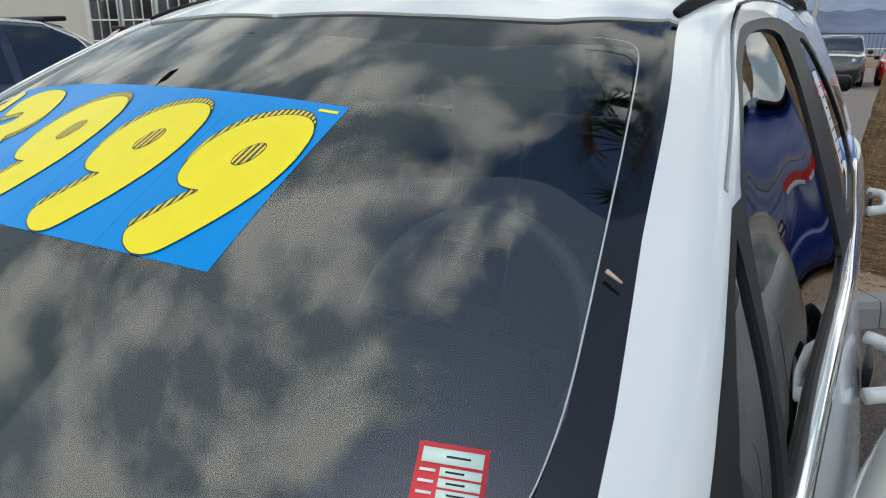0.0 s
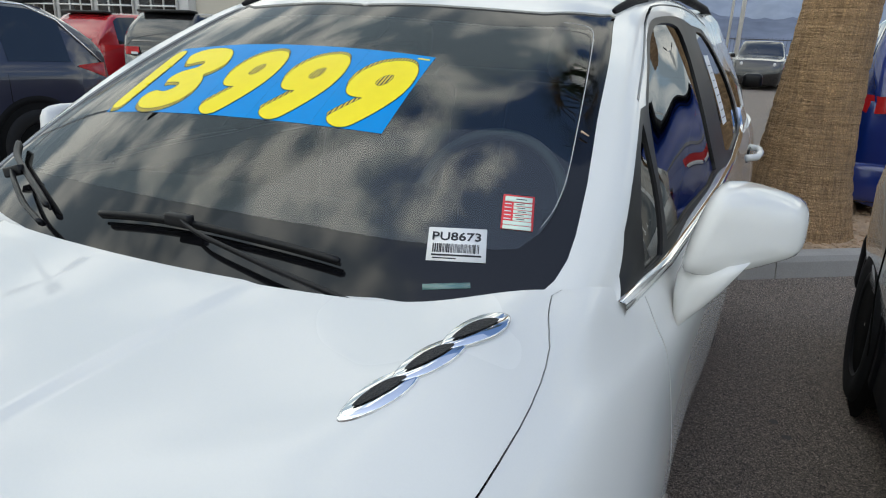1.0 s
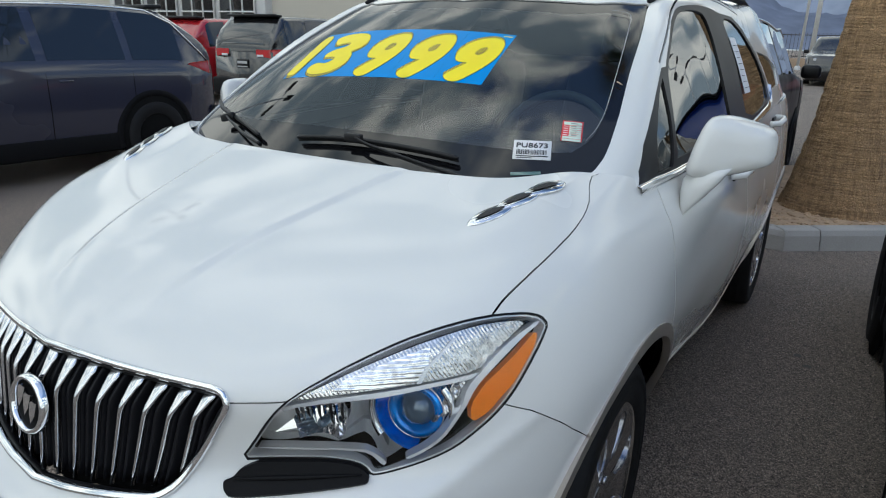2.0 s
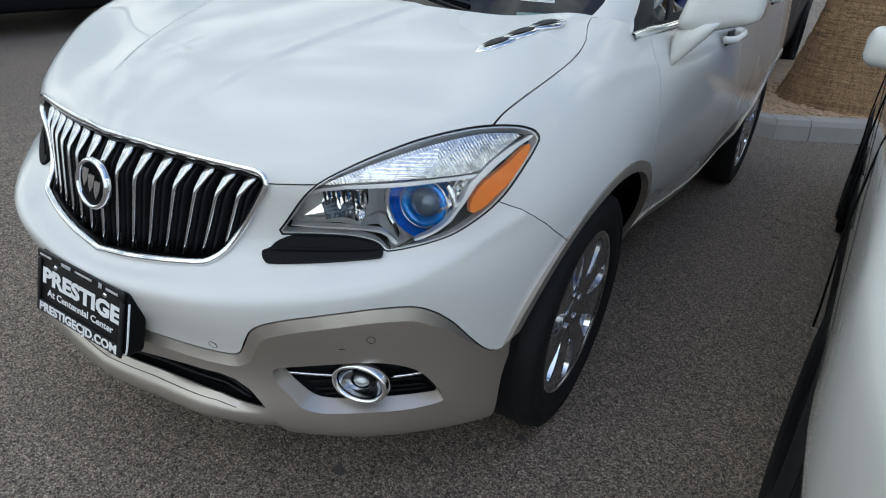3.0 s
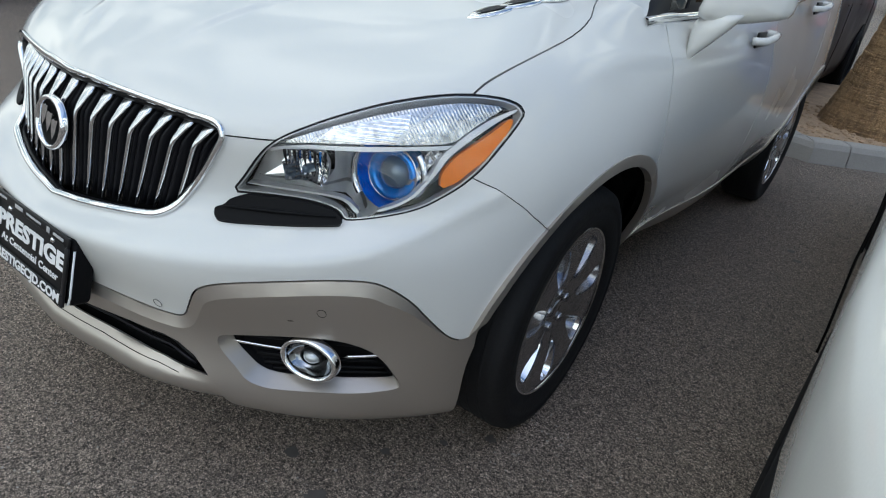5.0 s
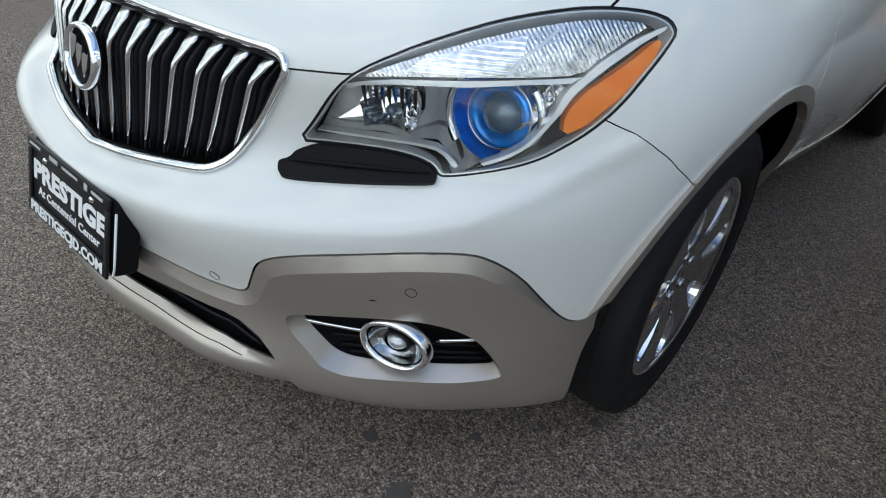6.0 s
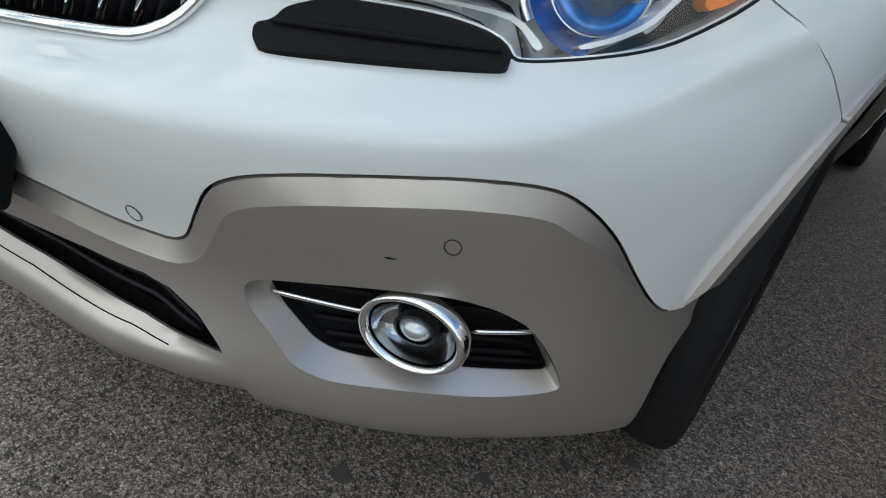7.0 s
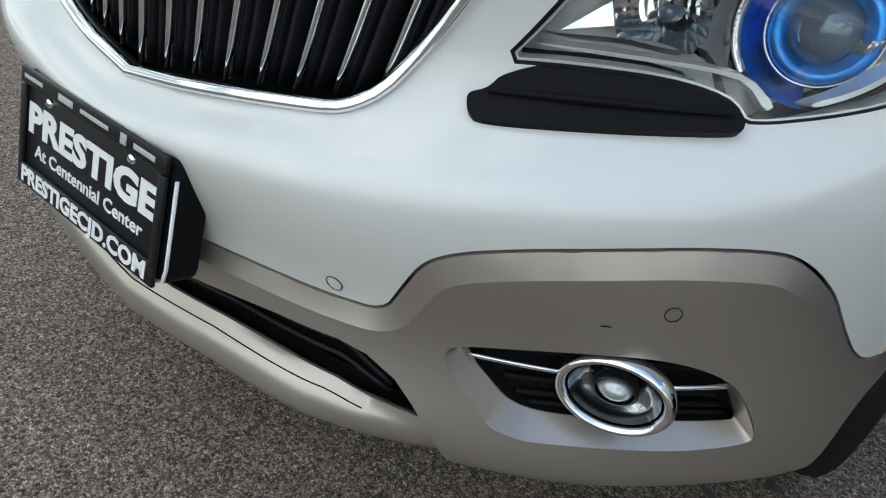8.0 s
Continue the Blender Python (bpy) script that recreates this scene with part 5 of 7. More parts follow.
def bonnet_vents():
    for sx in (1, -1):
        v = new("bonnet_vent")
        v.parent = car
        a, b = np.array((.556, .622)), np.array((.648, .848))
        d = (b - a) / np.linalg.norm(b - a)
        n = np.array((d[1], -d[0]))
        for k in range(3):
            o = a + d * (.072 * k)
            leaf = [(-.004, .001), (.012, .009), (.04, .014), (.07, .0145), (.095, .010), (.112, .001), (.106, -.007), (.085, -.0135), (.055, -.0165), (.025, -.0125), (.006, -.006)]
            slot = [(.016, -.001), (.034, -.0058), (.055, -.0078), (.076, -.0055), (.092, .0015), (.072, .0040), (.050, .0042), (.030, .0022)]
            lean = radians(-5)
            e = np.array((d[0] * math.cos(lean) - d[1] * math.sin(lean), d[0] * math.sin(lean) + d[1] * math.cos(lean)))
            en = np.array((e[1], -e[0]))
            to = lambda l: [tuple(o + d * .05 + e * (s - .05) + en * t * 1.3) for s, t in l]
            rows = []
            bm = bmesh.new()
            for f, h in ((1.0, .001), (.97, .005), (.88, .0065)):
                c = np.mean(leaf, 0)
                rows.append([bm.verts.new((p[0] * sx, p[1], p[2])) for p in on_body(to(rounded([tuple(c + (np.array(q) - c) * f) for q in leaf], 2)), "top", h + .001 * k)])
            for r, q in zip(rows, rows[1:]):
                for i in range(len(r)):
                    j = (i + 1) % len(r)
                    bm.faces.new((r[i], r[j], q[j], q[i]))
            bm.faces.new(rows[-1])
            bmesh.ops.recalc_face_normals(bm, faces=bm.faces)
            leaf_ob = part("louvre", bm, CHROME, v, "chrome leaf-shaped bonnet louvre")
            bm = bmesh.new()
            pts = on_body(to(rounded(slot, 2)), "top", .0085 + .001 * k)
            patch(bm, [Vector((p[0] * sx, p[1], p[2])) for p in pts])
            part("mesh_insert", bm, MESHM, leaf_ob, "black mesh in the louvre")


def mesh_mat():
    m = mat("black mesh", (0.02, 0.02, 0.022), rough=0.5, vary=0.1)
    nt = m.node_tree
    co, ch = nt.nodes.new("ShaderNodeTexCoord"), nt.nodes.new("ShaderNodeTexVoronoi")
    ch.inputs["Scale"].default_value = 420
    bp = nt.nodes.new("ShaderNodeBump")
    bp.inputs["Strength"].default_value, bp.inputs["Distance"].default_value = 1.0, .003
    nt.links.new(co.outputs["Object"], ch.inputs["Vector"])
    nt.links.new(ch.outputs["Distance"], bp.inputs["Height"])
    nt.links.new(bp.outputs[0], nt.nodes["Principled BSDF"].inputs["Normal"])
    return m


MESHM = mesh_mat()
bonnet_vents()


def wipers():
    glassy = lambda pts, lift: [Vector(p) for p in on_cabin(pts, "top", lift)]
    for blade, arm, joint in (([(-.10, .845), (.07, .858), (.22, .866), (.377, .880)], [(.438, .835), (.30, .832), (.144, .842), (.095, .855)], (.085, .857)),
                              ([(-.640, 1.05), (-.566, .995), (-.42, .925), (-.25, .85)], [(-.20, .812), (-.30, .845), (-.42, .905), (-.47, .935)], (-.46, .93))):
        w = new("wiper")
        w.parent = car
        line = rounded(blade, 2, False)
        part("blade", tube(bmesh.new(), glassy(line, .014), [.004] + [.008] * (len(line) - 2) + [.005], 6, squash=.8), SATIN, w, "black wiper blade")
        part("rubber", tube(bmesh.new(), glassy(line, .005), .003, 5), RUBBER, w)
        al = rounded(arm, 2, False)
        part("arm", tube(bmesh.new(), glassy(al, .026), [.010 - .005 * i / len(al) for i in range(len(al))], 8, squash=.55), SATIN, w)
        p, q = glassy([joint], .022)[0], glassy([(joint[0] + .05, joint[1] + .003)], .022)[0]
        bm = boxed((.05, .022, .018), look(p, q) @ pose(0, 0, 0, 0, 90, 0), .004)
        part("joint", bm, SATIN, w)
    bm = bmesh.new()
    rows = []
    for y in (.70, .80, .90):
        rows.append([bm.verts.new((x, y + .20 * (x / .68) ** 2 - .03, 1.062 + .02 * (y - .7))) for x in np.linspace(-.68, .68, 24)])
    for a, b in zip(rows, rows[1:]):
        for i in range(23):
            bm.faces.new((a[i], a[i + 1], b[i + 1], b[i]))
    part("cowl", bm, TRIM, car, "black plastic panel below the windscreen")


wipers()


def door_mirrors():
    outline = rounded([(.812, 1.090), (.826, 1.16), (.842, 1.212), (.858, 1.232), (.90, 1.230), (.955, 1.213), (.988, 1.198), (1.000, 1.178), (1.001, 1.125), (.990, 1.108), (.93, 1.089), (.873, 1.074), (.838, 1.076)], 1)
    mid = np.array((.915, 1.150))
    for sx in (1, -1):
        w = new("door_mirror")
        w.parent = car
        bm = bmesh.new()
        rings = []
        for f, dy in ((.30, -.064), (.62, -.060), (.84, -.050), (.945, -.032), (1.0, .0), (1.0, .045), (.97, .062), (.90, .064), (.88, .050)):
            ring = []
            for p in outline:
                q = mid + (p - mid) * f
                ring.append(bm.verts.new((q[0] * sx, 1.262 + (q[0] - .814) * .72 + dy, q[1])))
            rings.append(ring)
        n = len(outline)
        for a, b in zip(rings, rings[1:]):
            for k in range(n):
                bm.faces.new((a[k], a[(k + 1) % n], b[(k + 1) % n], b[k]))
        bm.faces.new(rings[0])
        bmesh.ops.recalc_face_normals(bm, faces=bm.faces)
        part("housing", bm, PEARL, w, "white mirror housing")
        bm = bmesh.new()
        rows = []
        for x0, x1, y0, y1, z in ((.820, .836, 1.250, 1.285, .985), (.812, .866, 1.243, 1.300, 1.018), (.808, .892, 1.240, 1.320, 1.052), (.808, .912, 1.243, 1.340, 1.082), (.815, .925, 1.255, 1.36, 1.10)):
            ring = []
            for k in range(20):
                a = 2 * math.pi * k / 20
                ca, sa = math.cos(a), math.sin(a)
                q = (abs(ca) ** 3 + abs(sa) ** 3) ** (-1 / 3)
                ring.append(bm.verts.new((((x0 + x1) / 2 + (x1 - x0) / 2 * ca * q) * sx, (y0 + y1) / 2 + (y1 - y0) / 2 * sa * q, z + .012 * ca)))
            rows.append(ring)
        for a, b in zip(rows, rows[1:]):
            for k in range(20):
                bm.faces.new((a[k], a[(k + 1) % 20], b[(k + 1) % 20], b[k]))
        bm.faces.new(rows[0])
        bm.faces.new(rows[-1])
        bmesh.ops.recalc_face_normals(bm, faces=bm.faces)
        part("foot", bm, PEARL, w, "white mirror foot on the door")
        bm = bmesh.new()
        patch(bm, [Vector(((mid + (p - mid) * .88)[0] * sx, 1.262 + ((mid + (p - mid) * .88)[0] - .814) * .72 + .052, (mid + (p - mid) * .88)[1])) for p in outline])
        part("mirror_glass", bm, CHROME, w, "mirror glass")


door_mirrors()


def door_handles():
    for sx in (1, -1):
        for y, z, x in ((1.80, 1.005, .852), (2.72, 1.085, .842)):
            h = new("door_handle")
            h.parent = car
            pts = [(x * sx, y - .02, z), ((x + .034) * sx, y + .0, z + .004), ((x + .042) * sx, y + .07, z + .012), ((x + .034) * sx, y + .15, z + .016), (x * sx, y + .175, z + .016)]
            sm = []
            for i in range(len(pts) - 1):
                for t in (0, .33, .66):
                    sm.append(Vector(pts[i]).lerp(Vector(pts[i + 1]), t))
            part("grip", tube(bmesh.new(), sm + [Vector(pts[-1])], .0125, 10), PEARL, h, "white pull handle")
            part("cup", boxed((.008, .10, .05), pose((x + .002) * sx, y + .075, z), .003), SATIN, h)


door_handles()


def trims():
    """Chrome waist strips, roof rails, windscreen trim."""
    for sx in (1, -1):
        line = [(1.066, 1.066), (1.10, 1.070), (1.15, 1.074), (1.3, 1.078), (1.6, 1.084), (2.0, 1.096), (2.4, 1.108), (2.9, 1.136), (3.03, 1.16), (3.08, 1.22)]
        pts = [(p[0] * sx, p[1], p[2]) for p in on_cabin(line, "side", .002)]
        bm = bmesh.new()
        rows = []
        for i, p in enumerate(pts):
            rows.append([bm.verts.new((p[0] + o * sx, p[1], p[2] + q)) for o, q in ((-.006, .012), (.006, .010), (.009, .0), (.006, -.010), (-.006, -.014))])
        for a, b in zip(rows, rows[1:]):
            for k in range(4):
                bm.faces.new((a[k], a[k + 1], b[k + 1], b[k]))
        bmesh.ops.recalc_face_normals(bm, faces=bm.faces)
        part("waist_strip", bm, CHROME, car, "chrome strip under the side windows")
        rail = new("roof_rail")
        rail.parent = car
        r = [(.565 * sx, 1.90, 1.568), (.567 * sx, 1.96, 1.582), (.57 * sx, 2.08, 1.594), (.572 * sx, 2.5, 1.610), (.57 * sx, 3.2, 1.606), (.56 * sx, 3.6, 1.572)]
        sm = [Vector(r[0])]
        for i in range(len(r) - 1):
            for t in (.25, .5, .75, 1):
                sm.append(Vector(r[i]).lerp(Vector(r[i + 1]), t))
        part("bar", tube(bmesh.new(), sm, .016, 10), TRIM, rail, "dark roof rail")
        corner = [(.548, 1.700), (.565, 1.79), (.570, 1.90)]
        pts = [Vector((p[0] * sx, p[1], p[2])) for p in on_cabin(rounded(corner, 2, False), "top", .006)]
        part("front_cover", tube(bmesh.new(), pts, [.006 + .013 * i / len(pts) for i in range(len(pts))], 8, squash=.5), TRIM, rail, "black roof rail cover")


trims()


def glass_edge_glint():
    """Highlight where clear glass meets its black border, painted as a pale line."""
    line = rounded([(.475, 1.565), (.505, 1.578), (.528, 1.585), (.543, 1.565), (.579, 1.41), (.612, 1.25), (.631, 1.15), (.633, 1.09), (.624, 1.05)], 2, False)
    for sx in (1, -1):
        pts = [Vector((p[0] * sx, p[1], p[2])) for p in on_cabin([tuple(q) for q in line], "top", .0045)]
        part("glass_edge_glint", tube(bmesh.new(), pts, [.0003 + .0007 * math.sin(math.pi * i / (len(pts) - 1)) for i in range(len(pts))], 5), PALE, car, "highlight along the edge of the clear glass, painted as a pale line")


glass_edge_glint()


def interior():
    bm = bmesh.new()
    rows = []
    for y, hw, z in ((.93, .50, 1.00), (.94, .50, 1.035), (1.0, .60, 1.065), (1.15, .69, 1.085), (1.3, .72, 1.085), (1.43, .735, 1.06), (1.48, .735, 1.02), (1.49, .735, .86)):
        rows.append([bm.verts.new((x * hw, y, z - .02 * abs(x) ** 4)) for x in np.linspace(-1, 1, 17)])
    for a, b in zip(rows, rows[1:]):
        for i in range(16):
            bm.faces.new((a[i], a[i + 1], b[i + 1], b[i]))
    part("dashboard", bm, CABINM, car, "dark dashboard")
    part("instrument_hood", boxed((.36, .22, .10), pose(.34, 1.32, 1.085), .04, 3), CABINM, car)
    w = new("steering_wheel")
    w.parent = car
    m = pose(.34, 1.52, 1.07, 62, 0, 0)
    part("rim", tube(bmesh.new(), [m @ Vector((.185 * math.cos(a), .185 * math.sin(a), 0)) for a in np.linspace(0, 2 * math.pi, 40, endpoint=False)], .015, 8, closed=True), WHEELGREY, w, "grey steering wheel rim")
    part("hub", boxed((.14, .10, .05), m, .02), CABINM, w)
    for a in (0, 180, 270):
        part("spoke", boxed((.14, .03, .02), m @ pose(0, 0, 0, 0, 0, a) @ pose(.11, 0, 0), .006), CABINM, w)
    for sx in (1, -1):
        s = new("seat")
        s.parent = car
        part("cushion", boxed((.50, .52, .16), pose(.35 * sx, 1.85, .68, 6), .05, 3), SEATM, s)
        part("backrest", boxed((.48, .14, .62), pose(.35 * sx, 2.17, 1.02, -14), .05, 3), SEATM, s)
        part("headrest", boxed((.26, .10, .18), pose(.35 * sx, 2.27, 1.42, -10), .045, 3), SEATM, s)
    part("rear_seat", boxed((1.2, .18, .62), pose(0, 3.05, 1.02, -16), .05, 3), SEATM, car)
    part("cabin_floor", boxed((1.4, 2.9, .08), pose(0, 2.4, .52)), CABINM, car)
    part("headliner", skin(CABIN, CUV, [f for k in ("rest",) for f in CCUT[k]], -.03, 0, "both", flip=True, thick=False), FABRIC, car)
    for sx in (1, -1):
        part("door_lining", boxed((.04, 2.3, .42), pose(.735 * sx, 2.6, .80), .015), CABINM, car)
    mirror = new("rear_view_mirror")
    mirror.parent = car
    part("housing", boxed((.24, .03, .07), pose(0, 1.57, 1.40, 10), .012), CABINM, mirror, "dark inside mirror")
    part("stem", tube(bmesh.new(), [(0, 1.56, 1.42), (0, 1.52, 1.50)], .012, 8), CABINM, mirror)
    part("sensor_box", boxed((.13, .10, .03), pose(0.02, 1.45, 1.455, 30), .01), CABINM, mirror)


WHEELGREY = mat("grey steering wheel leather", (0.10, 0.10, 0.105), rough=0.55)
interior()


# ---- price and papers on the windscreen ----
def on_glass(a, b):
    """A place on the windscreen: a across (m), b up the slope, as y in plan; slightly proud of the pane."""
    return on_cabin([(a, b)], "top", .002)[0]


def draped(bm, grid_x, grid_y, place, lift):
    """A thin sheet following the glass, on a grid of (s, t) in 0..1 put down by place()."""
    pts = [place(s, t) for s in grid_x for t in grid_y]
    pos = on_cabin(pts, "top", lift)
    n = len(grid_y)
    v = [bm.verts.new(p) for p in pos]
    for i in range(len(grid_x) - 1):
        for j in range(n - 1):
            bm.faces.new((v[i * n + j], v[(i + 1) * n + j], v[(i + 1) * n + j + 1], v[i * n + j + 1]))
    return bm


SIGN_TL, SIGN_TR, SIGN_BR, SIGN_BL = (-.438, 1.362), (.287, 1.336), (.300, 1.112), (-.428, 1.115)


def quad_place(tl, tr, br, bl, bow=1.0):
    def place(s, t):
        return tuple(np.array((0, -.030 * 4 * s * (1 - s) * bow)) + (np.array(bl) * (1 - s) + np.array(br) * s) * (1 - t) + (np.array(tl) * (1 - s) + np.array(tr) * s) * t)
    return place


def thick_stroke(line, half):
    """Outline of a brush stroke: a wide line with round ends."""
    p = np.array(line, float)
    t = np.gradient(p, axis=0)
    t /= np.linalg.norm(t, axis=1)[:, None]
    n = np.stack([-t[:, 1], t[:, 0]], 1) * half
    cap = lambda c, d: [c + half * np.array((math.cos(a), math.sin(a))) for a in np.linspace(d - math.pi / 2, d + math.pi / 2, 8)]
    a0, a1 = math.atan2(-t[0][1], -t[0][0]), math.atan2(t[-1][1], t[-1][0])
    return np.concatenate([cap(p[-1], a1), (p + n)[::-1], cap(p[0], a0), p - n])


def flat_shape(loops, place, lift, name, material, parent):
    """Fills loops (later ones are holes) drawn in sign coordinates, and lays them on the glass."""
    from mathutils.geometry import delaunay_2d_cdt
    vs, es = [], []
    for l in loops:
        k = len(vs)
        q = dense(l, .02)
        vs += [Vector((float(a), float(b))) for a, b in q]
        es += [(k + i, k + (i + 1) % len(q)) for i in range(len(q))]
    lo, hi = np.min([tuple(v) for v in vs], 0), np.max([tuple(v) for v in vs], 0)
    vs += [Vector((float(a), float(b))) for a in np.arange(lo[0], hi[0], .04) for b in np.arange(lo[1], hi[1], .04)]
    res = delaunay_2d_cdt(vs, es, [], 0, 1e-6)
    uv = np.array([tuple(p) for p in res[0]])
    mid = np.array([uv[f].mean(0) for f in res[2]])
    ok = inside(mid, np.asarray(loops[0]))
    for l in loops[1:]:
        ok &= ~inside(mid, np.asarray(l))
    faces = [f for f, k in zip(res[2], ok) if k]
    used = sorted({i for f in faces for i in f})
    idx = {i: k for k, i in enumerate(used)}
    pos = on_cabin([place(uv[i][0], uv[i][1]) for i in used], "top", lift)
    bm = bmesh.new()
    v = [bm.verts.new(p) for p in pos]
    for f in faces:
        bm.faces.new([v[idx[i]] for i in f])
    bmesh.ops.recalc_face_normals(bm, faces=bm.faces)
    return part(name, bm, material, parent)


def digit_shapes():
    """Fat brush digits, drawn in the sign's own width and height: outline first, then holes."""
    one = [(.012, .95), (.038, .95), (.056, .90), (.066, .80), (.071, .52), (.066, .24), (.058, .07), (.030, .04), (.006, .06), (.000, .14), (.004, .40), (-.002, .74), (.000, .90)]
    three = [(.100, .82), (.112, .88), (.155, .94), (.225, .945), (.282, .91), (.312, .84), (.334, .72), (.332, .63), (.312, .55), (.284, .50), (.307, .43), (.317, .36), (.318, .26), (.303, .16), (.267, .08), (.214, .04), (.166, .04), (.126, .09),
             (.108, .16), (.114, .24), (.140, .285), (.185, .255), (.212, .29), (.224, .34), (.218, .385), (.184, .40), (.150, .385), (.138, .44), (.146, .51), (.170, .565), (.196, .585), (.224, .62), (.232, .68), (.217, .715), (.187, .70), (.140, .66)]
    nine = [(.832, .09), (.845, .04), (.869, .005), (.890, .005), (.908, .03), (.932, .125), (.960, .26), (.983, .42), (.992, .59), (.986, .75), (.973, .83), (.955, .875), (.930, .885), (.900, .865), (.864, .81), (.837, .71), (.822, .60), (.821, .49), (.830, .40),
            (.848, .355), (.872, .345), (.892, .35), (.875, .285), (.852, .19), (.836, .125)]
    hole = [(.897, .52), (.894, .57), (.902, .63), (.916, .665), (.928, .66), (.931, .61), (.924, .55), (.911, .51)]
    return {"1": [one], "3": [three], "9": [nine, hole]}


def price_sign():
    sg = empty("price_sign", "blue vinyl price strip with fat yellow digits inside the windscreen", "sign")
    place = quad_place(SIGN_TL, SIGN_TR, SIGN_BR, SIGN_BL)
    for k in range(5):
        bm = draped(bmesh.new(), np.linspace(k / 5 + .0002, (k + 1) / 5 - .0002, 7), np.linspace(0, 1, 8), place, -.0036)
        part("panel", bm, SIGNBLUE, sg)
    shapes = digit_shapes()
    for ch, dx in (("1", 0), ("3", .006), ("9", -.422), ("9", -.208), ("9", 0)):
        move = lambda l, a=0.0, b=0.0: rounded([(p[0] + dx + a, p[1] + b) for p in l], 2)
        # hatched drop edge with a dark outline, then the yellow face
        off = (-.006, .042) if ch == "9" else (.005, -.042)
        flat_shape([grown_in(move(shapes[ch][0], *off), .0018)], place, -.0031, "digit_outline", INK, sg)
        flat_shape([move(shapes[ch][0], *off)], place, -.0029, "digit_shadow", SHADOWM, sg)
        flat_shape([grown_in(move(shapes[ch][0]), .0018)], place, -.0027, "digit_outline", INK, sg)
        flat_shape([move(shapes[ch][0])], place, -.0025, "digit", SIGNYEL, sg)
        for l in shapes[ch][1:]:
            flat_shape([grown_in(move(l), .0015)], place, -.0023, "digit_outline", INK, sg)
            flat_shape([move(l)], place, -.0021, "digit_hole", SHADOWM, sg)
    part("small_print", draped(bmesh.new(), np.linspace(.955, .99, 4), np.linspace(.935, .955, 3), place, -.0030), SIGNYEL, sg)


def grown_in(loop, d):
    """Grows an outline drawn in the sign's width and height by the same length both ways."""
    k = np.array((1.0, .34))
    return grown(np.asarray(loop) * k, d) / k


def stripe_mat():
    m = mat("yellow and black hatching", (0.5, 0.4, 0.0), rough=0.5)
    nt = m.node_tree
    co, wv, rp = nt.nodes.new("ShaderNodeTexCoord"), nt.nodes.new("ShaderNodeTexWave"), nt.nodes.new("ShaderNodeValToRGB")
    wv.wave_type, wv.bands_direction = "BANDS", "X"
    wv.inputs["Scale"].default_value = 48
    rp.color_ramp.interpolation = "CONSTANT"
    rp.color_ramp.elements[0].color, rp.color_ramp.elements[1].color = (.015, .015, .03, 1), (.75, .58, 0, 1)
    rp.color_ramp.elements[1].position = .45
    nt.links.new(co.outputs["Object"], wv.inputs["Vector"])
    nt.links.new(wv.outputs["Fac"], rp.inputs[0])
    nt.links.new(rp.outputs[0], nt.nodes["Principled BSDF"].inputs["Base Color"])
    return m


SHADOWM = stripe_mat()
price_sign()


def tag_matrix(centre, right, up):
    c, r, u = [np.array(v) for v in (centre, right, up)]
    r = r / np.linalg.norm(r)
    n = np.cross(r, u)
    n /= np.linalg.norm(n)
    u = np.cross(n, r)
    return Matrix([[r[i], u[i], n[i], c[i]] for i in range(3)] + [[0, 0, 0, 1]])


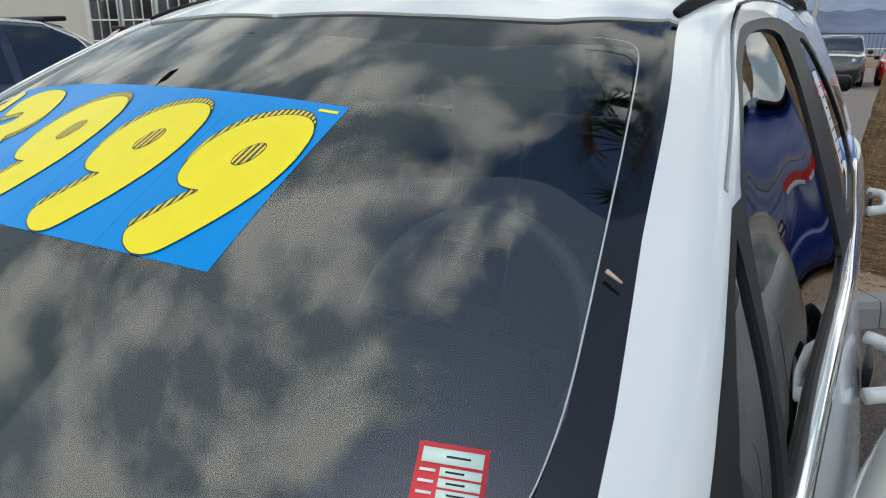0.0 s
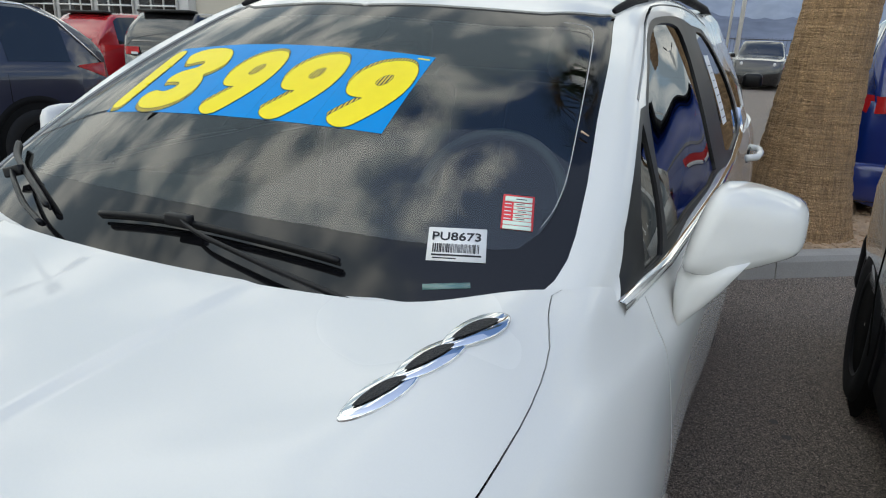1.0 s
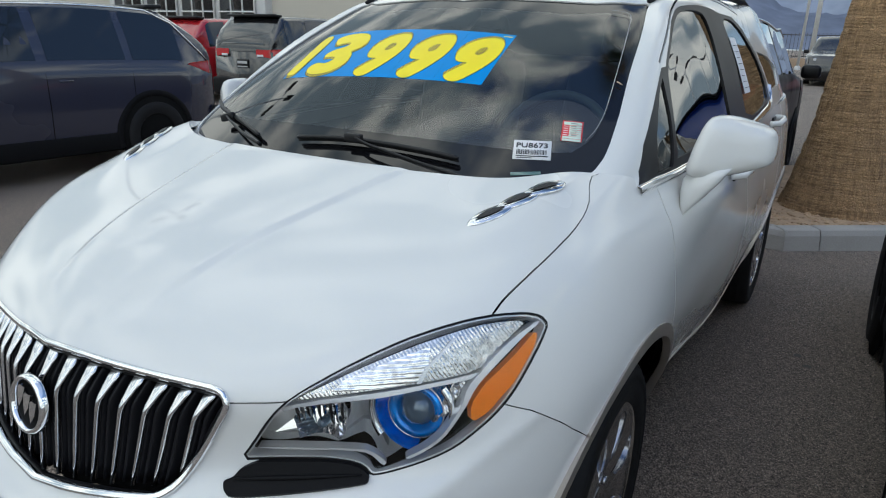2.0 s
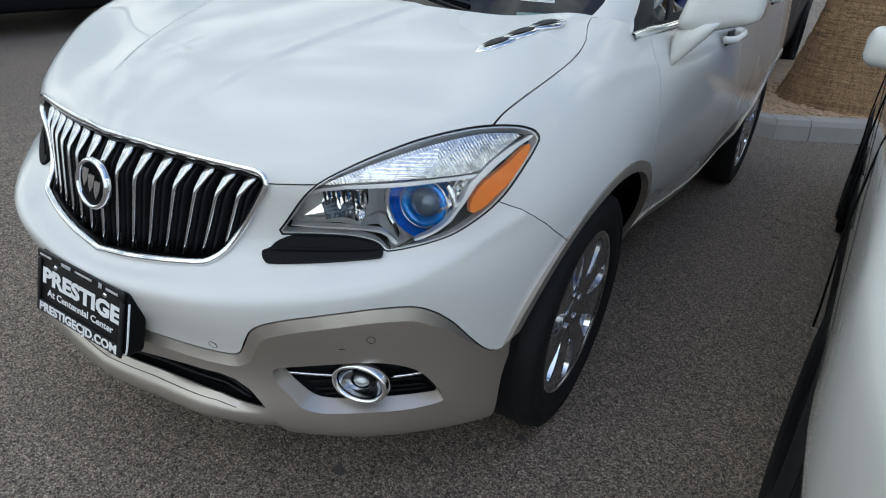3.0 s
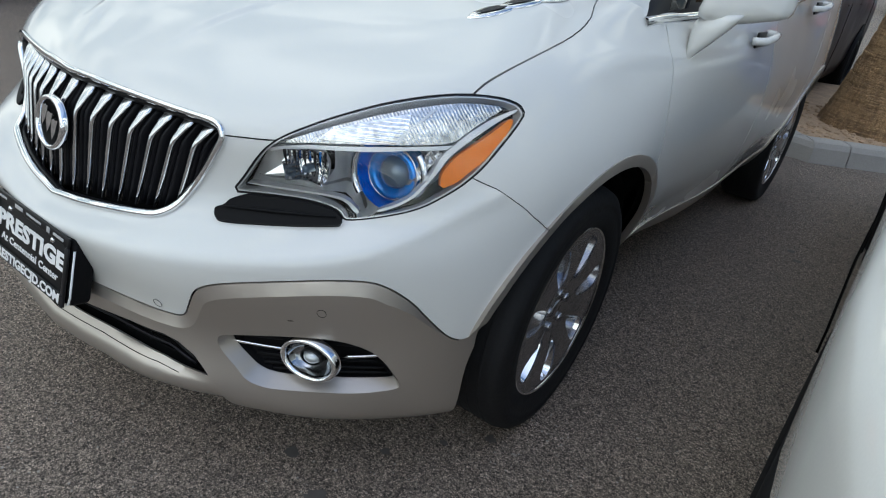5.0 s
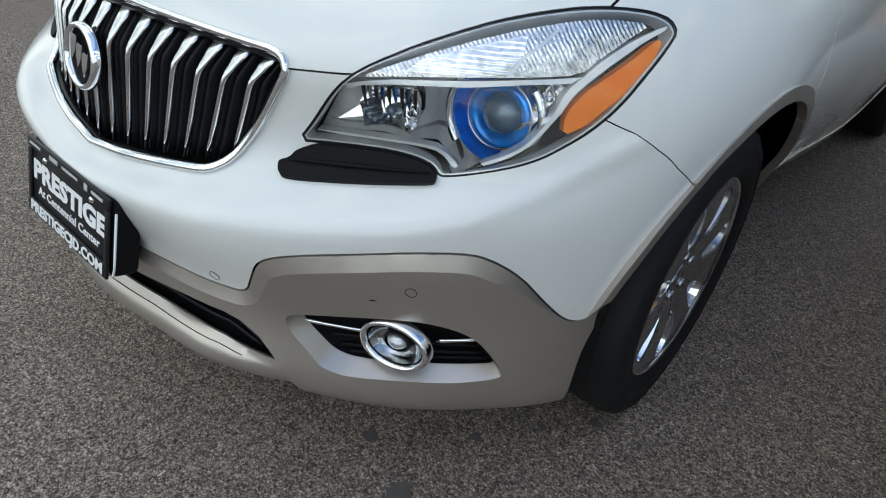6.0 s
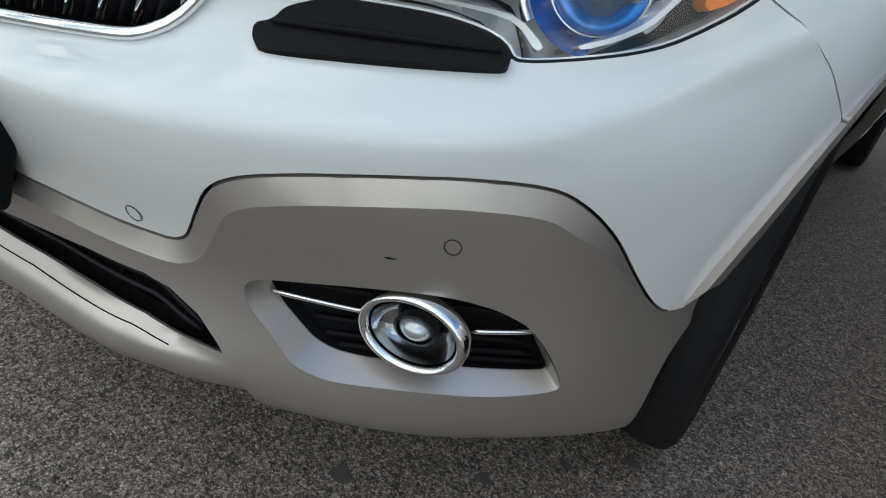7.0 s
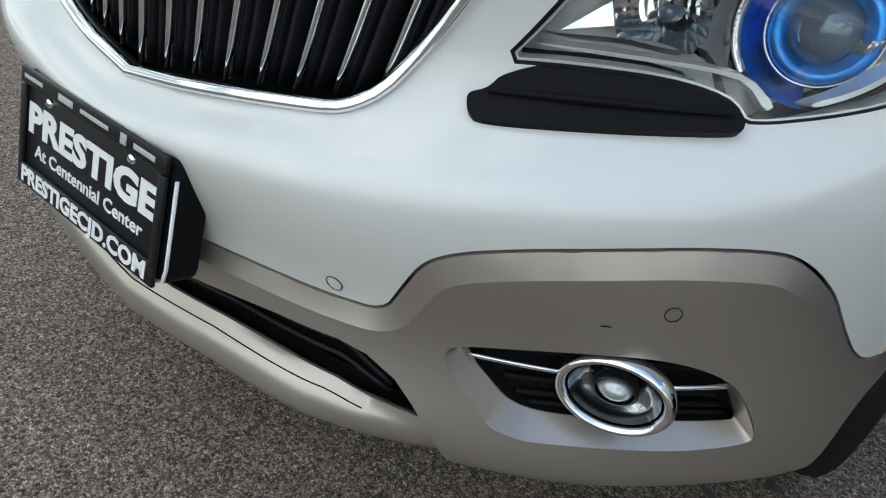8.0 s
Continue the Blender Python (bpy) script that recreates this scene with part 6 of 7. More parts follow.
def stock_label():
    tl, tr, br, bl = [on_cabin([p], "top", -.003)[0] for p in ((.471, .985), (.554, 1.019), (.569, .971), (.485, .936))]
    m = tag_matrix((tl + tr + br + bl) / 4, tr - tl, tl - bl)
    w, h = np.linalg.norm(tr - tl), np.linalg.norm(tl - bl)
    g = empty("stock_label", "white paper stock label with a barcode behind the windscreen", "label")
    part("paper", boxed((w, h, .0006), m), PAPER, g)
    wording("PU8673", h * .34, INK, g, m @ pose(-.001, h * .22, .0008), stretch=1.12, bold=.0003)
    random.seed(5)
    x = -w * .40
    while x < w * .38:
        b = random.choice((.0008, .0012, .002))
        part("bar", boxed((b, h * .26, .0004), m @ pose(x, -h * .12, .0008)), INK, g)
        x += b + random.choice((.0009, .0014))
    part("text_line", boxed((w * .84, h * .05, .0004), m @ pose(0, -h * .33, .0008)), INK, g, "small unreadable line of print")
    part("text_line", boxed((w * .4, h * .03, .0004), m @ pose(-w * .2, -h * .42, .0008)), INK, g)
    tl, tr, br, bl = [on_cabin([p], "top", -.003)[0] for p in ((.553, 1.086), (.600, 1.104), (.613, 1.044), (.562, 1.028))]
    m = tag_matrix((tl + tr + br + bl) / 4, tr - tl, tl - bl)
    w, h = np.linalg.norm(tr - tl), np.linalg.norm(tl - bl)
    g = empty("service_card", "red and pale green form card on the windscreen", "card")
    part("card", boxed((w, h, .0006), m), REDINK, g)
    part("field", boxed((w * .86, h * .15, .0004), m @ pose(0, h * .37, .0008)), MINT, g)
    for k in range(5):
        part("field", boxed((w * .58, h * .085, .0004), m @ pose(w * .14, h * (.22 - .108 * k), .0008)), MINT, g)
        part("caption", boxed((w * .22, h * .028, .0004), m @ pose(-w * .32, h * (.22 - .108 * k), .0008)), PAPER, g)
        part("scribble", boxed((w * .26, h * .018, .0004), m @ pose(w * (.06 + .03 * (k % 3)), h * (.22 - .108 * k), .0014)), INK, g)
    for k in range(2):
        part("field", boxed((w * .88, h * .105, .0004), m @ pose(0, h * (-.325 - .125 * k), .0008)), MINT, g)
    part("scribble", boxed((w * .34, h * .02, .0004), m @ pose(w * .08, h * .37, .0014)), INK, g)
    a, b, c, d = [on_cabin([p], "top", -.0035)[0] for p in ((.498, .908), (.562, .940), (.569, .928), (.505, .897))]
    m = tag_matrix((a + b + c + d) / 4, b - a, a - d)
    g = empty("number_window", "clear strip window in the black windscreen border", "strip")
    part("pane", boxed((.070, .010, .0006), m), TEAL, g)


TEAL = mat("pale teal strip", (0.10, 0.20, 0.19), rough=0.2, coat=1.0)
stock_label()


def window_form():
    """A white form taped inside the rear side window."""
    g = empty("window_form", "white printed form taped in the rear side window", "paper")
    bm = bmesh.new()
    ys, zs = np.linspace(2.36, 2.50, 5), np.linspace(1.225, 1.43, 6)
    pos = on_cabin([(y, z) for y in ys for z in zs], "side", .002)
    v = [bm.verts.new(p) for p in pos]
    for i in range(4):
        for j in range(5):
            bm.faces.new((v[i * 6 + j], v[(i + 1) * 6 + j], v[(i + 1) * 6 + j + 1], v[i * 6 + j + 1]))
    part("sheet", bm, PAPER, g)
    for k in range(8):
        z = 1.245 + .022 * k
        p = on_cabin([(2.375, z), (2.43, z), (2.485 - .02 * (k % 3), z)], "side", .004)
        part("text_line", tube(bmesh.new(), [Vector(q) for q in p], .0011, 4), INK, g)


window_form()


def frit_chip():
    p = on_cabin([(.617, 1.262), (.632, 1.258)], "top", .004)
    part("chip", tube(bmesh.new(), [Vector(q) for q in p], [.0022, .0012], 6), CHIPM, car, "small pale chip in the black glass border")


CHIPM = mat("bare chip", (0.55, 0.40, 0.28), rough=0.7)
frit_chip()


def scratch():
    """A short dark scratch in the cladding under the parking sensor."""
    p = on_body([(.548, .508), (.552, .5085), (.557, .508)], "front", .0122)
    part("scratch", tube(bmesh.new(), [Vector(q) for q in p], [.0006, .0011, .0005], 5), DARK, car, "short dark scratch in the grey cladding")


scratch()


# ---- the car park ----
def pebbles(name, spots, material, label, category):
    """Many small uneven stones in one mesh: spots are (x, y, z, radius)."""
    bm = bmesh.new()
    bmesh.ops.create_icosphere(bm, subdivisions=1, radius=1.0)
    shape, tris = np.array([v.co[:] for v in bm.verts]), np.array([[v.index for v in f.verts] for f in bm.faces])
    bm.free()
    rng = np.random.default_rng(3)
    n, k = len(spots), len(shape)
    sp = np.array(spots)
    pts = shape[None] * rng.uniform(.6, 1.3, (n, k, 1)) * np.array((1, 1, .6)) * rng.uniform(.7, 1.3, (n, 1, 3)) * sp[:, None, 3:] + sp[:, None, :3]
    faces = (tris[None] + np.arange(n)[:, None, None] * k).reshape(-1, 3)
    me = bpy.data.meshes.new(name)
    me.from_pydata(pts.reshape(-1, 3).tolist(), [], faces.tolist())
    me.materials.append(material)
    return tagged(new(name, me), label, category, kind="stuff")


GRAVEL = mat("tan gravel", (0.42, 0.30, 0.19), rough=0.95, bump=0.5, scale=60, vary=0.35, coarse=9)
AX, AY = np.array((.788, .616)), np.array((-.616, .788))
CORNER = np.array((.735, 4.605))


def planter():
    """Diagonal kerbed island: kerb stones with joints, gravel bed."""
    k = empty("kerb", "pale concrete kerb with joints round the palm's island", "kerb", kind="structure")
    prof = [(0, 0), (.012, .11), (.03, .148), (.05, .155), (.15, .155), (.15, 0)]

    def stone(a, b, inward, drop=0.0):
        a, b = np.array(a), np.array(b)
        bm = bmesh.new()
        rows = []
        for p in (a, b):
            rows.append([bm.verts.new((p[0] + inward[0] * d, p[1] + inward[1] * d, z - (drop if z else 0))) for d, z in prof])
        n = len(prof)
        for i in range(n):
            bm.faces.new((rows[0][i], rows[0][(i + 1) % n], rows[1][(i + 1) % n], rows[1][i]))
        bm.faces.new(rows[0])
        bm.faces.new(rows[1][::-1])
        bmesh.ops.recalc_face_normals(bm, faces=bm.faces)
        part("kerb_stone", bm, CONCRETE, k, smooth=False)
    cut = .16
    p0 = CORNER + AX * cut
    lengths = [.28, .95, .95, .95]
    s = 0
    for l in lengths:
        stone(p0 + AX * (s + .004), p0 + AX * (s + l - .004), AY)
        s += l
    p1 = CORNER + AY * cut
    d = (p0 - p1) / np.linalg.norm(p0 - p1)
    stone(p1, p0, np.array((-d[1], d[0])), .005)
    s = 0
    for l in [.6, .95, .95]:
        stone(p1 + AY * (s + .004), p1 + AY * (s + l - .004), AX)
        s += l
    bm = bmesh.new()
    q = [CORNER + AX * .26 + AY * .05, CORNER + AX * 3.2 + AY * .05, CORNER + AX * 3.2 + AY * 2.8, CORNER + AX * .05 + AY * 2.8, CORNER + AX * .05 + AY * .26]
    bm.faces.new([bm.verts.new((p[0], p[1], .125)) for p in q])
    tagged(link_mesh("gravel_bed", bm, GRAVEL), "tan gravel bed round the palm", "gravel", kind="structure")
    random.seed(3)
    spots = []
    for _ in range(900):
        p = CORNER + AX * random.uniform(.25, 2.6) + AY * random.uniform(.16, 1.6)
        spots.append((p[0], p[1], .128, random.uniform(.008, .024)))
    pebbles("gravel", spots, GRAVEL, "loose tan stones on the bed", "gravel")


planter()


def bark_mat():
    m = mat("palm bark", (0.44, 0.295, 0.16), rough=0.95, bump=0.4, scale=40, vary=0.25, coarse=3)
    nt = m.node_tree
    b = nt.nodes["Principled BSDF"]
    co = nt.nodes.new("ShaderNodeTexCoord")
    heights = []
    for scale, stretch, dist, amt in ((7.0, (5.0, 5.0, .35), 3.0, .9), (16.0, (.25, .25, 3.4), 2.0, .8)):
        mp, wv = nt.nodes.new("ShaderNodeMapping"), nt.nodes.new("ShaderNodeTexNoise")
        mp.inputs["Scale"].default_value = stretch
        wv.inputs["Scale"].default_value, wv.inputs["Detail"].default_value, wv.inputs["Distortion"].default_value = scale, 5, .6
        nt.links.new(co.outputs["Object"], mp.inputs[0])
        nt.links.new(mp.outputs[0], wv.inputs["Vector"])
        rp = nt.nodes.new("ShaderNodeMapRange")
        rp.inputs["From Min"].default_value, rp.inputs["From Max"].default_value = .38, .55
        nt.links.new(wv.outputs["Fac"], rp.inputs["Value"])
        heights.append(rp.outputs["Result"])
    ad = nt.nodes.new("ShaderNodeMath")
    ad.operation = "MULTIPLY_ADD"
    ad.inputs[1].default_value, ad.inputs[2].default_value = .5, .0
    nt.links.new(heights[0], ad.inputs[0])
    sm = nt.nodes.new("ShaderNodeMath")
    sm.operation = "MULTIPLY_ADD"
    sm.inputs[1].default_value = .5
    nt.links.new(heights[1], sm.inputs[0])
    nt.links.new(ad.outputs[0], sm.inputs[2])
    # small plates between cracks
    mp, crack, edge = nt.nodes.new("ShaderNodeMapping"), nt.nodes.new("ShaderNodeTexVoronoi"), nt.nodes.new("ShaderNodeMapRange")
    mp.inputs["Scale"].default_value = (62, 62, 48)
    crack.feature = "DISTANCE_TO_EDGE"
    crack.inputs["Scale"].default_value = 1.0
    edge.inputs["From Min"].default_value, edge.inputs["From Max"].default_value = .02, .22
    edge.inputs["To Min"].default_value, edge.inputs["To Max"].default_value = .45, 1.0
    warp, bend = nt.nodes.new("ShaderNodeTexNoise"), nt.nodes.new("ShaderNodeMixRGB")
    warp.inputs["Scale"].default_value, bend.inputs[0].default_value = 6, .05
    nt.links.new(co.outputs["Object"], warp.inputs["Vector"])
    nt.links.new(co.outputs["Object"], bend.inputs[1])
    nt.links.new(warp.outputs["Color"], bend.inputs[2])
    nt.links.new(bend.outputs[0], mp.inputs[0])
    nt.links.new(mp.outputs[0], crack.inputs["Vector"])
    nt.links.new(crack.outputs["Distance"], edge.inputs["Value"])
    plates = nt.nodes.new("ShaderNodeMath")
    plates.operation = "MULTIPLY"
    nt.links.new(sm.outputs[0], plates.inputs[0])
    nt.links.new(edge.outputs["Result"], plates.inputs[1])
    sm = plates
    bp = nt.nodes.new("ShaderNodeBump")
    bp.inputs["Strength"].default_value, bp.inputs["Distance"].default_value = 1.0, .02
    nt.links.new(sm.outputs[0], bp.inputs["Height"])
    nt.links.new(bp.outputs[0], b.inputs["Normal"])
    mx = nt.nodes.new("ShaderNodeMixRGB")
    mx.blend_type = "MULTIPLY"
    mx.inputs[0].default_value = .75
    old = b.inputs["Base Color"].links[0].from_socket
    rr = nt.nodes.new("ShaderNodeValToRGB")
    rr.color_ramp.elements[0].color, rr.color_ramp.elements[1].color = (.30, .26, .22, 1), (1.35, 1.30, 1.2, 1)
    nt.links.new(sm.outputs[0], rr.inputs[0])
    nt.links.new(old, mx.inputs[1])
    nt.links.new(rr.outputs[0], mx.inputs[2])
    nt.links.new(mx.outputs[0], b.inputs["Base Color"])
    return m


BARK = bark_mat()
LEAF = mat("palm leaf", (0.05, 0.085, 0.025), rough=0.6, vary=0.3)
DRYLEAF = mat("dry palm leaf", (0.28, 0.20, 0.10), rough=0.8, vary=0.3)


def palm(at, lean=(.0, .0), height=9.0, r0=.36):
    p = empty("palm_tree", "tall palm with a thick cracked brown trunk in the kerbed island", "palm tree", pose(at[0], at[1], .12))
    random.seed(9)
    bm = bmesh.new()
    rows, n = [], 96
    zs = list(np.arange(0, 2.6, .022)) + list(np.arange(2.6, height, .25)) + [height]
    for i, z in enumerate(zs):
        r = .225 + (r0 - .225) * math.exp(-z / .85) + .012 * math.exp(-z * 3)
        ring = []
        for k in range(n):
            a = 2 * math.pi * k / n
            q = Vector((math.cos(a) * 2.2, math.sin(a) * 2.2, z * 5.0))
            f = noise.noise(q * 1.6) * .010 + noise.noise(Vector((a * 9, math.sin(a) * 3, z * 1.4))) * .009 - .008 * max(0, math.sin(z * 62 + 2.2 * noise.noise(Vector((math.cos(a) * 3, math.sin(a) * 3, z * 2))))) ** 6
            ring.append(bm.verts.new(((r + f) * math.cos(a) + lean[0] * z, (r + f) * math.sin(a) + lean[1] * z, z)))
        rows.append(ring)
    for a, b in zip(rows, rows[1:]):
        for k in range(n):
            bm.faces.new((a[k], a[(k + 1) % n], b[(k + 1) % n], b[k]))
    part("trunk", bm, BARK, p, "thick brown cracked trunk")
    # knot where a frond base broke off
    bm = bmesh.new()
    a = math.radians(-62)
    box(bm, (.10, .05, .13), pose(.245 * math.cos(a) + lean[0] * 1.1, .245 * math.sin(a) + lean[1] * 1.1, 1.08, 10, 0, math.degrees(a) + 90), .018, 2)
    part("stub", bm, BARK, p)
    top = Vector((lean[0] * height, lean[1] * height, height))
    for k in range(34):
        az, el = random.uniform(0, 2 * math.pi), random.uniform(-.6, 1.2)
        d = Vector((math.cos(az) * math.cos(el), math.sin(az) * math.cos(el), math.sin(el)))
        bm = bmesh.new()
        stem = [top + d * t * 1.3 + Vector((0, 0, -.35 * t * t)) for t in (0, .5, 1)]
        tube(bm, stem, .015, 5)
        side, tip = d.cross(Vector((0, 0, 1))).normalized(), stem[-1]
        up = side.cross(d)
        for j in range(22):
            b = math.radians(-100 + 200 * j / 21)
            o = d * math.cos(b) + side * math.sin(b)
            l = random.uniform(.6, .85)
            e = tip + o * l + Vector((0, 0, -.22 * random.uniform(.5, 1.4)))
            w = up * .02 + side * .018
            bm.faces.new([bm.verts.new(q) for q in (tip, tip + o * l * .5 + w, e, tip + o * l * .5 - w)])
        part("frond", bm, LEAF if el > -.2 else DRYLEAF, p, smooth=False)
    return p


palm((1.13, 5.93), (.035, .0), r0=.45)


def paint(name, color, rough=.25):
    return mat(name, color, rough=rough, coat=1.0, vary=0.03, scale=300, coarse=1.0)


WINDOWM = glass("dark tinted pane", (0.06, 0.065, 0.07), 1.52, 0.05)
TAILRED = mat("red tail lamp", (0.45, 0.012, 0.015), rough=0.15, coat=1.0, vary=0.2, scale=60)
CLEARWHITE = mat("clear lamp segment", (0.6, 0.6, 0.62), rough=0.15, coat=1.0, vary=0.1)


def car_wheel(parent, x, y, r=.35, face=1, spokes=5, metal=None):
    w = new("wheel")
    w.parent, w.matrix_basis = parent, pose(x, y, r, 90, 0, 90 * face)
    t = part("tyre", lathe(bmesh.new(), [(r * .66, -.10), (r * .8, -.112), (r * .93, -.108), (r * .985, -.09), (r, -.05), (r, .05), (r * .985, .09), (r * .93, .108), (r * .8, .112), (r * .66, .10)], 48), RUBBER, w)
    part("rim", lathe(bmesh.new(), [(r * .60, -.08), (r * .66, .088), (r * .685, .098), (r * .66, .102), (r * .62, .085), (r * .58, .0), (0, .0)], 40), SATIN, w)
    for k in range(spokes):
        a = 2 * math.pi * k / spokes
        part("spoke", boxed((r * .56, .055, .03), pose(0, 0, .058, 0, 0, math.degrees(a)) @ pose(r * .33, 0, 0, 0, -4, 0), .008), metal or DULL, w)
    part("hub_cap", lathe(bmesh.new(), [(0, .09), (.04, .086), (.055, .06)], 20), metal or DULL, w)


def parked_car(name, label, category, m, body, length=4.5, width=1.82, height=1.65, bonnet=1.02, waist=1.02, clearance=.22, screen=.95, cabin=(.12, .60), wheelbase=2.62, overhang=.9, chrome_line=False, dark_roof=None, cladding=True, boxy=.0, wheels=None, papers=False, mirror_out=.10, mirror_size=1.0, mirror_mat=None, tuck=0.0):
    """A parked vehicle facing local +y, rear at y = 0: shell, cladding, panes, lamps, handles, wheels."""
    c = empty(name, label, category, m)
    hw = width / 2
    rear_top, front_top = .30 + .35 * (1 - boxy), length * cabin[1]
    front_base = front_top + screen
    roof_hw = hw * (.70 + .10 * boxy)

    def height_at(y):
        if y < rear_top:
            t = y / rear_top
            return waist + (height - waist) * (t ** .55), hw + (roof_hw - hw) * t ** .55
        if y < front_top:
            t = (y - rear_top) / (front_top - rear_top)
            return height - .03 * (1 - math.sin(math.pi * (t * .8 + .2))) * 2, roof_hw
        if y < front_base:
            t = (y - front_top) / screen
            return height + (bonnet + .04 - height) * t ** 1.25, roof_hw + (hw * .86 - roof_hw) * t
        t = (y - front_base) / (length - front_base)
        return bonnet + .04 - .14 * t ** 2.2, hw * .86 - .10 * t ** 2

    def plan(y):
        e = min(y, length - y)
        return hw - .16 * max(0, 1 - e / .55) ** 2.2

    def ring(y):
        zt, ht = height_at(y)
        h = plan(y)
        ht = min(ht, h * .97)
        zw = min(waist + .02 * math.sin(y), zt - .015)
        pts = [(h * .80 - tuck, clearance), (h * .93 - tuck, clearance + .03), (h * .985 - tuck * .8, clearance + .18), (h - tuck * .25, (clearance + zw) * .52), (h * .995, zw - .12), (h * .975, zw)]
        for f in (.12, .35, .62, .86):
            pts.append((h * .955 + (ht - h * .955) * (f ** 1.15), zw + (zt - zw) * f))
        pts += [(ht * .93, zt - .006), (ht * .75, zt + .006), (ht * .4, zt + .018), (0, zt + .022)]
        return pts
    ys = sorted(set([0.0, .03, .08, .16] + list(np.linspace(.26, length - .3, 40)) + [length - .16, length - .07, length - .02, length]))
    bm = bmesh.new()
    rows = []
    for y in ys:
        half = ring(y)
        full = [(a, b) for a, b in half] + [(-a, b) for a, b in half[-2::-1]]
        rows.append([bm.verts.new((a, y, b)) for a, b in full])
    n = len(rows[0])
    for a, b in zip(rows, rows[1:]):
        for k in range(n - 1):
            bm.faces.new((a[k], a[k + 1], b[k + 1], b[k]))
        bm.faces.new((a[n - 1], a[0], b[0], b[n - 1]))
    bm.faces.new(rows[0])
    bm.faces.new(rows[-1][::-1])
    bmesh.ops.recalc_face_normals(bm, faces=bm.faces)
    part("body", bm, body, c)

    def side_at(y, f, s, out=.006):
        zt, ht = height_at(y)
        h = plan(y)
        ht, zw = min(ht, h * .97), min(waist + .02 * math.sin(y), zt - .015)
        return Vector((s * (h * .955 + (ht - h * .955) * (f ** 1.15) + out), y, zw + (zt - zw) * f + .002))
    spans = [(rear_top * .55 + .12, rear_top + .42, "third"), (rear_top + .50, rear_top + 1.28, "rear"), (rear_top + 1.38, front_top + .34, "front")]
    for s in (1, -1):
        for y0, y1, _ in spans:
            loop = []
            lo, hi = .09, .90
            for y in np.linspace(y0, y1, 8):
                loop.append(side_at(y, lo, s))
            for y in np.linspace(y1, y0, 8):
                top = hi if rear_top < y < front_top else hi - .06
                loop.append(side_at(y, top, s))
            bm = bmesh.new()
            a = [bm.verts.new(p) for p in loop]
            for i in range(7):
                bm.faces.new((a[i], a[i + 1], a[14 - i], a[15 - i]))
            bmesh.ops.recalc_face_normals(bm, faces=bm.faces)
            part("side_window", bm, PANEDARK, c, "dark side window")
        if chrome_line:
            line = [side_at(y, .955, s, .008) for y in np.linspace(front_top + .3, rear_top + .1, 14)] + [side_at(y, f, s, .008) for y, f in ((rear_top * .75, .85), (rear_top * .5, .62), (rear_top * .3, .42), (.08, .22))]
            part("chrome_line", tube(bmesh.new(), line, .010, 6), CHROME, c, "chrome line along the roof")
        for y in (rear_top + 1.16, front_top - .12):
            p = side_at(y, .0, s, .0)
            h = part("door_handle", tube(bmesh.new(), [(p.x + s * o, y + d, waist - .115) for o, d in ((.0, -.10), (.028, -.07), (.030, .05), (.0, .09))], .012, 8), body, c)
        for y in (rear_top + .46, rear_top + 1.33, front_base - .02):
            pts = []
            for f in np.linspace(.03, .97, 10):
                z = clearance + .12 + (waist - clearance - .14) * f
                h = plan(y)
                x = np.interp(z, [clearance + .18, (clearance + waist) * .52, waist - .12, waist], [h * .985, h, h * .995, h * .975])
                pts.append((s * (x + .0005), y + (.10 * (f < .35) * (1 - f / .35) if y < rear_top + .5 else 0), z))
            part("door_gap", tube(bmesh.new(), pts, .0035, 5), DARK, c)
        for y in (overhang, overhang + wheelbase):
            h = plan(y) - tuck * .8
            bm = lathe(bmesh.new(), [(0, .0), (.405, .0), (.408, -.02)], 40, pose(s * (h + .004), y, .35, 90, 0, 90 * s))
            part("wheel_well", bm, DARK, c)
            if cladding:
                bm = bmesh.new()
                arcs = []
                for r, o in ((.395, .006), (.40, .016), (.455, .014), (.462, .0)):
                    arcs.append([bm.verts.new((s * (h * .99 + o), y + r * math.cos(a), .35 + r * math.sin(a))) for a in np.linspace(math.radians(-14), math.radians(194), 30)])
                for a, b in zip(arcs, arcs[1:]):
                    for i in range(29):
                        bm.faces.new((a[i], a[i + 1], b[i + 1], b[i]))
                bmesh.ops.recalc_face_normals(bm, faces=bm.faces)
                part("arch_cladding", bm, TRIM, c, "black wheel arch cladding")
            car_wheel(c, s * (h - .085), y, .345, s, metal=wheels)
        if cladding:
            y0, y1 = overhang + .44, overhang + wheelbase - .44
            part("sill", boxed((.03, y1 - y0, .17), pose(s * (hw * .985 - tuck * .9), (y0 + y1) / 2, clearance + .10), .012), TRIM, c)
        # tail lamps wrap round the rear corner, tapering forwards
        bm = bmesh.new()
        rows = []
        for y, low, top in ((.42, .015, .030), (.30, -.02, .040), (.18, -.06, .048), (.09, -.085, .050), (.035, -.10, .050)):
            h = plan(y)
            rows.append([bm.verts.new((s * (h * (.985 if z < waist - .02 else .972) + .007), y, z)) for z in np.linspace(waist + low, waist + top, 4)])
        for x in (.93, .80, .62, .48):
            rows.append([bm.verts.new((s * plan(0) * x, -.010, z)) for z in np.linspace(waist - .10 * min(1, x + .1), waist + .040, 4)])
        for a, b in zip(rows, rows[1:]):
            for k in range(3):
                bm.faces.new((a[k], a[k + 1], b[k + 1], b[k]))
        bmesh.ops.recalc_face_normals(bm, faces=bm.faces)
        lampo = part("tail_lamp", bm, TAILRED, c, "red wraparound tail lamp")
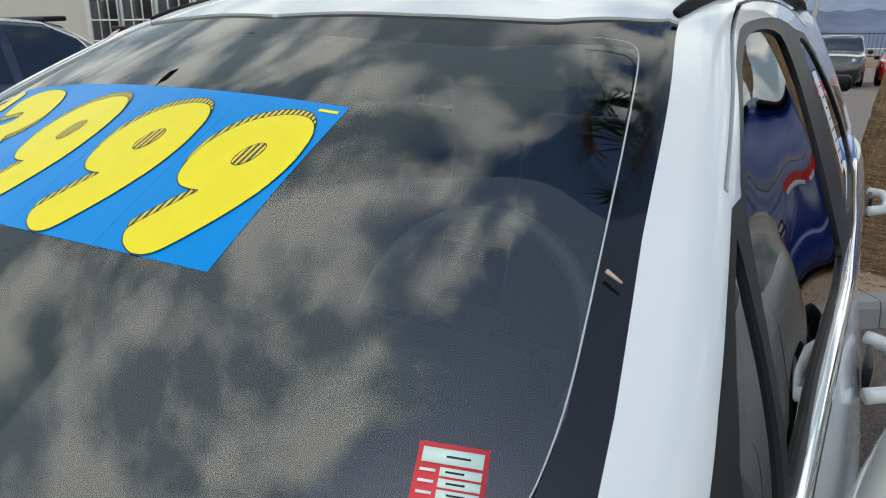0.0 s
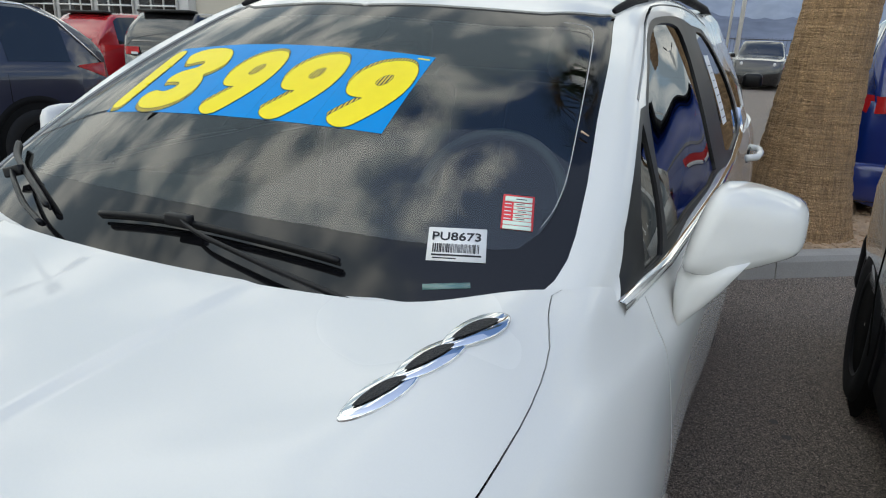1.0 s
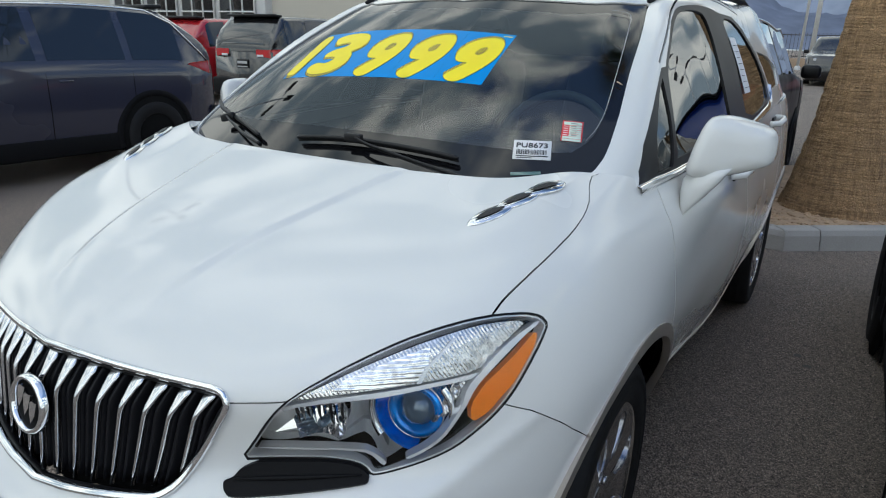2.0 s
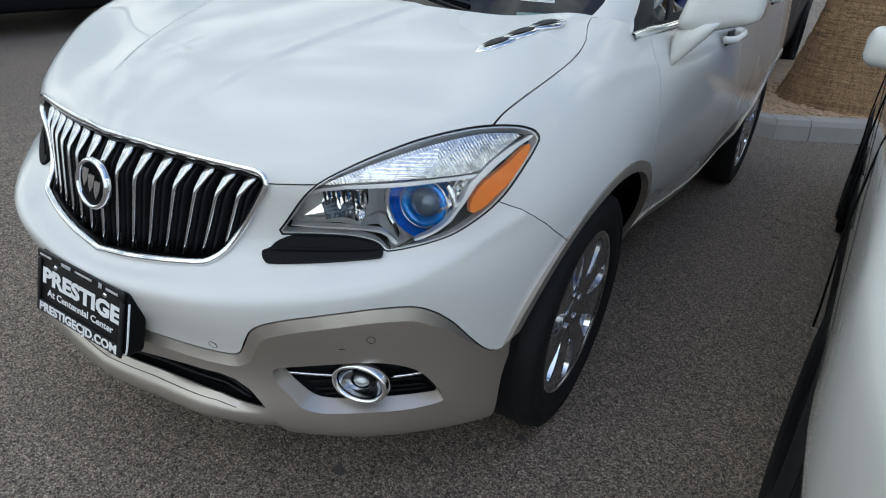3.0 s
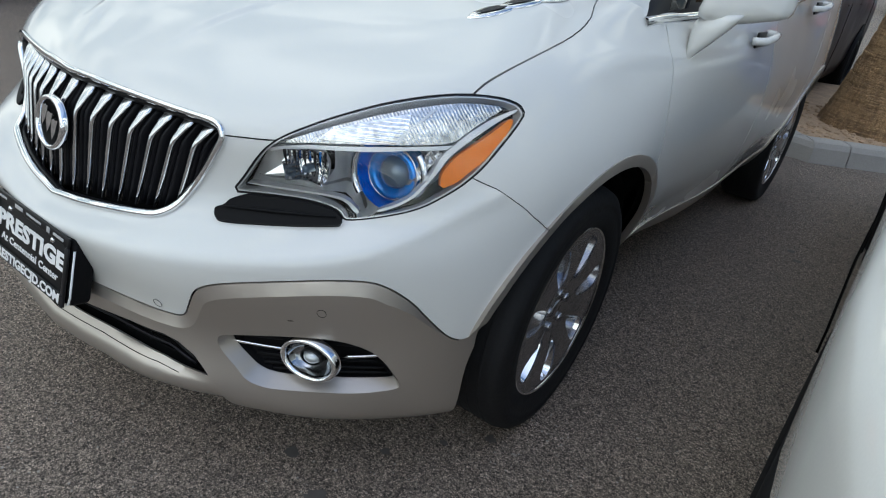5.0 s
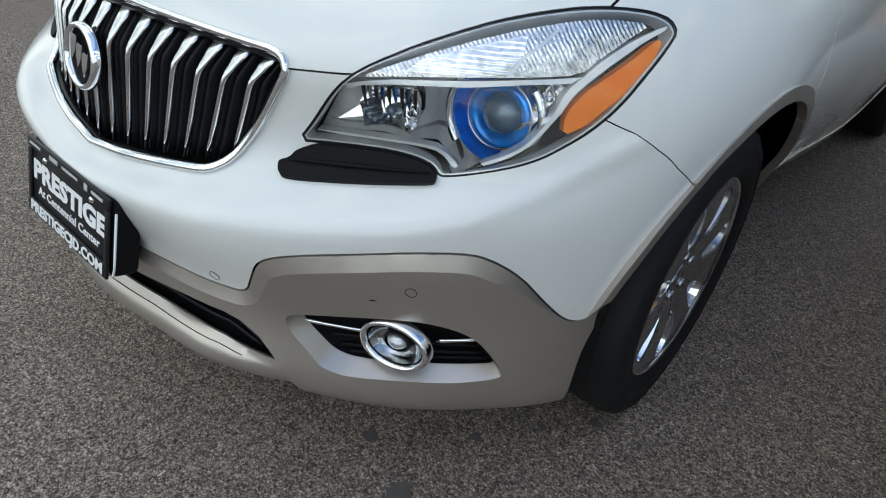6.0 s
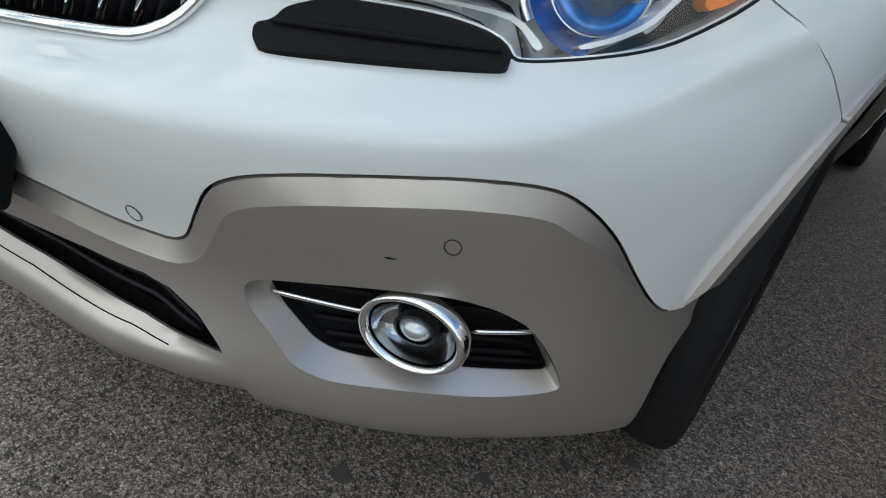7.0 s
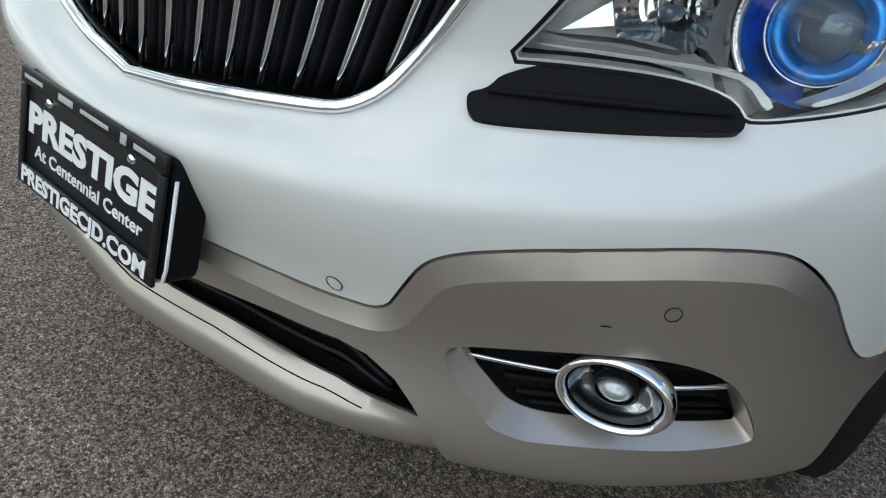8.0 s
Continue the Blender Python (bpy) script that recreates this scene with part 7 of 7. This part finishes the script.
        part("reverse_lamp", boxed((.16, .012, .045), pose(s * plan(0) * .62, -.016, waist - .07), .004), CLEARWHITE, lampo)
        # mirror
        h = plan(front_base - .3)
        mm = part("door_mirror", boxed((.20 * mirror_size, .12 * mirror_size, .15 * mirror_size), pose(s * (h + mirror_out), front_top + .52, waist + .07), .045 * mirror_size, 3), mirror_mat or SATIN, c)
        # headlamps
        part("headlamp", boxed((.34, .20, .14), pose(s * (hw * .70), length - .12, bonnet - .22, 0, 0, -s * 22), .04, 3), CLEARWHITE, c)
    # rear pane and plate
    bm = bmesh.new()
    lo, hi = [], []
    for x in np.linspace(-.80, .80, 9):
        for f, store in ((.20, lo), (.88, hi)):
            y = rear_top * f ** (1 / .55) if f < 1 else rear_top
            zt, ht = height_at(y)
            store.append(bm.verts.new((x * (plan(y) * .9 if f < .5 else ht), y - .012, zt - .02 * x * x + .008)))
    for i in range(8):
        bm.faces.new((lo[i], lo[i + 1], hi[i + 1], hi[i]))
    bmesh.ops.recalc_face_normals(bm, faces=bm.faces)
    part("rear_window", bm, PANEDARK, c, "dark rear window")
    part("rear_bumper", boxed((width * .93, .16, .34), pose(0, .03, clearance + .20), .06, 3), TRIM if cladding else body, c)
    part("spoiler", boxed((roof_hw * 1.75, .22, .045), pose(0, rear_top * .86, height + .005, -4), .018), SATIN, c)
    pl = part("plate", boxed((.31, .012, .155), pose(0, -.016, waist - .22), .004), SATIN, c, "black dealer plate")
    part("plate_line", boxed((.26, .004, .045), pose(0, -.025, waist - .20), .001), PALE, pl)
    part("plate_line", boxed((.28, .004, .02), pose(0, -.025, waist - .275), .001), PALE, pl)
    part("windscreen", boxed((roof_hw * 1.75, .01, math.hypot(screen, height - bonnet) * .86), pose(0, front_top + screen * .52, (height + bonnet) / 2 + .045, math.degrees(math.atan2(screen, height - bonnet)) * 1.0, 0, 0), .004), PANEDARK, c)
    part("underside", boxed((width * .8, length * .9, .12), pose(0, length / 2, clearance + .03), .03), DARK, c)
    if papers:
        p = side_at(rear_top + .98, .5, 1, .010)
        q = part("window_paper", boxed((.004, .22, .30), pose(p.x, p.y, p.z, 0, -24, 0), .001), PAPER, c, "white printed form in the window")
        for k in range(7):
            part("text_line", boxed((.003, .16, .010), pose(p.x + .003, p.y, p.z, 0, -24, 0) @ pose(.001, 0, .11 - .035 * k)), INK, q)
    return c


PANEDARK = mat("dark window glass", (0.010, 0.011, 0.012), rough=0.03, coat=1.0, vary=0.05)
SLATE = paint("slate blue-grey paint", (0.027, 0.029, 0.050))
REDP = paint("red paint", (0.36, 0.012, 0.018))
BLACKP = paint("black paint", (0.008, 0.008, 0.009))
BLUEP = paint("deep blue paint", (0.006, 0.022, 0.16))
WHITEP = paint("plain white paint", (0.66, 0.66, 0.64))
WINEP = mat("dusty black cherry paint", (0.016, 0.007, 0.009), rough=0.5, coat=0.15, spec=0.2, vary=0.1)
turn = lambda x, y, d=180: pose(x, y, 0, 0, 0, d)
parked_car("crossover", "slate blue-grey crossover with chrome roof line and window paper", "car", turn(-6.1, 4.86), SLATE, length=4.4, width=1.84, height=1.64, waist=1.04, chrome_line=True, papers=True)
parked_car("neighbour_car", "white car with black wheel arch cladding parked alongside", "car", turn(2.265, 4.10), WHITEP, tuck=.055, length=4.2, cabin=(.12, .46), width=1.80, height=1.60, bonnet=.98, waist=1.0, wheelbase=2.50, overhang=.80, wheels=DULL, mirror_out=.03, mirror_size=.75, mirror_mat=WHITEP)
parked_car("blue_car", "deep blue off-roader with its tailgate towards the palm", "car", turn(2.40, 6.75, 0), BLUEP, length=4.75, width=1.95, height=1.82, waist=1.10, boxy=.8, cladding=False)
parked_car("black_crossover", "black crossover seen from behind with red tail lamps", "car", turn(-8.9, 8.5, 0), BLACKP, length=4.6, width=1.86, height=1.72, waist=1.08, boxy=.75)
parked_car("red_crossover", "red crossover with a dark rear window", "car", turn(-11.35, 8.7, 0), REDP, length=4.3, width=1.82, height=1.68, waist=1.06, boxy=.6)
parked_car("dark_saloon", "black cherry car parked tail to tail behind the white one", "car", turn(-.43, 4.85, 0), WINEP, length=4.6, width=1.86, height=1.66, waist=1.09, chrome_line=True, cladding=False)
parked_car("far_pickup", "dark pickup parked far across the lot", "car", turn(-.2, 36.0), BLACKP, length=5.6, width=2.0, height=1.92, waist=1.25, bonnet=1.25, boxy=.7)
parked_car("far_car", "orange-red car parked far across the lot", "car", turn(2.2, 37.5), REDP, length=4.4, width=1.85, height=1.62)


def lamp_post(at, heads, reach, height, name="lamp_post"):
    p = empty(name, "tall parking-lot lamp post with box-shaped lamp heads", "lamp post", pose(at[0], at[1], 0), "lot lamp posts")
    part("pole", tube(bmesh.new(), [(0, 0, .6), (0, 0, height)], .07, 12), POLE, p)
    part("base", lathe(bmesh.new(), [(.30, 0), (.30, .62), (.28, .65), (0, .65)], 20), CONCRETE, p)
    for k, a in enumerate(heads):
        d = Vector((math.cos(math.radians(a)), math.sin(math.radians(a)), 0))
        part("arm", tube(bmesh.new(), [(0, 0, height - .1), d * reach + Vector((0, 0, height - .05))], .035, 8), POLE, p)
        bm = boxed((.70, .36, .14), pose(*(d * (reach + .3)), 0, 0, a) @ pose(0, 0, height - .03), .05, 3)
        part("lamp_head", bm, POLED, p, "dark lamp head, unlit")


POLE = mat("pale painted pole", (0.55, 0.55, 0.54), rough=0.5)
POLED = mat("dark bronze lamp head", (0.035, 0.032, 0.03), rough=0.5)
lamp_post((-13.5, 6.0), (-25, 95, 215), .55, 9.5)
lamp_post((10.3, 38.0), (20, 200), .5, 8.5)
for x, y, r, h in ((-2.5, 52, .16, 17), (-3.3, 53.5, .10, 17)):
    p = empty("flag_pole", "pale tall pole across the lot", "pole", pose(x, y, 0), "poles across the lot")
    part("shaft", tube(bmesh.new(), [(0, 0, 0), (.05, 0, h)], [r, r * .7], 12), WHITEP, p)
    part("foot", lathe(bmesh.new(), [(r * 2, 0), (r * 2, .2), (r * 1.2, .3)], 16), POLE, p)


def far_things():
    random.seed(4)
    f = empty("fence", "dark steel picket fence on a low wall", "fence")
    part("low_wall", boxed((120, .3, .7), pose(10, 62, .35), .02), TANWALL, f)
    for z in (.85, 2.5):
        part("rail", boxed((120, .05, .06), pose(10, 62, z)), POLED, f)
    for x in np.arange(-18, 12, .28):
        part("picket", boxed((.03, .03, 2.0), pose(float(x), 62, 1.65)), POLED, f)
    # mountains: ridges of a rough height field, very far
    for name, dist, high, seed, m in (("mountain_ridge", 3600, 400, 2, HILL), ("mountain_ridge", 4300, 560, 8, HILL2)):
        bm = bmesh.new()
        rows = []
        for j in range(9):
            t = j / 8
            row = []
            for i in range(160):
                x = -3800 + 7600 * i / 159
                r = noise.fractal(Vector((x * .0009, seed * 3.1, 0)), 1.0, 2.1, 6)
                r2 = noise.fractal(Vector((x * .006, t * 3 + seed, 1)), 1.0, 2.0, 5)
                h = max(.0, high * (.62 + .55 * r)) * math.sin(math.pi * min(1, t * 1.0) * .5) * (1 + .18 * r2)
                row.append(bm.verts.new((x, dist + 900 * t, h)))
            rows.append(row)
        for a, b in zip(rows, rows[1:]):
            for i in range(159):
                bm.faces.new((a[i], a[i + 1], b[i + 1], b[i]))
        tagged(link_mesh(name, bm, m), "hazy blue desert mountains on the horizon", "mountains", kind="structure")
    b = empty("showroom_building", "pale dealership building with large window grids", "building")
    part("wall", boxed((46, 8, 7.2), pose(-34, 27, 3.6), .03), STUCCO, b, "beige rendered wall")
    part("panel_bay", boxed((12, .6, 8.2), pose(-29, 22.85, 4.1), .03), POLE, b, "pale grey panelled bay")
    for i in range(4):
        w = new("window")
        w.parent = b
        x = -33.2 + 2.8 * i
        part("pane", boxed((2.4, .05, 4.2), pose(x, 22.50, 3.4)), PANEDARK, w)
        for k in range(4):
            part("mullion", boxed((.07, .09, 4.3), pose(x - 1.2 + .8 * k, 22.47, 3.4)), WHITEP, w)
        for k in range(5):
            part("transom", boxed((2.45, .09, .07), pose(x, 22.46, 1.35 + 1.03 * k)), WHITEP, w)
    part("roof_edge", boxed((46.6, 8.4, .35), pose(-34, 27, 7.35), .05), STUCCO, b)


TANWALL = mat("tan block wall", (0.34, 0.25, 0.17), rough=0.95, vary=0.15)
STUCCO = mat("beige render", (0.50, 0.47, 0.40), rough=0.95, bump=0.2, scale=40, vary=0.06, coarse=.5)
# air haze is put into the ridges' colours, paler for the farther one
HILL = mat("hazy blue mountain", (0.16, 0.18, 0.24), rough=1.0, vary=0.25, scale=.01, coarse=.002, spec=0.0)
HILL2 = mat("paler hazy mountain", (0.24, 0.27, 0.34), rough=1.0, vary=0.2, scale=.01, coarse=.002, spec=0.0)
far_things()


def ground_litter():
    """Oil spots and crumbs of grit on the asphalt."""
    random.seed(12)
    for x, y, r in ((.61, .467, .014), (.779, .703, .017), (.597, .238, .032), (1.115, 2.873, .02), (1.164, 2.77, .02), (.45, .30, .02), (.70, .60, .012)):
        bm = bmesh.new()
        loop = [Vector((x + r * random.uniform(.7, 1.25) * math.cos(a), y + r * random.uniform(.6, 1.1) * math.sin(a), .0012)) for a in np.linspace(0, 2 * math.pi, 18, endpoint=False)]
        patch(bm, loop)
        tagged(link_mesh("oil_spot", bm, OIL), "dark oil spot on the asphalt", "stain", kind="structure")
    spots = []
    for _ in range(7000):
        x, y = random.uniform(-2.6, 1.4), random.uniform(-1.2, 2.4)
        if random.random() > .75:
            x, y = random.uniform(.9, 1.8), random.uniform(3.2, 5.2)
        spots.append((x, y, .0005, random.uniform(.0012, .0036)))
    pebbles("grit", spots, GRIT, "fine pale grit on the asphalt", "grit")


OIL = mat("oil stain", (0.085, 0.078, 0.071), rough=0.6, vary=0.3)
GRIT = mat("pale grit", (0.30, 0.28, 0.25), rough=0.9, vary=0.4, scale=20)
ground_litter()
